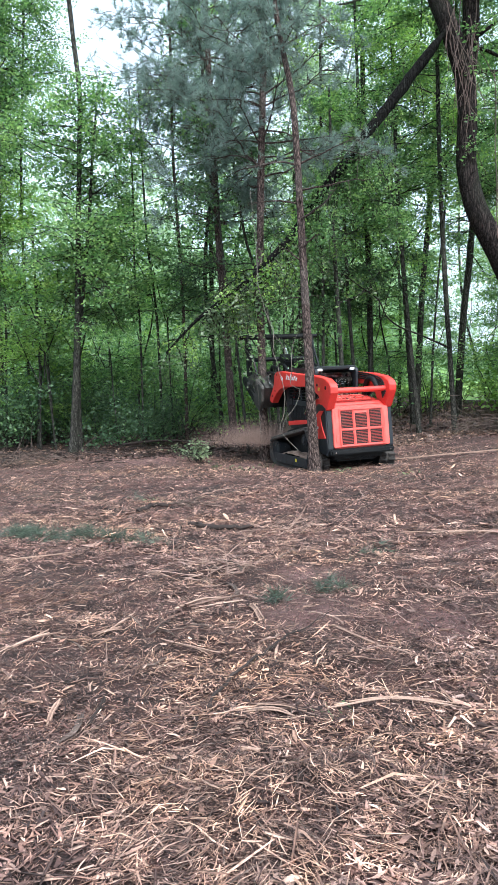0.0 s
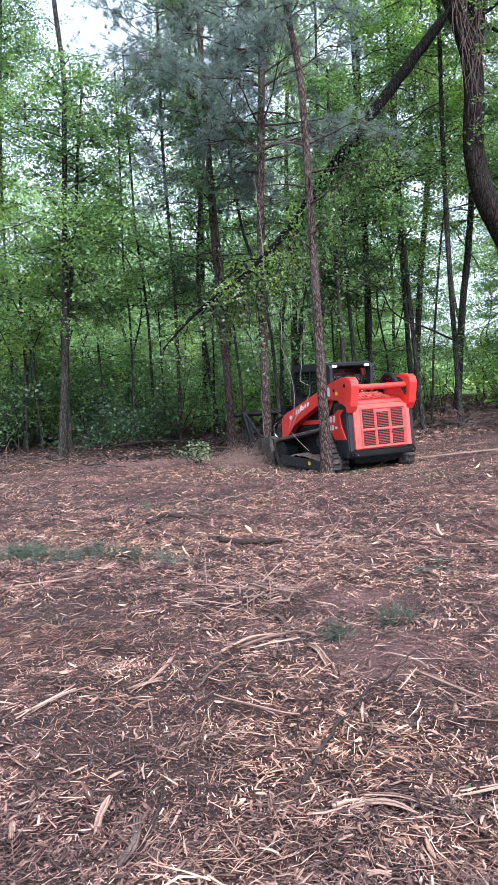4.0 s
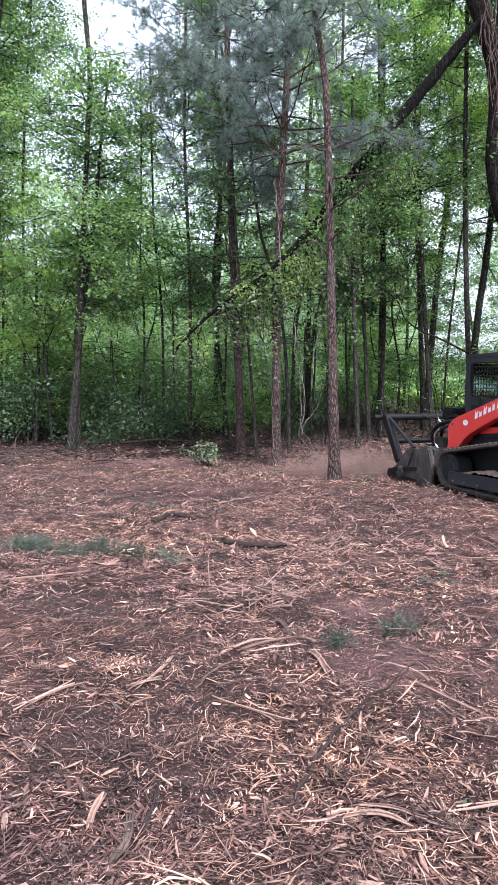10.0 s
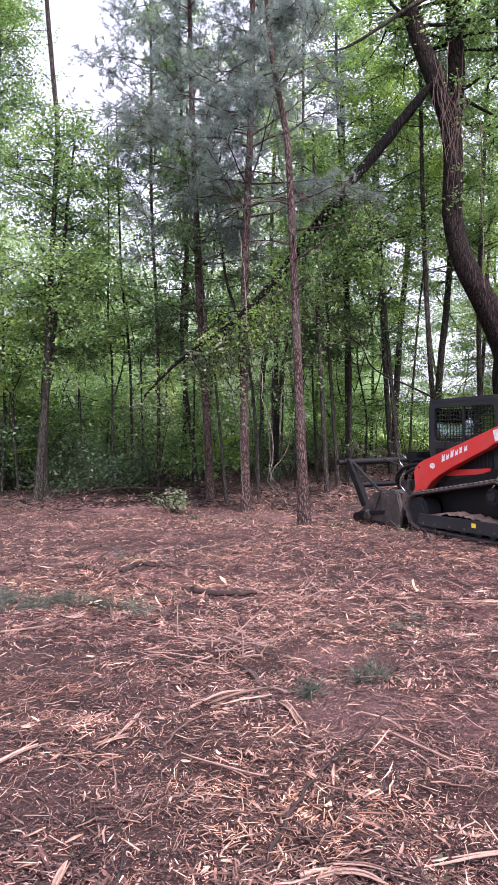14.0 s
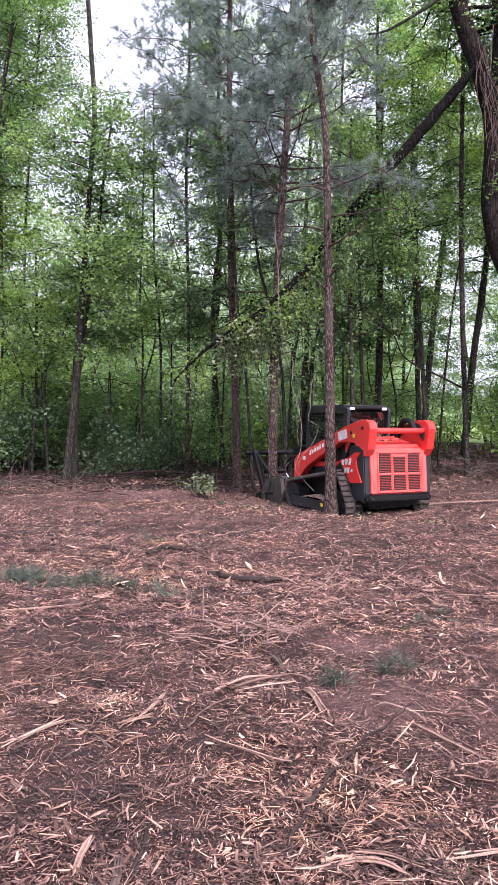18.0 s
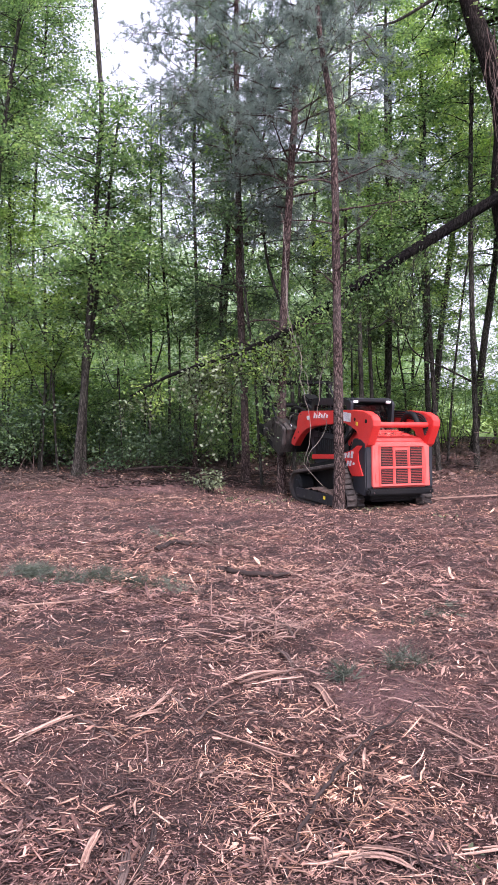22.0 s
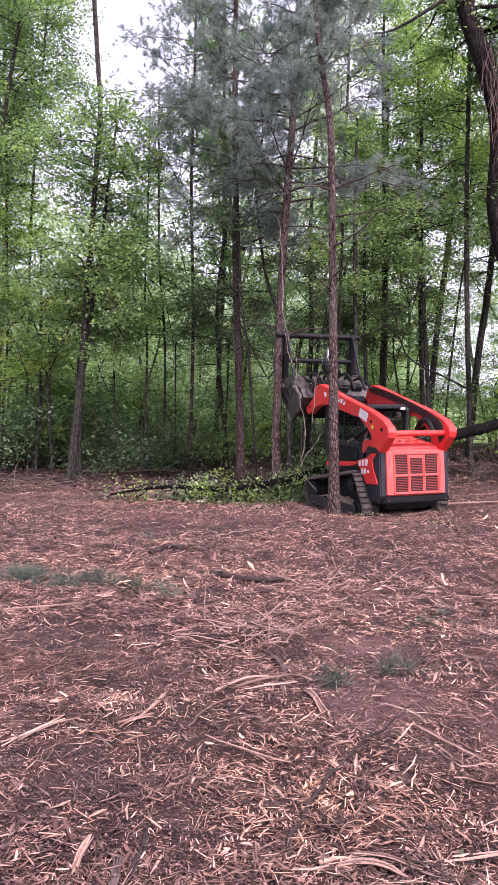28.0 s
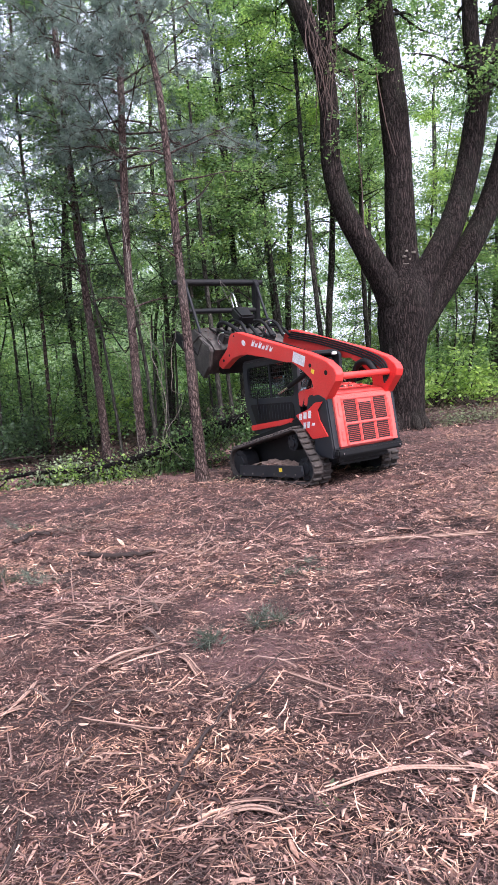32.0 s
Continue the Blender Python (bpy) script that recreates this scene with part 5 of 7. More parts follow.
    for k in range(7):
        x, y = rng.uniform(9.5, 17), rng.uniform(20.5, 31)
        copy_thing(kinds[4 if k % 3 else 1], pose(x, y, gz(x, y) - 0.05, rng.normal(0, 3), rng.normal(0, 3), rng.uniform(0, 360)))
    for k in range(7):
        x, y = rng.uniform(9.5, 19), rng.uniform(22, 31)
        copy_thing(bushes[2 - k % 3 // 2], pose(x, y, gz(x, y) - 0.05, 0, 0, rng.uniform(0, 360)) @ Matrix.Scale(rng.uniform(0.5, 1.2), 4))
    # open meadow seen through the trees to the east
    mb = Mesh()
    xs, ys = np.linspace(9, 90, 60), np.linspace(33, 120, 60)
    X, Y = np.meshgrid(xs, ys)
    Z = 0.35 + 0.06 * np.sin(X * 0.3) + 0.05 * (Y - 33)
    k = np.arange(59 * 59)
    q = (k // 59) * 60 + k % 59
    mb.add(np.stack([X, Y, Z], -1).reshape(-1, 3), np.stack([q, q + 1, q + 61, q + 60], -1))
    tagged(new("meadow", mb.data("meadow", MEADOW, True)), "bright green open meadow beyond the wood", "meadow", kind="structure")


# ---- loader with mulching head ----
def extrude(mb, prof, y0, y1):
    """A plate with the outline prof (x, z), from y0 to y1; the outline runs round once and may be hollow-cornered."""
    n = len(prof)
    tris = []
    outline = [Vector((a, b, 0)) for a, b in prof]
    for t in tess([outline]):
        tris.append(t)
    a = [(x, y0, z) for x, z in prof]
    b = [(x, y1, z) for x, z in prof]
    mb.add(a, tris)
    mb.add(b, [t[::-1] for t in tris])
    mb.add(a + b, [(i, (i + 1) % n, n + (i + 1) % n, n + i) for i in range(n)])


def tess(lines):
    from mathutils.geometry import tessellate_polygon
    return [tuple(t) for t in tessellate_polygon(lines)]


def bevelled(me, width=0.012, segments=2):
    b = bmesh.new()
    b.from_mesh(me)
    bmesh.ops.remove_doubles(b, verts=b.verts, dist=0.0005)
    bmesh.ops.recalc_face_normals(b, faces=b.faces)
    edges = [e for e in b.edges if len(e.link_faces) == 2 and e.calc_face_angle(0) > 0.5]
    bmesh.ops.bevel(b, geom=edges, offset=width, segments=segments, affect="EDGES", clamp_overlap=True)
    b.to_mesh(me)
    b.free()
    me.polygons.foreach_set("use_smooth", np.zeros(len(me.polygons), bool))
    return me


def plate(name, prof, y0, y1, mat, parent, label="", bev=0.012):
    mb = Mesh()
    extrude(mb, prof, y0, y1)
    return child(name, bevelled(mb.data(name, mat), bev), parent, label)


def window_frame(name, outer, hole, y0, y1, mat, parent, label="", bev=0.012):
    """A panel with the outline outer and one opening through it."""
    mb = Mesh()
    loops = [[Vector((a, b, 0)) for a, b in outer], [Vector((a, b, 0)) for a, b in hole]]
    tris = tess(loops)
    flat = outer + hole
    a, b = [(x, y0, z) for x, z in flat], [(x, y1, z) for x, z in flat]
    mb.add(a, tris)
    mb.add(b, [t[::-1] for t in tris])
    n, k = len(outer), len(hole)
    walls = [(i, (i + 1) % n, len(flat) + (i + 1) % n, len(flat) + i) for i in range(n)]
    walls += [(n + i, n + (i + 1) % k, len(flat) + n + (i + 1) % k, len(flat) + n + i) for i in range(k)]
    mb.add(a + b, walls)
    return child(name, bevelled(mb.data(name, mat), bev), parent, label)


def rounded(pts, r=0.07, steps=4):
    """The outline pts with its corners rounded off."""
    out = []
    for i, p in enumerate(pts):
        p, a, b = Vector(p), Vector(pts[i - 1]), Vector(pts[(i + 1) % len(pts)])
        u, w = (a - p), (b - p)
        d = min(r, u.length * 0.45, w.length * 0.45)
        u, w = p + u.normalized() * d, p + w.normalized() * d
        for k in range(steps + 1):
            t = k / steps
            q = u * (1 - t) ** 2 + p * 2 * t * (1 - t) + w * t * t
            out.append((q.x, q.y))
    return out


def block(name, lo, hi, mat, parent, label="", bev=0.012):
    return plate(name, [(lo[0], lo[2]), (hi[0], lo[2]), (hi[0], hi[2]), (lo[0], hi[2])], lo[1], hi[1], mat, parent, label, bev)


def rod(name, pts, r, mat, parent, label="", sides=12, curved=False):
    mb = Mesh()
    tube(mb, spline(pts, 0.05) if curved else pts, (r, r), sides)
    return child(name, mb.data(name, mat, True), parent, label)


def track_line():
    """The track's path seen from the side: (x, z), once round, with round ends."""
    pts = []
    for cx, cz, r, a0, a1 in ((0.84, 0.34, 0.28, 60, -90), (-0.92, 0.30, 0.24, -90, -195), (-0.72, 0.74, 0.16, 165, 62)):
        for k in range(9):
            a = radians(a0 + (a1 - a0) * k / 8)
            pts.append((cx + r * math.cos(a), cz + r * math.sin(a)))
    return pts


def resampled(pts, step):
    p = np.array(pts + [pts[0]], float)
    s = np.r_[0, np.cumsum(np.linalg.norm(np.diff(p, axis=0), axis=1))]
    n = int(s[-1] / step)
    u = np.linspace(0, s[-1], n, endpoint=False)
    return np.stack([np.interp(u, s, p[:, 0]), np.interp(u, s, p[:, 1])], 1)


def build_track(body, side):
    y0, y1 = (0.52, 0.84) if side > 0 else (-0.84, -0.52)
    t = child("track", None, body)
    bpy.data.objects.remove(t)
    line = resampled(track_line(), 0.05)
    n = len(line)
    d = np.roll(line, -1, 0) - np.roll(line, 1, 0)
    d /= np.linalg.norm(d, axis=1)[:, None]
    nrm = np.stack([-d[:, 1], d[:, 0]], 1)
    mid = line.mean(0)
    if ((line - mid) * nrm).sum() < 0:
        nrm = -nrm
    mb = Mesh()
    inner = line - nrm * 0.03
    v = np.concatenate([np.stack([q[:, 0], np.full(n, y), q[:, 1]], 1) for q, y in ((line, y0), (line, y1), (inner, y1), (inner, y0))])
    i = np.arange(n)
    f = [np.stack([a * n + i, a * n + (i + 1) % n, b * n + (i + 1) % n, b * n + i], 1) for a, b in ((0, 1), (1, 2), (2, 3), (3, 0))]
    mb.add(v, np.concatenate(f))
    for k in range(0, n, 2):
        c, w, u = line[k], nrm[k], d[k]
        for a, b in ((y0, y0 + 0.14), (y1 - 0.14, y1)):
            q = []
            for y in (a, b):
                for s, h in ((-0.024, 0.0), (0.024, 0.0), (0.016, 0.03), (-0.016, 0.03)):
                    p = c + u * s + w * h
                    q.append((p[0], y, p[1]))
            mb.add(q, [(0, 1, 2, 3), (7, 6, 5, 4), (0, 4, 5, 1), (1, 5, 6, 2), (2, 6, 7, 3), (3, 7, 4, 0)])
    track = child("track", mb.data("track", RUBBER), body, "black rubber crawler track with cleats")

    def wheel(name, x, z, r, mat, ya, yb, holes=0):
        m = Mesh()
        tube(m, [(x, ya, z), (x, ya + 0.3 * (yb - ya), z), (x, yb, z)], (r, r, r), 20)
        tube(m, [(x, yb, z), (x, yb + 0.02 * side, z)], (r * 0.55, r * 0.5), 16)
        for h in range(holes):
            a = h * 2 * math.pi / holes
            tube(m, [(x + r * 0.8 * math.cos(a), yb, z + r * 0.8 * math.sin(a)), (x + r * 0.8 * math.cos(a), yb + 0.015 * side, z + r * 0.8 * math.sin(a))], (0.018, 0.018), 6)
        child(name, m.data(name, mat, False), track)

    out, inn = (0.8, 0.56) if side > 0 else (-0.8, -0.56)
    wheel("sprocket", -0.66, 0.68, 0.12, DARKGREY, inn, out, 8)
    wheel("idler", 0.84, 0.34, 0.21, DARKGREY, inn, out, 6)
    wheel("idler", -0.92, 0.30, 0.17, DARKGREY, inn, out, 6)
    for x in (0.5, 0.2, -0.1, -0.4, -0.66):
        wheel("roller", x, 0.19, 0.085, DARKGREY, inn, out)
    ya, yb = (0.83, 0.87) if side > 0 else (-0.87, -0.83)
    plate("side_beam", [(0.8, 0.15), (0.78, 0.31), (-0.9, 0.35), (-0.92, 0.2), (-0.82, 0.17), (0.72, 0.13)], min(ya, yb), max(ya, yb), CAB, track, "dark grey steel beam", 0.008)
    for x in (-0.75, -0.5, -0.2, 0.1, 0.4, 0.66):
        m = Mesh()
        yy = ya if side < 0 else yb
        tube(m, [(x, yy, 0.19 - 0.025 * x), (x, yy + 0.014 * side, 0.19 - 0.025 * x)], (0.017, 0.015), 6)
        child("bolt", m.data("beam_bolt", STEEL), track)
    m = Mesh()
    gx, gy = np.meshgrid(np.linspace(-0.8, 0.65, 40), np.linspace(0.54, 0.82, 9))
    hz = np.array([[0.30 + 0.11 * math.sin(math.pi * min(1, max(0, (a + 0.8) / 1.45))) * (0.6 + 0.8 * abs(noise.noise(Vector((a * 7, b * 9, side))))) - 0.5 * abs(b - 0.68) ** 1.5 for a, b in zip(ra, rb)] for ra, rb in zip(gx, gy)])
    k = np.arange(8 * 39)
    q = (k // 39) * 40 + k % 39
    m.add(np.stack([gx, gy * side, hz], -1).reshape(-1, 3), np.stack([q, q + 1, q + 41, q + 40], -1))
    child("packed_mulch", m.data("packed_mulch", MULCH_DUST, True), track, "brown mulch packed on the track frame")
    block("decal", (-0.42, max(ya, yb) if side > 0 else min(ya, yb) - 0.003, 0.24), (-0.34, (max(ya, yb) if side > 0 else min(ya, yb) - 0.003) + 0.003, 0.30), YELLOW, track, "yellow warning sticker", 0.0005)


PIVOT = (-1.35, 1.5)
HINGE = (1.18, 0.42)


def build_loader():
    L = thing("compact_track_loader", (0, 0, 0), "orange-red compact track loader with black cab and mulching head", "loader")
    # chassis and engine bay
    plate("chassis", [(0.95, 0.32), (0.95, 0.72), (0.3, 0.85), (-0.5, 1.05), (-1.3, 1.05), (-1.3, 0.36), (-0.9, 0.26)], -0.5, 0.5, BLACK, L, "black steel chassis")
    for s in (1, -1):
        ya, yb = (0.52, 0.665) if s > 0 else (-0.665, -0.52)
        plate("rear_side_panel", [(-0.95, 1.36), (-0.86, 1.1), (-1.0, 0.72), (-1.0, 0.48), (-1.38, 0.43), (-1.43, 0.58), (-1.36, 1.31), (-1.2, 1.38)], ya, yb, CAB, L, "black plastic side panel", 0.02)
        yc = 0.669 if s > 0 else -0.684
        plate("badge_panel", [(-0.64, 1.08), (-0.95, 1.16), (-1.12, 1.25), (-1.3, 1.26), (-1.17, 1.14), (-1.2, 1.0), (-1.36, 0.76), (-0.99, 0.72)], yc, yc + 0.015, RED, L, "red badge panel with white lettering shapes", 0.006)
        yd = 0.6865 if s > 0 else -0.6895
        for x0, x1, z0, z1 in ((-0.80, -0.73, 1.01, 1.1), (-0.91, -0.84, 1.02, 1.12), (-1.02, -0.95, 1.03, 1.14), (-0.88, -0.82, 0.88, 0.97), (-0.97, -0.91, 0.89, 0.98), (-1.08, -1.02, 0.92, 0.96)):
            mm = Mesh()
            extrude(mm, [(x0 + 0.008, z0), (x1 + 0.008, z0), (x1 - 0.008, z1), (x0 - 0.008, z1)], yd, yd + 0.003)
            child("badge_bar", mm.data("badge_bar", WHITE), L, "white lettering shape")
    # both in black: the deep shade below the door is put into their colour
    block("bumper", (-1.5, -0.64, 0.45), (-1.2, 0.64, 0.56), BLACK, L, "rear bumper blackened for the shade around it", 0.025)
    block("belly_shade_block", (-1.22, -0.42, 0.3), (-0.9, 0.42, 0.44), BLACK, L, "", 0.02)
    # rear door; its grille openings are flat black pads that paint the recess shade
    door = plate("rear_door", [(-1.42, 0.56), (-1.2, 0.56), (-1.15, 1.33), (-1.34, 1.33)], -0.575, 0.575, HOOD_RED, L, "paler red rear door", 0.02)

    def on_door(z, out=0.0):
        return -1.42 + (z - 0.56) * 0.104 - out

    def pad(name, ya, yb, za, zb, out, thick, mat, label="", bev=0.008):
        mm = Mesh()
        v = []
        for o in (out, out - thick):
            for y, z in ((ya, za), (yb, za), (yb, zb), (ya, zb)):
                v.append((on_door(z, o), y, z))
        mm.add(v, [(0, 1, 2, 3), (7, 6, 5, 4), (0, 4, 5, 1), (1, 5, 6, 2), (2, 6, 7, 3), (3, 7, 4, 0)])
        return child(name, bevelled(mm.data(name, mat), bev), door, label)

    pad("door_face", -0.56, 0.56, 0.59, 1.30, 0.06, 0.07, HOOD_RED)
    for za, zb in ((0.64, 0.88), (0.93, 1.24)):
        for ya, yb in ((0.17, 0.4), (-0.12, 0.115), (-0.41, -0.175)):
            cut = (0.0 if ya != -0.12 or za < 0.9 else 0.05)
            pad("grille_shade_pad", ya, yb, za, zb - cut, 0.066, 0.012, BLACK, "flat black pad for a shaded grille opening", 0.003)
            k = 0
            z = za + 0.02
            while z < zb - cut - 0.015:
                pad("grille_slat", ya + 0.008, yb - 0.008, z, z + 0.009, 0.0685, 0.006, GRILLE_RED, "", 0.001)
                z += 0.027
    for ya, yb, za, zb in ((0.455, 0.52, 1.02, 1.22), (0.455, 0.52, 0.68, 0.82), (-0.52, -0.465, 0.68, 1.22)):
        pad("door_moulding", ya, yb, za, zb, 0.072, 0.02, HOOD_RED, "", 0.008)
    for y0, y1, z0, z1 in ((0.41, 0.44, 0.6, 1.27), (0.13, 0.16, 0.62, 1.26), (-0.165, -0.135, 0.62, 1.26), (-0.455, -0.425, 0.6, 1.27)):
        pad("door_rib", y0, y1, z0, z1, 0.085, 0.03, HOOD_RED, "", 0.01)
    for z0, z1 in ((0.89, 0.925), (1.25, 1.285), (0.6, 0.632)):
        pad("door_rib", -0.45, 0.44, z0, z1, 0.08, 0.02, HOOD_RED, "", 0.008)
    for s in (1, -1):
        rod("bolt", [(-1.36, 0.55 * s, 0.5), (-1.515, 0.55 * s, 0.5)], 0.014, CHROME, L, "small bright bolt")
    # engine hood
    plate("hood", [(-1.34, 1.32), (-1.3, 1.38), (-0.75, 1.47), (-0.5, 1.42), (-0.5, 1.2), (-1.2, 1.2)], -0.5, 0.5, RED, L, "red slatted engine hood", 0.02)
    for k in range(6):
        x = -1.22 + 0.085 * k
        block("hood_slat", (x, -0.36, 1.39 + 0.0153 * k), (x + 0.05, 0.36, 1.42 + 0.0153 * k), HOOD_RED if k % 2 else RED, L, "", 0.008)
    mm = Mesh()
    rng = np.random.default_rng(8)
    n = 260
    c = np.stack([rng.uniform(-1.2, -0.6, n), rng.normal(0, 0.22, n), np.zeros(n)], 1)
    c[:, 2] = 1.41 + (c[:, 0] + 1.2) * 0.16 + rng.uniform(0, 0.03, n)
    leaf_quads(mm, c, 0.06, rng, 0.7, 0.3)
    stuffed(child("chips", mm.data("hood_chips", CHIP), L, "wood chips lying on the hood"))
    # cab
    outer = rounded([(0.84, 0.78), (1.03, 1.25), (1.02, 1.97), (0.86, 2.01), (-0.36, 2.04), (-0.5, 1.98), (-0.46, 1.2), (-0.52, 0.9), (0.2, 0.78)], 0.06)
    hole = rounded([(0.91, 1.38), (0.91, 1.9), (-0.36, 1.92), (-0.36, 1.36)], 0.09)
    cab = window_frame("cab", outer, hole, -0.455, -0.40, CAB, L, "slate grey enclosed cab")
    window_frame("cab_side", outer, hole, 0.40, 0.455, CAB, cab, "", 0.014)
    for s in (1, -1):
        mm = Mesh()
        y = 0.425 * s
        for x in np.arange(-0.3, 0.9, 0.062):
            tube(mm, [(x, y, 1.37), (x, y, 1.91)], (0.006, 0.006), 4, cap=False)
        for z in np.arange(1.4, 1.9, 0.062):
            tube(mm, [(-0.34, y + 0.004, z), (0.9, y + 0.004, z)], (0.006, 0.006), 4, cap=False)
        child("window_mesh", mm.data("window_mesh", BLACK), cab, "black steel window mesh")
        mm = Mesh()
        extrude(mm, [(0.915, 1.37), (0.915, 1.91), (-0.365, 1.93), (-0.365, 1.35)], y - 0.022, y - 0.016)
        g = child("side_window", mm.data("side_window", GLASS), cab, "tinted side window")
        g.visible_shadow = False
        block("window_bar", (0.26, y - 0.005, 1.36), (0.295, y + 0.02, 1.91), CAB, cab, "", 0.004)
        yp = 0.4585 if s > 0 else -0.4685
        plate("lower_panel", rounded([(0.72, 0.9), (0.88, 1.28), (-0.32, 1.28), (-0.34, 1.02)], 0.06), yp, yp + 0.01, BLACK, cab, "dark lower cab panel", 0.004)
        for x in np.arange(-0.24, 0.72, 0.08):
            block("panel_rib", (x, yp + 0.012 if s > 0 else yp - 0.006, 1.02), (x + 0.012, yp + 0.018 if s > 0 else yp - 0.002, 1.25), CAB, cab, "", 0.001)
        rod("grab_handle", [(0.6, y + 0.03 * s, 1.1), (0.62, y + 0.06 * s, 1.2), (0.62, y + 0.06 * s, 1.42), (0.6, y + 0.03 * s, 1.5)], 0.012, BLACK, cab, "black grab handle", 6, True)
    plate("roof", [(1.0, 1.96), (0.98, 2.02), (-0.3, 2.05), (-0.42, 2.03), (-0.44, 1.97)], -0.47, 0.47, CAB, cab, "slate grey cab roof", 0.02)
    block("roof_edge", (-0.46, -0.43, 1.98), (-0.4, 0.43, 2.03), DARKGREY, cab, "", 0.01)
    for s in (1, -1):
        block("work_lamp", (-0.475, 0.34 * s - 0.05, 1.955), (-0.43, 0.34 * s + 0.05, 2.005), LENS, cab, "small work lamp under the roof edge", 0.008)
    mm = Mesh()
    extrude(mm, [(-0.37, 1.35), (-0.375, 1.35), (-0.345, 1.92), (-0.34, 1.92)], -0.39, 0.39)
    child("rear_window", mm.data("rear_window", GLASS), cab, "tinted rear window").visible_shadow = False
    mm = Mesh()
    extrude(mm, [(0.915, 1.0), (0.92, 1.0), (0.95, 1.88), (0.945, 1.88)], -0.39, 0.39)
    child("front_window", mm.data("front_window", GLASS), cab, "tinted front window").visible_shadow = False
    block("rear_wall", (-0.5, -0.45, 0.85), (-0.4, 0.45, 1.36), BLACK, cab, "", 0.02)
    block("operator_seat", (-0.25, -0.25, 1.0), (-0.08, 0.25, 1.65), BLACK, cab, "empty black seat", 0.05)
    plate("sill_strip", [(0.86, 0.84), (0.87, 0.93), (-0.3, 1.03), (-0.32, 0.95)], 0.457, 0.50, RED, L, "red strip below the cab", 0.01)
    # exhaust and hoses on the deck
    rod("hose", [(-0.6, 0.47, 1.2), (-0.85, 0.46, 1.62), (-1.1, 0.46, 1.66), (-1.28, 0.46, 1.5)], 0.035, BLACK, L, "black hydraulic hose", 8, True)
    rod("hose", [(-0.6, -0.47, 1.2), (-0.8, -0.46, 1.7), (-1.05, -0.46, 1.78), (-1.25, -0.46, 1.6)], 0.05, BLACK, L, "black hydraulic hose", 8, True)
    for s in (1, -1):
        build_track(L, s)
    # lift arms, turning about the rear pivot
    A = new("lift_arms")
    A.parent = L
    A.location = (PIVOT[0], 0, PIVOT[1])
    tagged(A, "orange-red lift arms")
    arm = [(-1.53, 1.66), (-1.5, 1.75), (-1.42, 1.795), (-1.22, 1.8), (-0.8, 1.69), (-0.45, 1.565), (0.16, 1.35), (0.9, 1.1), (1.02, 1.05), (1.12, 0.97), (1.15, 0.9), (1.12, 0.68), (1.26, 0.36), (1.24, 0.28), (1.1, 0.29), (0.98, 0.5),
           (0.9, 0.62), (0.72, 0.79), (0.54, 0.9), (0.1, 1.1), (-0.41, 1.31), (-0.55, 1.39), (-0.85, 1.41), (-1.06, 1.4), (-1.16, 1.32), (-1.2, 1.2), (-1.4, 1.2), (-1.48, 1.32)]
    arm = [(x - PIVOT[0], z - PIVOT[1]) for x, z in arm]
    for s in (1, -1):
        ya, yb = (0.51, 0.655) if s > 0 else (-0.655, -0.51)
        a = plate("arm", arm, ya, yb, RED, A, "orange-red lift arm", 0.018)
        yo = 0.657 if s > 0 else -0.660
        for cx, cz, r, mat in ((-1.3, 1.66, 0.035, BLACK), (-0.95, 1.57, 0.03, BLACK), (1.0, 0.62, 0.02, BLACK), (1.12, 0.45, 0.025, BLACK), (1.02, 0.98, 0.016, BLACK)):
            m2 = Mesh()
            tube(m2, [(cx - PIVOT[0], yo, cz - PIVOT[1]), (cx - PIVOT[0], yo + 0.004, cz - PIVOT[1])], (r, r), 14)
            child("pin", m2.data("pin", mat), A, "black pivot pin")

        def decal(name, pr, mat, label):
            m2 = Mesh()
            extrude(m2, [(x - PIVOT[0], z - PIVOT[1]) for x, z in pr], yo, yo + 0.003)
            child(name, m2.data(name, mat), A, label)

        decal("label_plate", [(-0.84, 1.48), (-0.8, 1.63), (-0.52, 1.56), (-0.56, 1.41)], WHITE, "white label plate")
        decal("warning_sticker", [(-1.08, 1.5), (-1.07, 1.56), (-1.0, 1.55), (-1.01, 1.49)], YELLOW, "yellow warning sticker")
        decal("round_mark", [(0.71 + 0.06 * math.cos(k * 0.52), 1.02 + 0.042 * math.sin(k * 0.52)) for k in range(12)], WHITE, "white oval mark")
        # pale shapes in place of the maker's name
        ux, uz = -0.94, 0.342
        for k, (w, h) in enumerate(((0.07, 0.12), (0.06, 0.085), (0.065, 0.12), (0.065, 0.085), (0.05, 0.11), (0.065, 0.085))):
            cx, cz = 0.5 + ux * 0.1 * k, 1.085 + uz * 0.1 * k
            decal("letter_shape", [(cx, cz), (cx + ux * w, cz + uz * w), (cx + ux * w * 0.9 - uz * 0.3 * h, cz + uz * w + h * 0.9), (cx + ux * w * 0.55, cz + uz * w + h * 0.45), (cx + ux * 0.2 * w, cz + h)], WHITE, "white lettering shape")
        rod("lift_cylinder", [(-0.55 - PIVOT[0], 0.56 * s, 0.95 - PIVOT[1]), (-0.9 - PIVOT[0], 0.56 * s, 1.46 - PIVOT[1])], 0.04, BLACK, A, "black lift cylinder")
        rod("cylinder_rod", [(-0.62 - PIVOT[0], 0.56 * s, 1.04 - PIVOT[1]), (-0.38 - PIVOT[0], 0.56 * s, 0.72 - PIVOT[1])], 0.022, CHROME, A, "chrome cylinder rod")
        for k in range(4):
            dz = -0.03 - 0.036 * k
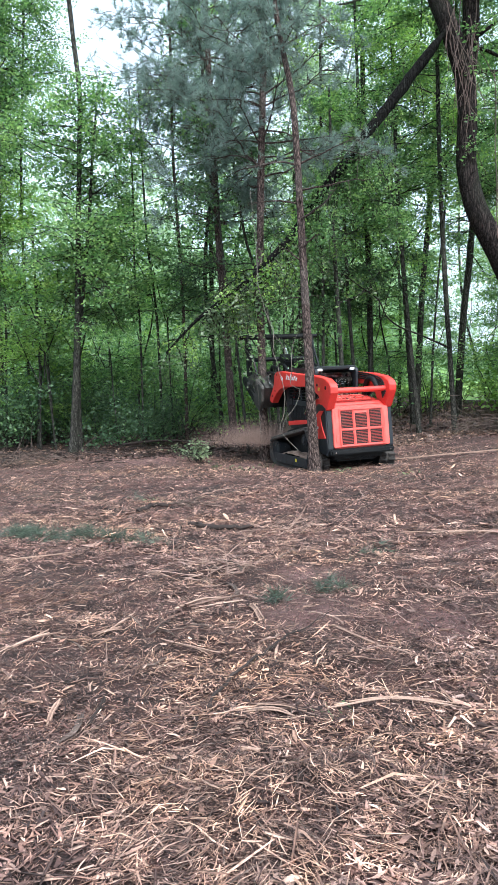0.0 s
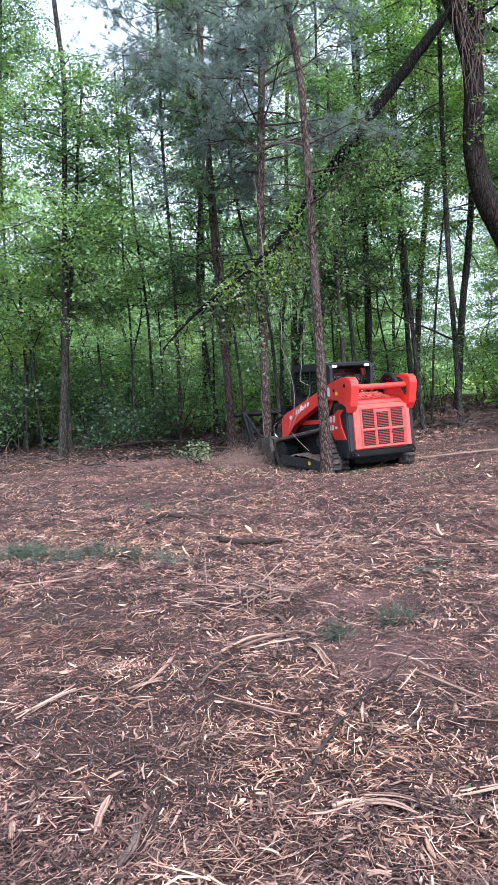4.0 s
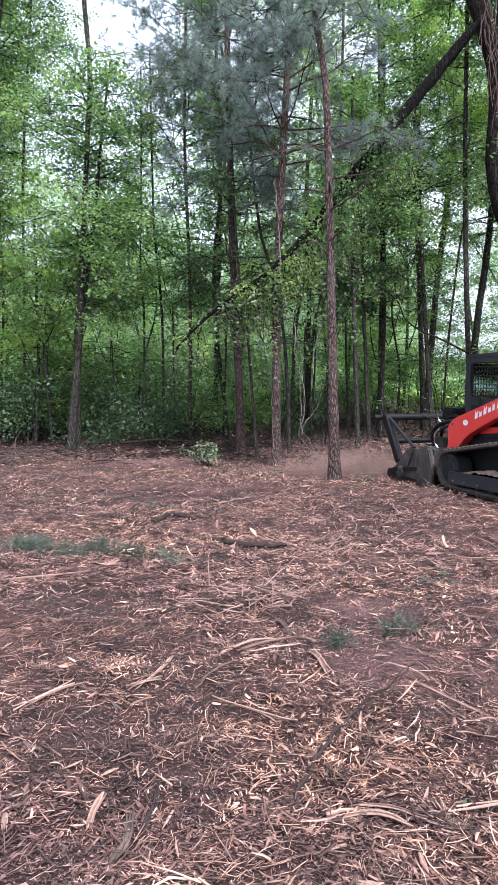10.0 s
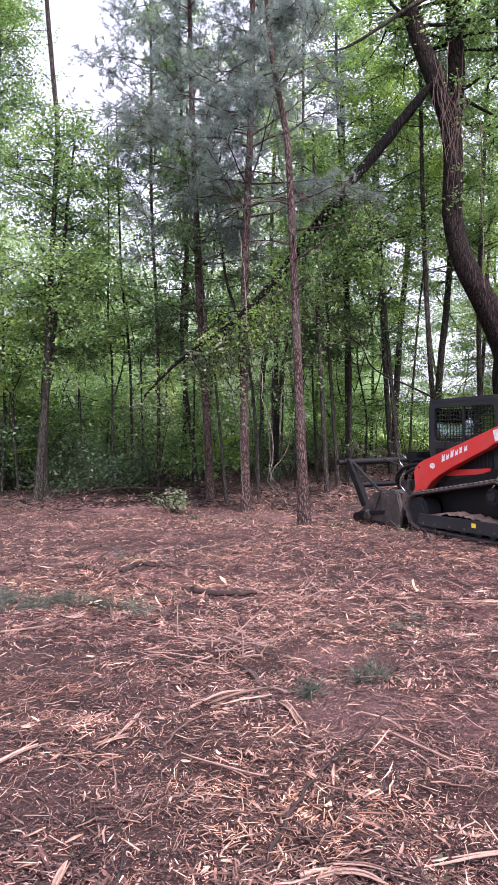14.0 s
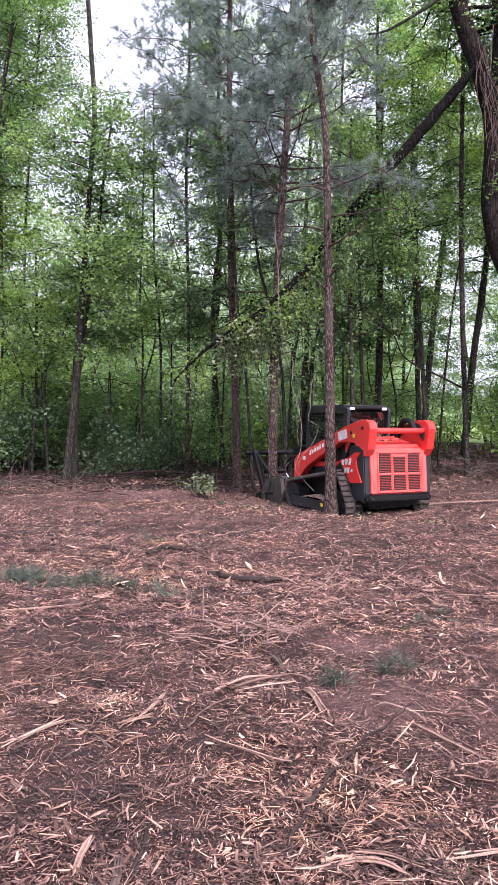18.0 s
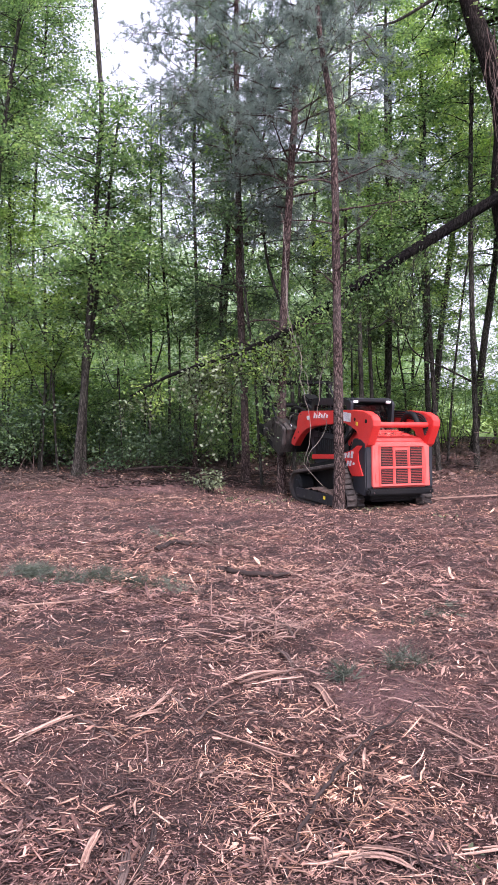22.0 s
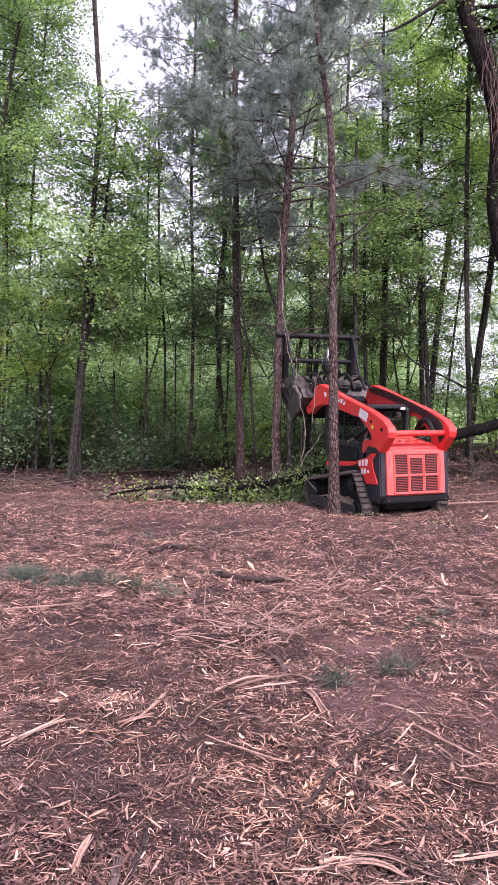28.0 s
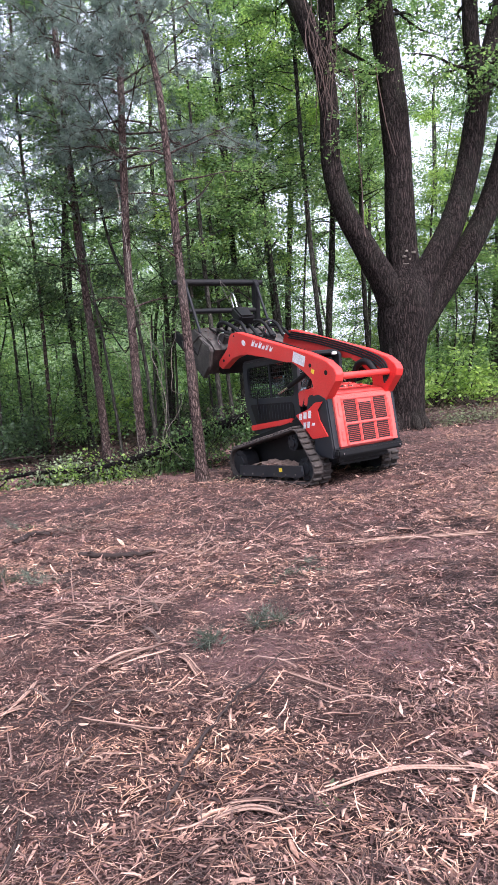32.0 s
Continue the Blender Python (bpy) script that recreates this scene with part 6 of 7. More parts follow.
            rod("hose", [(x - PIVOT[0], (0.5 - 0.008 * k) * s, z + dz - PIVOT[1]) for x, z in ((-1.42, 1.6), (-1.22, 1.76), (-0.75, 1.68), (-0.2, 1.51), (0.4, 1.3), (0.98, 1.06))], 0.014, BLACK, A, "black hydraulic hose", 6, True)
    rod("cross_tube", [(-1.36 - PIVOT[0], -0.53, 1.62 - PIVOT[1]), (-1.36 - PIVOT[0], 0.53, 1.62 - PIVOT[1])], 0.05, RED, A, "red cross tube")
    block("front_cross_member", (0.98 - PIVOT[0], -0.51, 0.5 - PIVOT[1]), (1.1 - PIVOT[0], 0.51, 0.68 - PIVOT[1]), BLACK, A, "", 0.02)
    # mulching head, tilting on the arms' front hinge
    H = new("mulching_head")
    H.parent = L
    H.location = (HINGE[0], 0, HINGE[1])
    tagged(H, "black and bare steel mulching head with push frame")
    hx, hz = HINGE

    def hp(pr):
        return [(x - hx, z - hz) for x, z in pr]

    def hb(name, lo, hi, mat, label="", bev=0.01):
        return block(name, (lo[0] - hx, lo[1], lo[2] - hz), (hi[0] - hx, hi[1], hi[2] - hz), mat, H, label, bev)

    def side(name, pr, s, y0, y1, mat, label="", bev=0.008):
        return plate(name, hp(pr), min(y0 * s, y1 * s), max(y0 * s, y1 * s), mat, H, label, bev)

    for s in (1, -1):
        side("side_plate", [(1.6, 0.56), (1.8, 0.545), (2.04, 0.5), (2.36, 0.2), (2.5, 0.12), (2.55, 0.0), (2.4, -0.02), (1.7, -0.02), (1.56, 0.2)], s, 0.77, 0.81, STEEL, "scuffed steel side plate")
        side("skid_shoe", [(2.56, 0.12), (2.6, 0.02), (2.5, -0.04), (1.3, -0.04), (1.24, 0.04), (1.34, 0.06), (2.3, 0.05), (2.48, 0.13)], s, 0.76, 0.835, BLACK, "black worn skid shoe")
        side("drive_cover", [(1.3, 0.56), (1.36, 0.59), (1.64, 0.55), (1.62, 0.28), (1.68, 0.1), (1.62, 0.0), (1.26, 0.0), (1.2, 0.28)], s, 0.79, 0.865, STEEL, "scuffed steel drive cover", 0.016)
        side("cover_flange", [(1.6, 0.555), (1.72, 0.55), (1.7, 0.27), (1.62, 0.26)], s, 0.8, 0.88, STEEL, "bright worn steel flange", 0.006)
        side("ledge", [(1.64, 0.26), (1.64, 0.2), (2.3, 0.1), (2.5, 0.08), (2.5, 0.13), (2.32, 0.17)], s, 0.8, 0.85, BLACK, "", 0.006)
        side("gusset", [(1.78, 0.53), (1.84, 0.52), (2.02, 0.24), (1.94, 0.25)], s, 0.805, 0.835, STEEL, "", 0.004)
        m2 = Mesh()
        tube(m2, [(2.14 - hx, 0.81 * s, 0.12 - hz), (2.14 - hx, 0.845 * s, 0.12 - hz), (2.14 - hx, 0.86 * s, 0.12 - hz)], (0.1, 0.095, 0.06), 18)
        child("bearing_cap", m2.data("bearing_cap", STEEL), H, "round steel bearing cap")
        side("frame_post", [(2.2, 0.3), (2.34, 0.24), (2.5, 0.5), (2.8, 0.92), (2.88, 0.98), (2.86, 1.05), (2.7, 1.03), (2.6, 0.9)], s, 0.73, 0.83, BLACK, "black push frame post", 0.012)
        rod("frame_brace", [(2.66 - hx, 0.77 * s, 0.98 - hz), (1.86 - hx, 0.77 * s, 0.54 - hz)], 0.026, DARKGREY, H, "thin black frame brace", 8)
        rod("frame_stub", [(2.84 - hx, 0.78 * s, 0.98 - hz), (2.84 - hx, 0.97 * s, 0.98 - hz)], 0.05, BLACK, H, "", 8)
    plate("housing", hp([(1.3, 0.05), (1.3, 0.56), (1.5, 0.6), (1.8, 0.55), (2.04, 0.51), (2.02, 0.47), (1.7, 0.48), (1.58, 0.4), (1.5, 0.05)]), -0.77, 0.77, STEEL, H, "scuffed steel drum housing", 0.008)
    plate("deflector", hp([(2.0, 0.515), (2.06, 0.505), (2.37, 0.2), (2.34, 0.18)]), -0.77, 0.77, STEEL, H, "bent steel deflector plate", 0.005)
    rod("top_bar", [(2.83 - hx, -0.86, 0.985 - hz), (2.83 - hx, 0.86, 0.985 - hz)], 0.062, BLACK, H, "black push frame bar", 6)
    rod("lower_bar", [(2.47 - hx, -0.78, 0.6 - hz), (2.47 - hx, 0.78, 0.6 - hz)], 0.05, BLACK, H, "black push frame bar", 6)
    for y in (-0.06, 0.06):
        rod("lift_sling", [(2.84 - hx, 0.0, 1.04 - hz), (2.5 - hx, y, 0.98 - hz), (1.66 - hx, y * 2, 0.86 - hz)], 0.006, STEEL, H, "thin steel lifting sling", 6, True)
    hb("motor_cover", (1.34, 0.12, 1.02), (1.66, 0.42, 1.2), BLACK, "black hydraulic motor cover", 0.03)
    hb("motor", (1.36, -0.24, 0.56), (1.6, 0.24, 0.8), STEEL, "hydraulic motor", 0.04)
    hb("valve_block", (1.42, 0.3, 0.56), (1.6, 0.56, 0.74), STEEL, "worn steel valve block", 0.02)
    hb("valve_block", (1.46, -0.6, 0.56), (1.62, -0.36, 0.7), DARKGREY, "", 0.02)
    hb("mount_plate", (1.16, -0.58, 0.12), (1.3, 0.58, 0.62), BLACK, "black quick coupler plate", 0.02)
    for k, (y, z, r, lead) in enumerate(((0.52, 0.9, 0.034, 1.95), (0.4, 0.98, 0.03, 1.85), (0.62, 0.8, 0.026, 1.8), (0.2, 0.92, 0.03, 1.9), (-0.1, 0.95, 0.03, 1.85), (-0.35, 0.95, 0.03, 1.9), (-0.5, 0.86, 0.026, 1.8))):
        rod("hose", [(1.02 - hx, y * 0.95, 1.0 - hz), (1.3 - hx, y, z + 0.1 - hz), ((1.3 + lead) / 2 - hx, y, z - hz), (lead - 0.12 - hx, y * 0.9, 0.7 - hz), (lead - 0.2 - hx, y * 0.8, 0.56 - hz)], r, BLACK, H, "black hydraulic hose", 7, True)
    for y, z in ((0.66, 0.78), (0.3, 0.9), (-0.25, 1.0)):
        rod("pipe", [(1.34 - hx, y, z + 0.1 - hz), (1.44 - hx, y + 0.02, z + 0.02 - hz), (1.46 - hx, y, z - 0.12 - hz), (1.4 - hx, y - 0.03, z - 0.2 - hz)], 0.014, CHROME, H, "bright bent hydraulic pipe", 7, True)
    rod("pipe", [(1.9 - hx, 0.1, 0.98 - hz), (2.2 - hx, 0.08, 1.12 - hz), (2.34 - hx, 0.02, 1.0 - hz), (2.2 - hx, -0.03, 0.82 - hz)], 0.013, CHROME, H, "bright bent hydraulic pipe", 7, True)
    for s in (1, -1):
        for bx, bz in ((1.36, 0.5), (1.55, 0.5), (1.3, 0.3), (1.34, 0.08), (1.56, 0.08), (1.55, 0.3)):
            m2 = Mesh()
            tube(m2, [(bx - hx, 0.862 * s, bz - hz), (bx - hx, 0.878 * s, bz - hz)], (0.017, 0.017), 6)
            child("bolt", m2.data("head_bolt", STEEL), H)
    for y in (-0.5, -0.2, 0.2, 0.5):
        plate("housing_rib", hp([(1.5, 0.6), (1.62, 0.64), (2.0, 0.55), (2.04, 0.51), (1.8, 0.55)]), y - 0.012, y + 0.012, BLACK, H, "", 0.003)
    rng = np.random.default_rng(18)
    mm = Mesh()
    c = np.stack([rng.uniform(1.45, 2.0, 160) - hx, rng.uniform(-0.75, 0.75, 160), np.zeros(160)], 1)
    c[:, 2] = 0.585 - hz - 0.12 * np.clip(c[:, 0] + hx - 1.6, 0, 1) + rng.uniform(0, 0.03, 160)
    leaf_quads(mm, c, 0.06, rng, 0.6, 0.25)
    stuffed(child("chips", mm.data("head_chips", CHIP), H, "wood chips lying on the housing"))
    # toothed drum
    m2 = Mesh()
    tube(m2, [(2.12 - hx, -0.76, 0.18 - hz), (2.12 - hx, 0.76, 0.18 - hz)], (0.14, 0.14), 20)
    for k in range(44):
        y, a = -0.72 + 1.44 * k / 43, k * 2.1
        u, w = np.array([math.cos(a), 0, math.sin(a)]), np.array([-math.sin(a), 0, math.cos(a)])
        c = np.array([2.12 - hx, y, 0.18 - hz]) + u * 0.13
        q = [c + w * p + np.array([0, t, 0]) + u * r for r, b in ((0.0, 0.035), (0.07, 0.02)) for p in (-b, b) for t in (-0.02, 0.02)]
        m2.add(q, [(0, 1, 3, 2), (4, 6, 7, 5), (0, 4, 5, 1), (2, 3, 7, 6), (0, 2, 6, 4), (1, 5, 7, 3)])
    child("drum", m2.data("drum", STEEL), H, "toothed mulching drum")
    return L, A, H


# ---- broken limb that is pulled down ----
LIMB = ((4.92, 15.2, 9.38), (3.84, 15.1, 8.06), (3.07, 14.9, 7.12), (1.98, 14.6, 5.77), (1.24, 14.3, 4.8), (0.47, 13.7, 3.95), (0.01, 13.7, 3.6), (-0.8, 13.65, 3.03), (-1.49, 13.6, 2.34))
LIMB_AT = (1.6, 14.4, 5.3)


def build_limb():
    rng = np.random.default_rng(19)
    e = thing("broken_oak_limb", LIMB_AT, "long broken dark limb with wilting leaves and tangled vines", "branch")
    o = np.array(LIMB_AT)
    mb = Mesh()
    p = spline(np.array(LIMB) - o, 0.2)
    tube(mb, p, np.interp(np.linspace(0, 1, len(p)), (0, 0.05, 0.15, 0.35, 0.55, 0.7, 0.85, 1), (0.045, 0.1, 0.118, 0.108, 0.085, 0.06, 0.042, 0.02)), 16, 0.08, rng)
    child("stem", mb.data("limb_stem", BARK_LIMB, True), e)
    wood = Mesh()
    n = len(p)
    for k in range(96):
        j = int(n * rng.choice((rng.uniform(0.3, 0.55), rng.uniform(0.5, 0.86), rng.uniform(0.62, 0.97))))
        q = bough(rng, p[j], rng.normal(0, 1, 3) * (0.8, 0.7, 0.45) + (-0.2, 0.25, -0.95), rng.uniform(0.35, 0.85), 0.9, 0.18, 7)
        tube(wood, q, (0.018, 0.004), 5, cap=False)
        crown = Mesh()
        for m in range(6):
            t = rng.integers(2, 8)
            s = bough(rng, q[t], rng.normal(0, 1, 3) * (1, 1, 0.7) - (0, 0, 0.4), rng.uniform(0.2, 0.6), 0.8, 0.2, 5)
            tube(wood, s, (0.006, 0.002), 4, cap=False)
            nl = 22 if j < 0.6 * n else 15
            leaf_quads(crown, s[rng.integers(1, 6, nl)] + rng.normal(0, 0.09, (nl, 3)), 0.075, rng, 0.35, 0.6)
        stuffed(child("leaf_spray", crown.data("leaf_spray", (LEAF_CUT, LEAF_CUT, LEAF_LIME, LEAF)[k % 4] if j > 0.6 * n else LEAF), e))
    for k in range(9):
        j = int(n * rng.uniform(0.58, 0.78))
        q = bough(rng, p[j], (rng.normal(0, 0.2), rng.normal(0, 0.2), -1), rng.uniform(1.4, 2.9), 0.0, 0.1, 12)
        tube(wood, q, (0.008, 0.004), 5, cap=False)
        crown = Mesh()
        leaf_quads(crown, q[rng.integers(1, 13, 130)] + rng.normal(0, 0.13, (130, 3)), 0.075, rng, 0.35, 0.65)
        stuffed(child("leaf_spray", crown.data("leaf_spray", LEAF_CUT if k % 2 else LEAF), e))
    # leafy creepers that hang from the upper half like a curtain
    for k in range(26):
        j = int(n * rng.uniform(0.3, 0.62))
        q = bough(rng, p[j] + rng.normal(0, 0.12, 3), (rng.normal(-0.15, 0.3), rng.normal(0, 0.3), -1), rng.uniform(0.6, 2.0), 0.1, 0.14, 9)
        tube(wood, q, (0.008, 0.003), 4, cap=False)
        crown = Mesh()
        leaf_quads(crown, q[rng.integers(0, 10, 110)] + rng.normal(0, 0.16, (110, 3)), 0.07, rng, 0.45, 0.65)
        stuffed(child("leaf_spray", crown.data("leaf_spray", LEAF if k % 3 else LEAF_DARK), e))
    mb = Mesh()
    for k in range(60):
        j = int(n * rng.uniform(0.1, 0.8))
        tube(mb, bough(rng, p[j] + rng.normal(0, 0.12, 3), (rng.normal(0, 0.35), rng.normal(0, 0.3), -1), rng.uniform(0.7, 2.6), 0.2, 0.13, 9), (0.007, 0.003), 4, cap=False)
    stuffed(child("twig_tangle", wood.data("limb_twigs", BARK_OAK, True), e))
    stuffed(child("vines", mb.data("limb_vines", BARK_GREY, True), e, "thin tangled vines"))
    return e


def build_hanging_vines():
    rng = np.random.default_rng(41)
    e = thing("hanging_vine", (0.7, 11.45, gz(0.7, 11.45)), "thin pale vines hanging from the pines", "vine")
    o = np.array(e.location)
    for pts in (
            [(0.45, 11.9, 5.2), (0.53, 11.6, 3.9), (0.57, 11.5, 3.26), (0.79, 11.5, 2.59), (0.77, 11.5, 2.23), (0.91, 11.5, 1.75), (0.96, 11.5, 1.4), (0.95, 11.5, 1.12), (0.88, 11.5, 0.76), (1.18, 11.5, 0.39)],
            [(1.3, 11.4, 2.9), (1.15, 11.5, 2.3), (1.11, 11.5, 1.98), (1.08, 11.5, 1.6), (1.24, 11.5, 1.51), (1.16, 11.5, 1.25), (0.99, 11.5, 1.0), (0.9, 11.5, 0.78)],
            [(0.6, 13.8, 4.4), (0.66, 13.8, 3.5), (0.76, 13.8, 2.79), (1.05, 13.8, 2.33), (1.02, 13.8, 1.63), (1.06, 13.8, 1.17), (1.04, 13.8, 0.76), (1.27, 13.8, 0.35), (1.44, 13.8, -0.05)],
            [(0.1, 13.4, 2.6), (0.12, 13.4, 2.49), (0.29, 13.4, 2.26), (0.42, 13.4, 1.98), (0.45, 13.9, 1.2), (0.5, 14.0, 0.2)]):
        mb = Mesh()
        p = spline(np.array(pts) - o, 0.12)
        p[1:-1] += rng.normal(0, 0.012, p[1:-1].shape)
        tube(mb, p, (0.0045, 0.006, 0.0045), 6)
        child("vine", mb.data("vine", VINE, True), e)


def build_dust():
    """Specks of dry soil in the air, thrown up by the drum."""
    rng = np.random.default_rng(43)
    n = 80000
    c = rng.normal(0, 1, (n, 3)) * (0.6, 0.4, 0.19) + (0, 0, 0.1)
    c[:, 2] = np.abs(c[:, 2])
    mb = Mesh()
    leaf_quads(mb, c, rng.uniform(0.005, 0.012, n), rng, 0.0, 0.9, True)
    d = new("dust_cloud", mb.data("dust_cloud", DUST))
    return tagged(d, "low drifting cloud of brown dust specks", "dust", kind="stuff")


def build_small_things():
    stick("fallen_stick", [(-0.33, 6.74, 0.04), (-0.1, 6.62, 0.065), (0.15, 6.54, 0.055), (0.43, 6.6, 0.04)], (0.034, 0.032, 0.028, 0.016), DARKWOOD, "dark broken stick lying on the mulch", twigs=2, seed=2)
    stick("fallen_branch", [(0.2, 1.95, 0.02), (0.26, 2.2, 0.03), (0.38, 2.5, 0.035), (0.69, 3.06, 0.05), (1.05, 3.46, 0.08)], (0.0085, 0.008, 0.006, 0.003), DARKWOOD, "thin dark branch with side twigs on the mulch", "branch", 12, 3)
    stick("fallen_stick", [(-1.12, 7.72, 0.04), (-0.93, 8.05, 0.07), (-0.62, 7.89, 0.04)], (0.034, 0.028, 0.014), DARKWOOD, "dark broken stick lying on the mulch", twigs=3, seed=4)
    stick("fallen_stick", [(-0.9, 3.34, 0.02), (-0.72, 3.15, 0.02), (-0.6, 3.05, 0.015)], (0.009, 0.006), DEADWOOD, "thin crooked twig on bare soil", twigs=2, seed=5)
    shards = []
    shards += [
        ([(2.0, 6.02, 0.02), (2.7, 5.79, 0.03), (3.19, 5.6, 0.03), (3.75, 5.4, 0.02)], 0.075, TORN, "long pale split plank lying on the mulch"),
        ([(-0.42, 3.77, 0.03), (-0.43, 3.6, 0.03), (-0.5, 3.4, 0.02), (-0.56, 3.3, 0.015)], 0.028, TORN, "forked pale splinter on dark soil"),
        ([(-0.62, 3.3, 0.015), (-0.5, 3.38, 0.02), (-0.44, 3.42, 0.02)], 0.025, TORN, "short pale splinter on dark soil"),
        ([(-1.18, 2.98, 0.02), (-1.0, 3.2, 0.03), (-0.85, 3.36, 0.02)], 0.022, TORN, "long pale splinter on bare soil"),
        ([(0.89, 2.21, 0.02), (1.25, 2.2, 0.03), (1.65, 2.12, 0.02)], 0.02, TORN, "long pale sliver lying on the mulch"),
        ([(0.1, 4.4, 0.0), (0.11, 4.42, 0.1), (0.12, 4.43, 0.16)], 0.018, TORN, "pale splinter standing upright in the mulch"),
        ([(0.22, 4.5, 0.0), (0.3, 4.35, 0.05), (0.36, 4.1, 0.02)], 0.03, DEADWOOD, "dark splinter leaning in the mulch")]
    shards += [
        ([(0.3, 4.02, 0.03), (0.1, 3.9, 0.05), (-0.1, 3.72, 0.03)], 0.03, TORN, "curved pinkish slab of split wood"),
        ([(-0.55, 2.1, 0.0), (-0.53, 2.13, 0.06), (-0.5, 2.18, 0.1)], 0.03, TORN, "torn pale stub of a sapling"),
        ([(0.45, 3.8, 0.02), (0.5, 3.65, 0.03), (0.54, 3.52, 0.02)], 0.04, TORN, "short pale splinter on the mulch"),
        ([(-0.4, 2.2, 0.02), (-0.38, 2.0, 0.03), (-0.42, 1.8, 0.02)], 0.035, DEADWOOD, "dark splintered root on the soil"),
        ([(0.3, 2.9, 0.02), (0.1, 3.0, 0.05), (-0.15, 3.2, 0.03)], 0.014, TORN, "long pale sliver lying on the mulch"),
        ([(1.3, 3.0, 0.02), (1.1, 3.25, 0.04), (1.0, 3.4, 0.02)], 0.014, TORN, "long pale sliver lying on the mulch")]
    shards += [
        ([(0.05, 5.2, 0.03), (0.3, 4.9, 0.05), (0.38, 4.6, 0.02)], 0.03, DEADWOOD, "dark splinter leaning in the mulch"),
        ([(-2.1, 5.3, 0.02), (-1.5, 5.55, 0.03), (-1.2, 5.7, 0.02)], 0.016, TORN, "long pale sliver lying on the mulch"),
        ([(2.9, 12.2, 0.05), (4.0, 12.0, 0.06), (5.2, 12.1, 0.04)], 0.08, TORN, "pale torn slab in the mulch"),
        ([(-1.9, 12.6, 0.03), (-1.6, 12.7, 0.05), (-1.3, 12.6, 0.03)], 0.04, TORN, "torn slab of old wood in the mulch")]
    shards += [
        ([(0.44, 2.1, 0.02), (0.53, 2.16, 0.03), (0.64, 2.14, 0.03), (0.75, 2.04, 0.02)], 0.022, TORN, "bent golden slab of torn wood"),
        ([(0.46, 2.14, 0.03), (0.56, 2.2, 0.03), (0.68, 2.17, 0.03), (0.78, 2.1, 0.02)], 0.012, TORN, "bent torn strip of split wood"),
        ([(-0.85, 2.02, 0.02), (-0.865, 2.07, 0.03), (-0.88, 2.12, 0.02)], 0.024, TORN, "short broad pale chip in the mulch"),
        ([(0.46, 1.74, 0.02), (0.5, 1.75, 0.03), (0.54, 1.75, 0.02)], 0.022, TORN, "short broad pale chip in the mulch"),
        ([(0.0, 3.74, 0.02), (0.16, 3.9, 0.03), (0.36, 3.97, 0.03), (0.46, 3.98, 0.02)], 0.03, TORN, "fan of torn pinkish wood strips"),
        ([(0.02, 3.7, 0.02), (0.2, 3.82, 0.03), (0.4, 3.86, 0.02)], 0.02, TORN, "fan of torn pinkish wood strips"),
        ([(-0.33, 2.05, 0.02), (-0.3, 2.2, 0.03), (-0.31, 2.36, 0.02)], 0.02, DARKWOOD, "dark splintered stick in the mulch")]
    for k, (pts, w, mat, label) in enumerate(shards):
        shard(pts, w, 0.012, mat, label, 200 + k)
    for k, (x, y, r, n) in enumerate(((-2.2, 6.42, 0.15, 120), (-1.75, 6.2, 0.14, 40), (-1.4, 6.25, 0.14, 70), (-1.05, 6.15, 0.1, 34), (-0.7, 5.9, 0.12, 26), (0.65, 3.92, 0.045, 18), (1.08, 4.17, 0.08, 34), (1.62, 5.2, 0.1, 12), (-1.35, 8.9, 0.1, 10))):
        sprig(x, y, r, n, 300 + k)
    shrub("leafy_sprig", "small pale green leafy sprig on the mulch", -0.97, 14.2, 0.26, 0.62, 0.07, 420, LEAF_CUT, 95, "")
    for k in range(10):
        shrub("weed", "small green weed rising from the mulch", *((0.0, 12.6), (0.25, 12.2), (0.9, 2.16), (1.9, 11.0), (-0.4, 12.9), (2.9, 10.2), (-1.0, 8.6), (0.6, 12.9), (7.9, 15.2), (9.3, 16.0))[k], 0.12, 0.16 if k != 2 else 0.06, 0.05, 70, LEAF_CUT, 400 + k, "weeds in the mulch")
    for k, (x, y, r, h) in enumerate(((8.2, 15.5, 0.6, 0.4), (8.9, 15.9, 0.7, 0.35), (9.6, 16.3, 0.7, 0.4), (10.3, 15.9, 0.6, 0.3))):
        shrub("weed", "low pale green weeds and cut twigs beside the oak", x, y, r, h, 0.06, 420, LEAF_CUT, 430 + k, "weeds beside the oak")
    rng = np.random.default_rng(61)
    for k in range(46):
        y = rng.uniform(2.6, 13.5)
        x = rng.uniform(-0.36, 0.62) * y - 0.2
        a = rng.uniform(0, 3.14)
        ln = rng.uniform(0.18, 0.5) * (0.7 + 0.06 * y)
        dx, dy = math.cos(a) * ln / 2, math.sin(a) * ln / 2
        pts = [(x - dx, y - dy, 0.02), (x + rng.normal(0, 0.03), y + rng.normal(0, 0.03), rng.uniform(0.03, 0.06)), (x + dx, y + dy, rng.uniform(0.015, 0.07))]
        r = rng.uniform(0.003, 0.008) * (0.8 + 0.06 * y)
        dark = k % 2
        stick("fallen_stick", pts, (r, r * 0.8, r * 0.4), DEADWOOD if dark else SPLIT, "dark broken stick lying on the mulch" if dark else "pale stripped stick lying on the mulch", "stick", int(rng.integers(0, 3)), 500 + k, "broken sticks on the mulch")
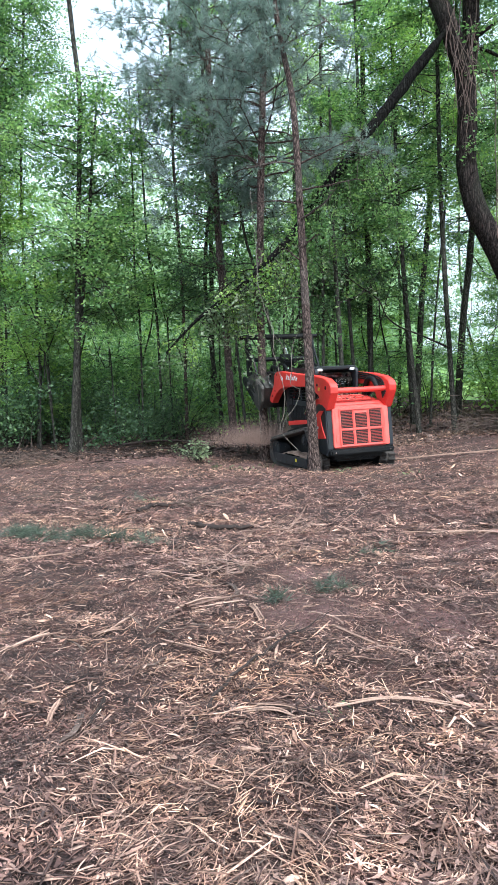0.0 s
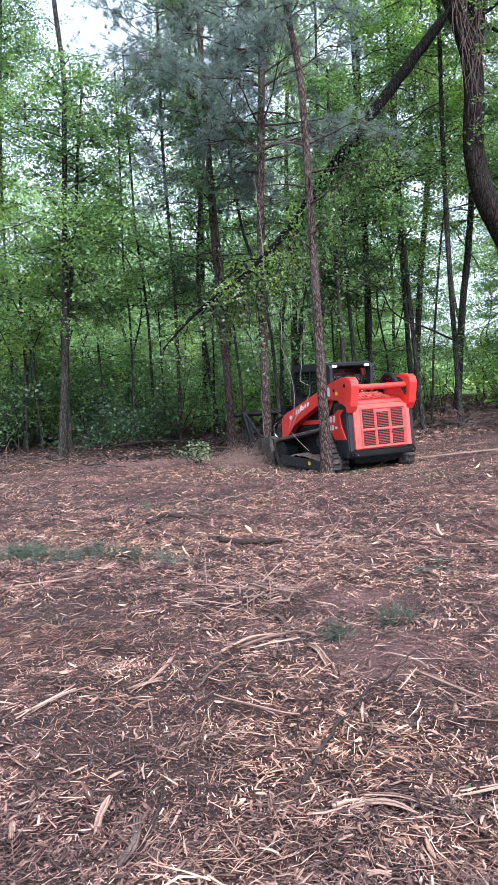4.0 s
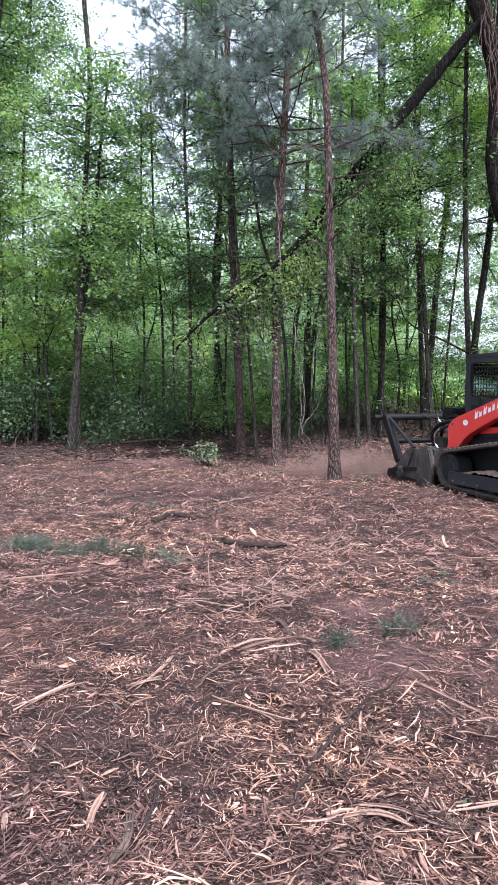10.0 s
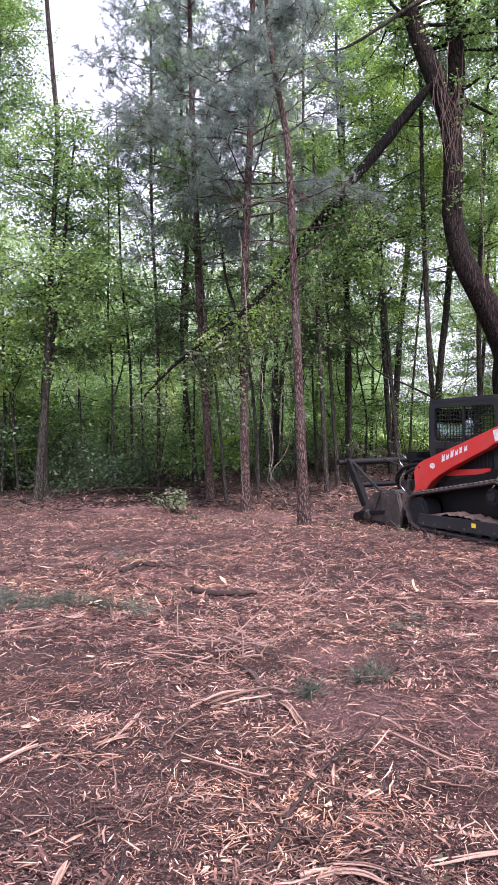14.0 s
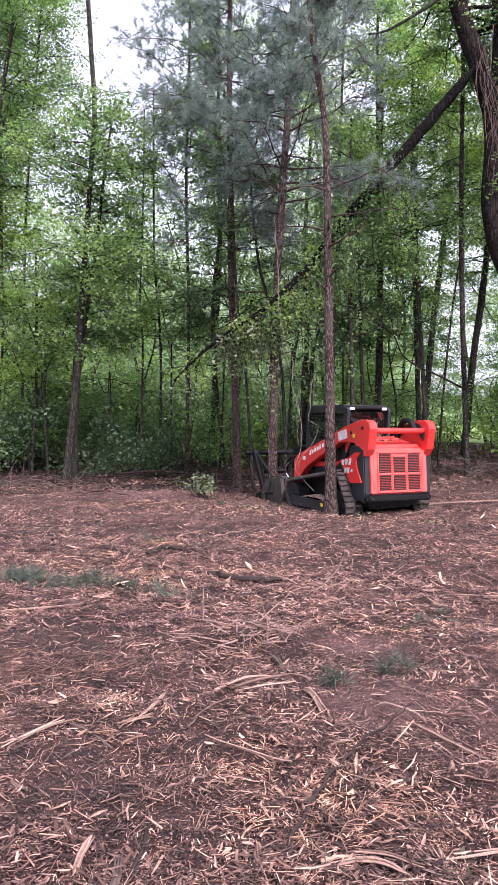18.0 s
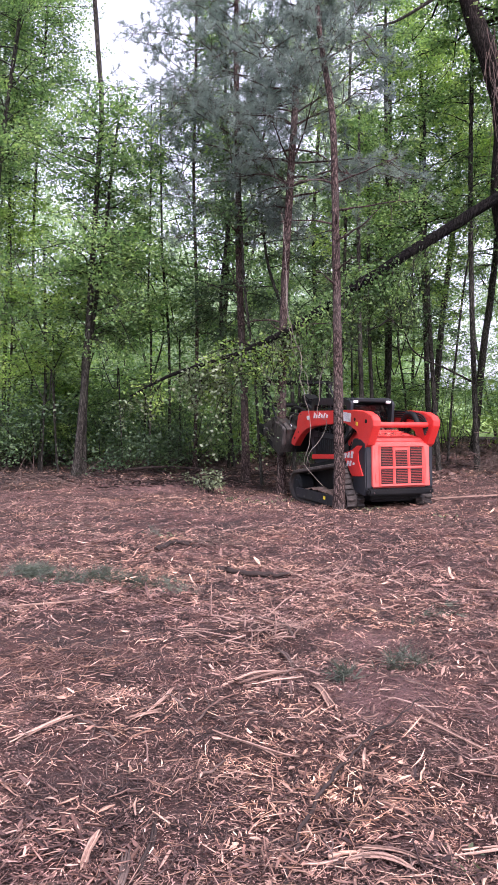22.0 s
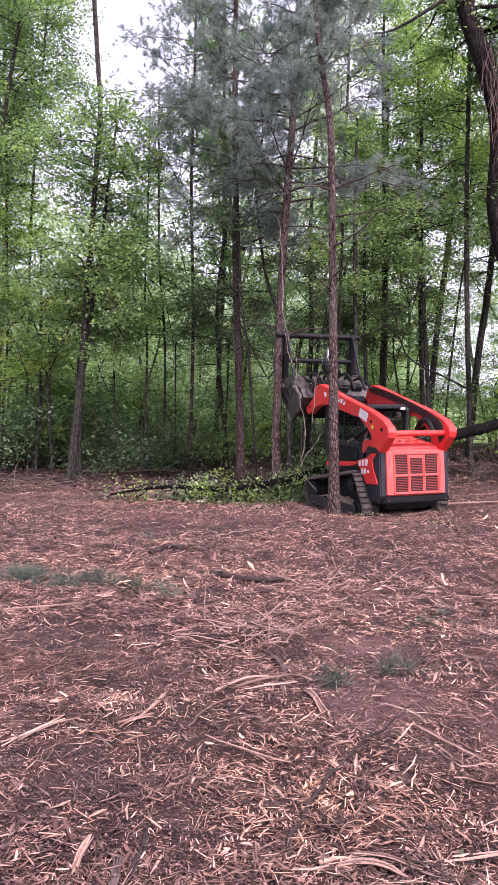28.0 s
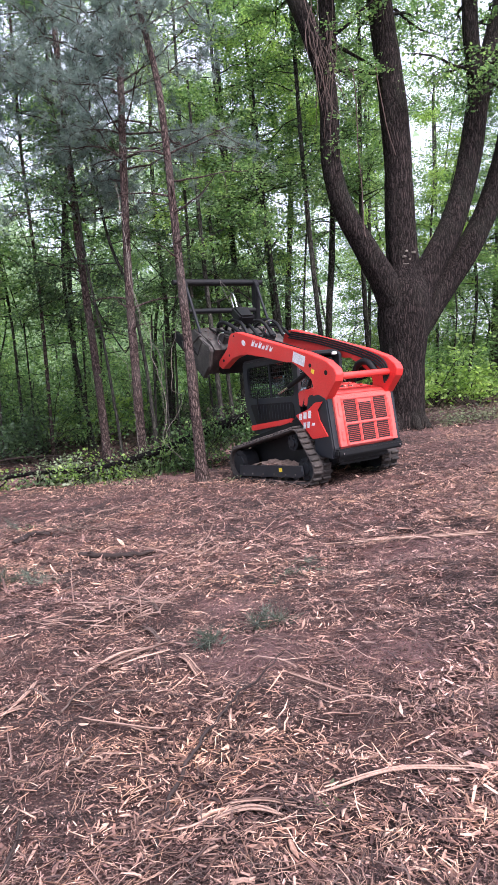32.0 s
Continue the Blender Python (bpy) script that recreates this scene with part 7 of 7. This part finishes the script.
    for x, y, r, n in ((0.1, 4.75, 0.45, 60), (-0.6, 8.2, 0.5, 40), (0.9, 6.3, 0.45, 40), (2.6, 9.6, 0.7, 60), (-2.6, 9.4, 0.6, 40)):
        mb = Mesh()
        for k in range(n):
            a = np.array((x + rng.normal(0, r * 0.5), y + rng.normal(0, r * 0.3), 0))
            a[2] = gz(a[0], a[1]) + 0.02 + abs(rng.normal(0, 0.05))
            tube(mb, bough(rng, a, rng.normal(0, 1, 3) * (1, 0.7, 0.2), rng.uniform(0.1, 0.45), 0.1, 0.1, 5), (rng.uniform(0.003, 0.008), 0.002), 4, cap=False)
        tagged(new("brush_heap", mb.data("brush_heap", SPLIT if r < 0.48 else DEADWOOD)), "low tangle of broken twigs on the mulch", "brush heap", kind="stuff")
    # heaps of cut brush
    rng = np.random.default_rng(5)
    for x, y, r, h, label in ((5.9, 16.3, 0.8, 0.8, "heap of dark cut twigs by a trunk"), (-5.5, 15.2, 1.6, 0.25, "low heap of torn brush at the wood's edge"), (8.6, 16.2, 1.0, 0.4, "scattered twigs beside the oak's foot")):
        mb = Mesh()
        for k in range(130):
            a = np.array((x + rng.normal(0, r * 0.5), y + rng.normal(0, r * 0.4), 0))
            a[2] = gz(a[0], a[1]) + abs(rng.normal(0, h * 0.4))
            tube(mb, bough(rng, a, rng.normal(0, 1, 3) * (1, 1, 0.35), rng.uniform(0.3, 1.0), 0.3, 0.14, 5), (0.01, 0.003), 4, cap=False)
        tagged(new("brush_heap", mb.data("brush_heap", DEADWOOD)), label, "brush heap", kind="stuff")
    mb = Mesh()
    tube(mb, spline([(-3.4, 17.7, 0.06), (-2.5, 18.1, 0.1), (-1.6, 18.2, 0.05), (-0.9, 18.5, 0.02)], 0.2), (0.035, 0.03, 0.018), 8, 0.12, rng)
    tagged(new("fallen_log", mb.data("fallen_log", DARKWOOD, True)), "thin dark fallen log along the wood's edge", "log")


build_ground()
build_trees()
build_oak()
LOADER, ARMS, HEAD = build_loader()
BROKEN = build_limb()
build_hanging_vines()
CLOUD = build_dust()
build_small_things()
build_mulch()


# ---- what moves ----
DRIVE = (
    (0.0, 1.84, 12.67, -0.11, 110.1, -0.9, -0.8),
    (1.0, 1.72, 12.55, -0.12, 113.5, -0.6, 0.2),
    (2.0, 1.76, 12.76, -0.14, 113.3, -0.7, -0.1),
    (3.0, 1.78, 12.81, -0.14, 112.7, -0.8, -0.3),
    (5.5, 2.38, 11.71, -0.10, 113.8, -0.5, -0.6),
    (6.0, 2.67, 11.39, -0.06, 111.6, 0.2, -0.9),
    (6.5, 2.89, 11.20, -0.04, 112.8, 0.2, -0.8),
    (7.0, 3.13, 10.94, -0.04, 112.2, -0.0, -0.7),
    (7.5, 3.34, 10.65, -0.01, 111.6, -0.1, -0.4),
    (8.0, 3.51, 10.24, 0.02, 110.6, 0.2, -0.0),
    (8.5, 3.68, 9.95, 0.04, 110.2, 0.0, 0.2),
    (9.0, 3.78, 9.58, 0.06, 108.1, -0.2, 0.2),
    (9.5, 3.90, 9.28, 0.07, 110.3, -0.4, 0.6),
    (10.0, 4.02, 9.22, 0.07, 109.5, -0.2, 0.6),
    (10.5, 4.18, 9.30, 0.08, 113.2, 0.2, 0.3),
    (11.0, 4.26, 9.38, 0.09, 116.7, 0.4, 0.2),
    (11.5, 4.31, 9.52, 0.09, 118.5, 0.9, 0.2),
    (12.0, 4.27, 9.42, 0.08, 117.2, 0.5, -0.1),
    (12.5, 4.25, 9.37, 0.08, 116.0, 0.2, -0.2),
    (13.0, 4.15, 9.17, 0.07, 109.3, -0.3, -0.4),
    (13.5, 4.21, 9.33, 0.07, 114.2, -0.3, -0.2),
    (15.5, 3.26, 10.24, 0.02, 107.7, 0.6, 0.6),
    (16.0, 2.93, 10.93, -0.04, 112.0, 0.4, 0.7),
    (16.5, 2.63, 11.47, -0.10, 112.3, 0.0, 0.4),
    (17.0, 2.33, 11.96, -0.14, 112.1, -0.4, 0.1),
    (17.5, 2.08, 12.31, -0.15, 113.4, -0.3, 0.1),
    (18.0, 1.99, 12.43, -0.16, 113.7, -0.4, 0.1),
    (18.5, 1.96, 12.46, -0.16, 114.7, -0.6, 0.2),
    (19.0, 1.96, 12.50, -0.16, 114.9, -0.5, 0.4),
    (19.5, 1.98, 12.54, -0.16, 114.5, -0.5, 0.2),
    (20.0, 1.99, 12.54, -0.16, 113.9, -0.4, 0.2),
    (20.5, 1.95, 12.55, -0.16, 112.9, -0.6, 0.4),
    (21.0, 1.91, 12.52, -0.14, 112.2, -0.7, 0.4),
    (21.5, 1.91, 12.54, -0.14, 112.7, -1.0, 0.3),
    (22.0, 1.89, 12.49, -0.13, 112.9, -1.1, 0.4),
    (22.5, 1.91, 12.55, -0.13, 112.6, -1.3, 0.4),
    (23.0, 1.91, 12.55, -0.13, 112.6, -1.3, 0.4),
    (23.5, 1.88, 12.45, -0.13, 113.2, -1.3, 0.4),
    (24.0, 1.88, 12.47, -0.12, 113.2, -1.1, 0.3),
    (24.5, 1.87, 12.43, -0.13, 113.6, -1.2, 0.3),
    (25.0, 1.87, 12.44, -0.13, 113.4, -1.2, 0.4),
    (25.5, 1.88, 12.46, -0.13, 113.3, -1.1, 0.4),
    (27.5, 2.27, 12.60, -0.15, 109.2, -1.3, -0.5),
    (28.0, 2.27, 12.40, -0.14, 111.2, -1.2, -0.9),
    (28.5, 2.29, 12.18, -0.12, 113.4, -1.3, -0.9),
    (29.0, 2.38, 11.93, -0.10, 114.1, -1.1, -1.0),
    (29.5, 2.50, 11.59, -0.08, 114.7, -0.8, -1.0),
    (30.0, 2.65, 11.30, -0.07, 114.0, -0.3, -0.7),
    (30.5, 2.81, 11.07, -0.05, 114.0, 0.2, -0.8),
    (31.0, 2.96, 10.82, -0.03, 113.2, 1.0, -0.7),
    (31.5, 3.07, 10.61, -0.00, 113.1, 1.6, -0.7),
    (32.0, 3.16, 10.48, 0.02, 113.2, 2.0, -0.7),
)
LIFT = ((0, 22, 8), (0.5, 19, 6), (1, 15.4, 3), (1.5, 11.5, 1), (2, 8, 0), (2.5, 3.5, 0), (3, 0, 0), (3.5, 0, 0), (20.8, 0, 0), (21.2, 4, 2), (21.5, 11, 4), (22, 17, 5), (22.5, 23, 5), (23, 28, 5),
        (24, 29.5, 5), (25, 30.3, 5), (27.5, 32.5, 6), (28.5, 33.5, 6), (29.5, 35, 6), (30.5, 35.7, 5), (32, 35.5, 5))
# the two ends of the broken limb as it comes down
FALL = (
    (0, LIMB[0], LIMB[-1]), (20.9, LIMB[0], LIMB[-1]),
    (21.5, (5.0, 15.2, 8.7), (-1.75, 13.6, 2.1)), (22.0, (5.6, 15.1, 6.6), (-2.4, 13.5, 2.0)), (22.5, (6.2, 15.0, 5.3), (-2.3, 13.3, 1.0)), (23.0, (6.6, 14.9, 4.25), (-2.1, 13.1, 0.45)),
    (23.5, (6.6, 14.9, 3.1), (-2.4, 13.05, 0.5)), (24.0, (6.6, 14.9, 2.25), (-2.7, 13.05, 0.5)), (25.0, (6.6, 14.9, 2.0), (-2.7, 13.1, 0.12)), (27.5, (6.6, 14.9, 1.85), (-2.75, 13.1, 0.05)),
    (32, (6.6, 14.9, 1.85), (-2.75, 13.1, 0.05)))


def limb_pose(a, b):
    """The limb, stiff, with its ends on the line from a to b."""
    a0, b0 = Vector(LIMB[0]), Vector(LIMB[-1])
    turn = (b0 - a0).rotation_difference(Vector(b) - Vector(a))
    mid = (Vector(a) + Vector(b)) / 2 - turn @ ((a0 + b0) / 2 - Vector(LIMB_AT))
    return Matrix.LocRotScale(mid, turn, None)


def motions():
    walk(LOADER, [(t, pose(x, y, z, roll, pitch, head)) for t, x, y, z, head, pitch, roll in DRIVE])
    walk(ARMS, [(t, pose(PIVOT[0], 0, PIVOT[1], 0, -a, 0)) for t, a, b in LIFT])
    walk(HEAD, [(t, pose(PIVOT[0], 0, PIVOT[1], 0, -a, 0) @ pose(HINGE[0] - PIVOT[0], 0, HINGE[1] - PIVOT[1], 0, -b, 0)) for t, a, b in LIFT])
    walk(CLOUD, [(t, pose(*r)) for t, r in ((0, (0.6, 14.2, 0.3)), (1, (0.5, 14.0, 0.5)), (2, (0.3, 14.0, 0.2)), (3, (0.2, 14.2, -0.3)), (5, (0.6, 13.6, -0.1)), (6, (0.9, 13.2, 0.0)), (8, (1.4, 12.8, -0.05)),
                                            (9, (1.7, 12.6, -0.05)), (11, (2.0, 12.4, -0.05)), (13, (2.2, 12.2, -0.5)), (15, (2.2, 12.2, -1.6)), (32, (2.2, 12.2, -1.6)))])
    walk(BROKEN, [(t, limb_pose(a, b)) for t, a, b in FALL])


motions()
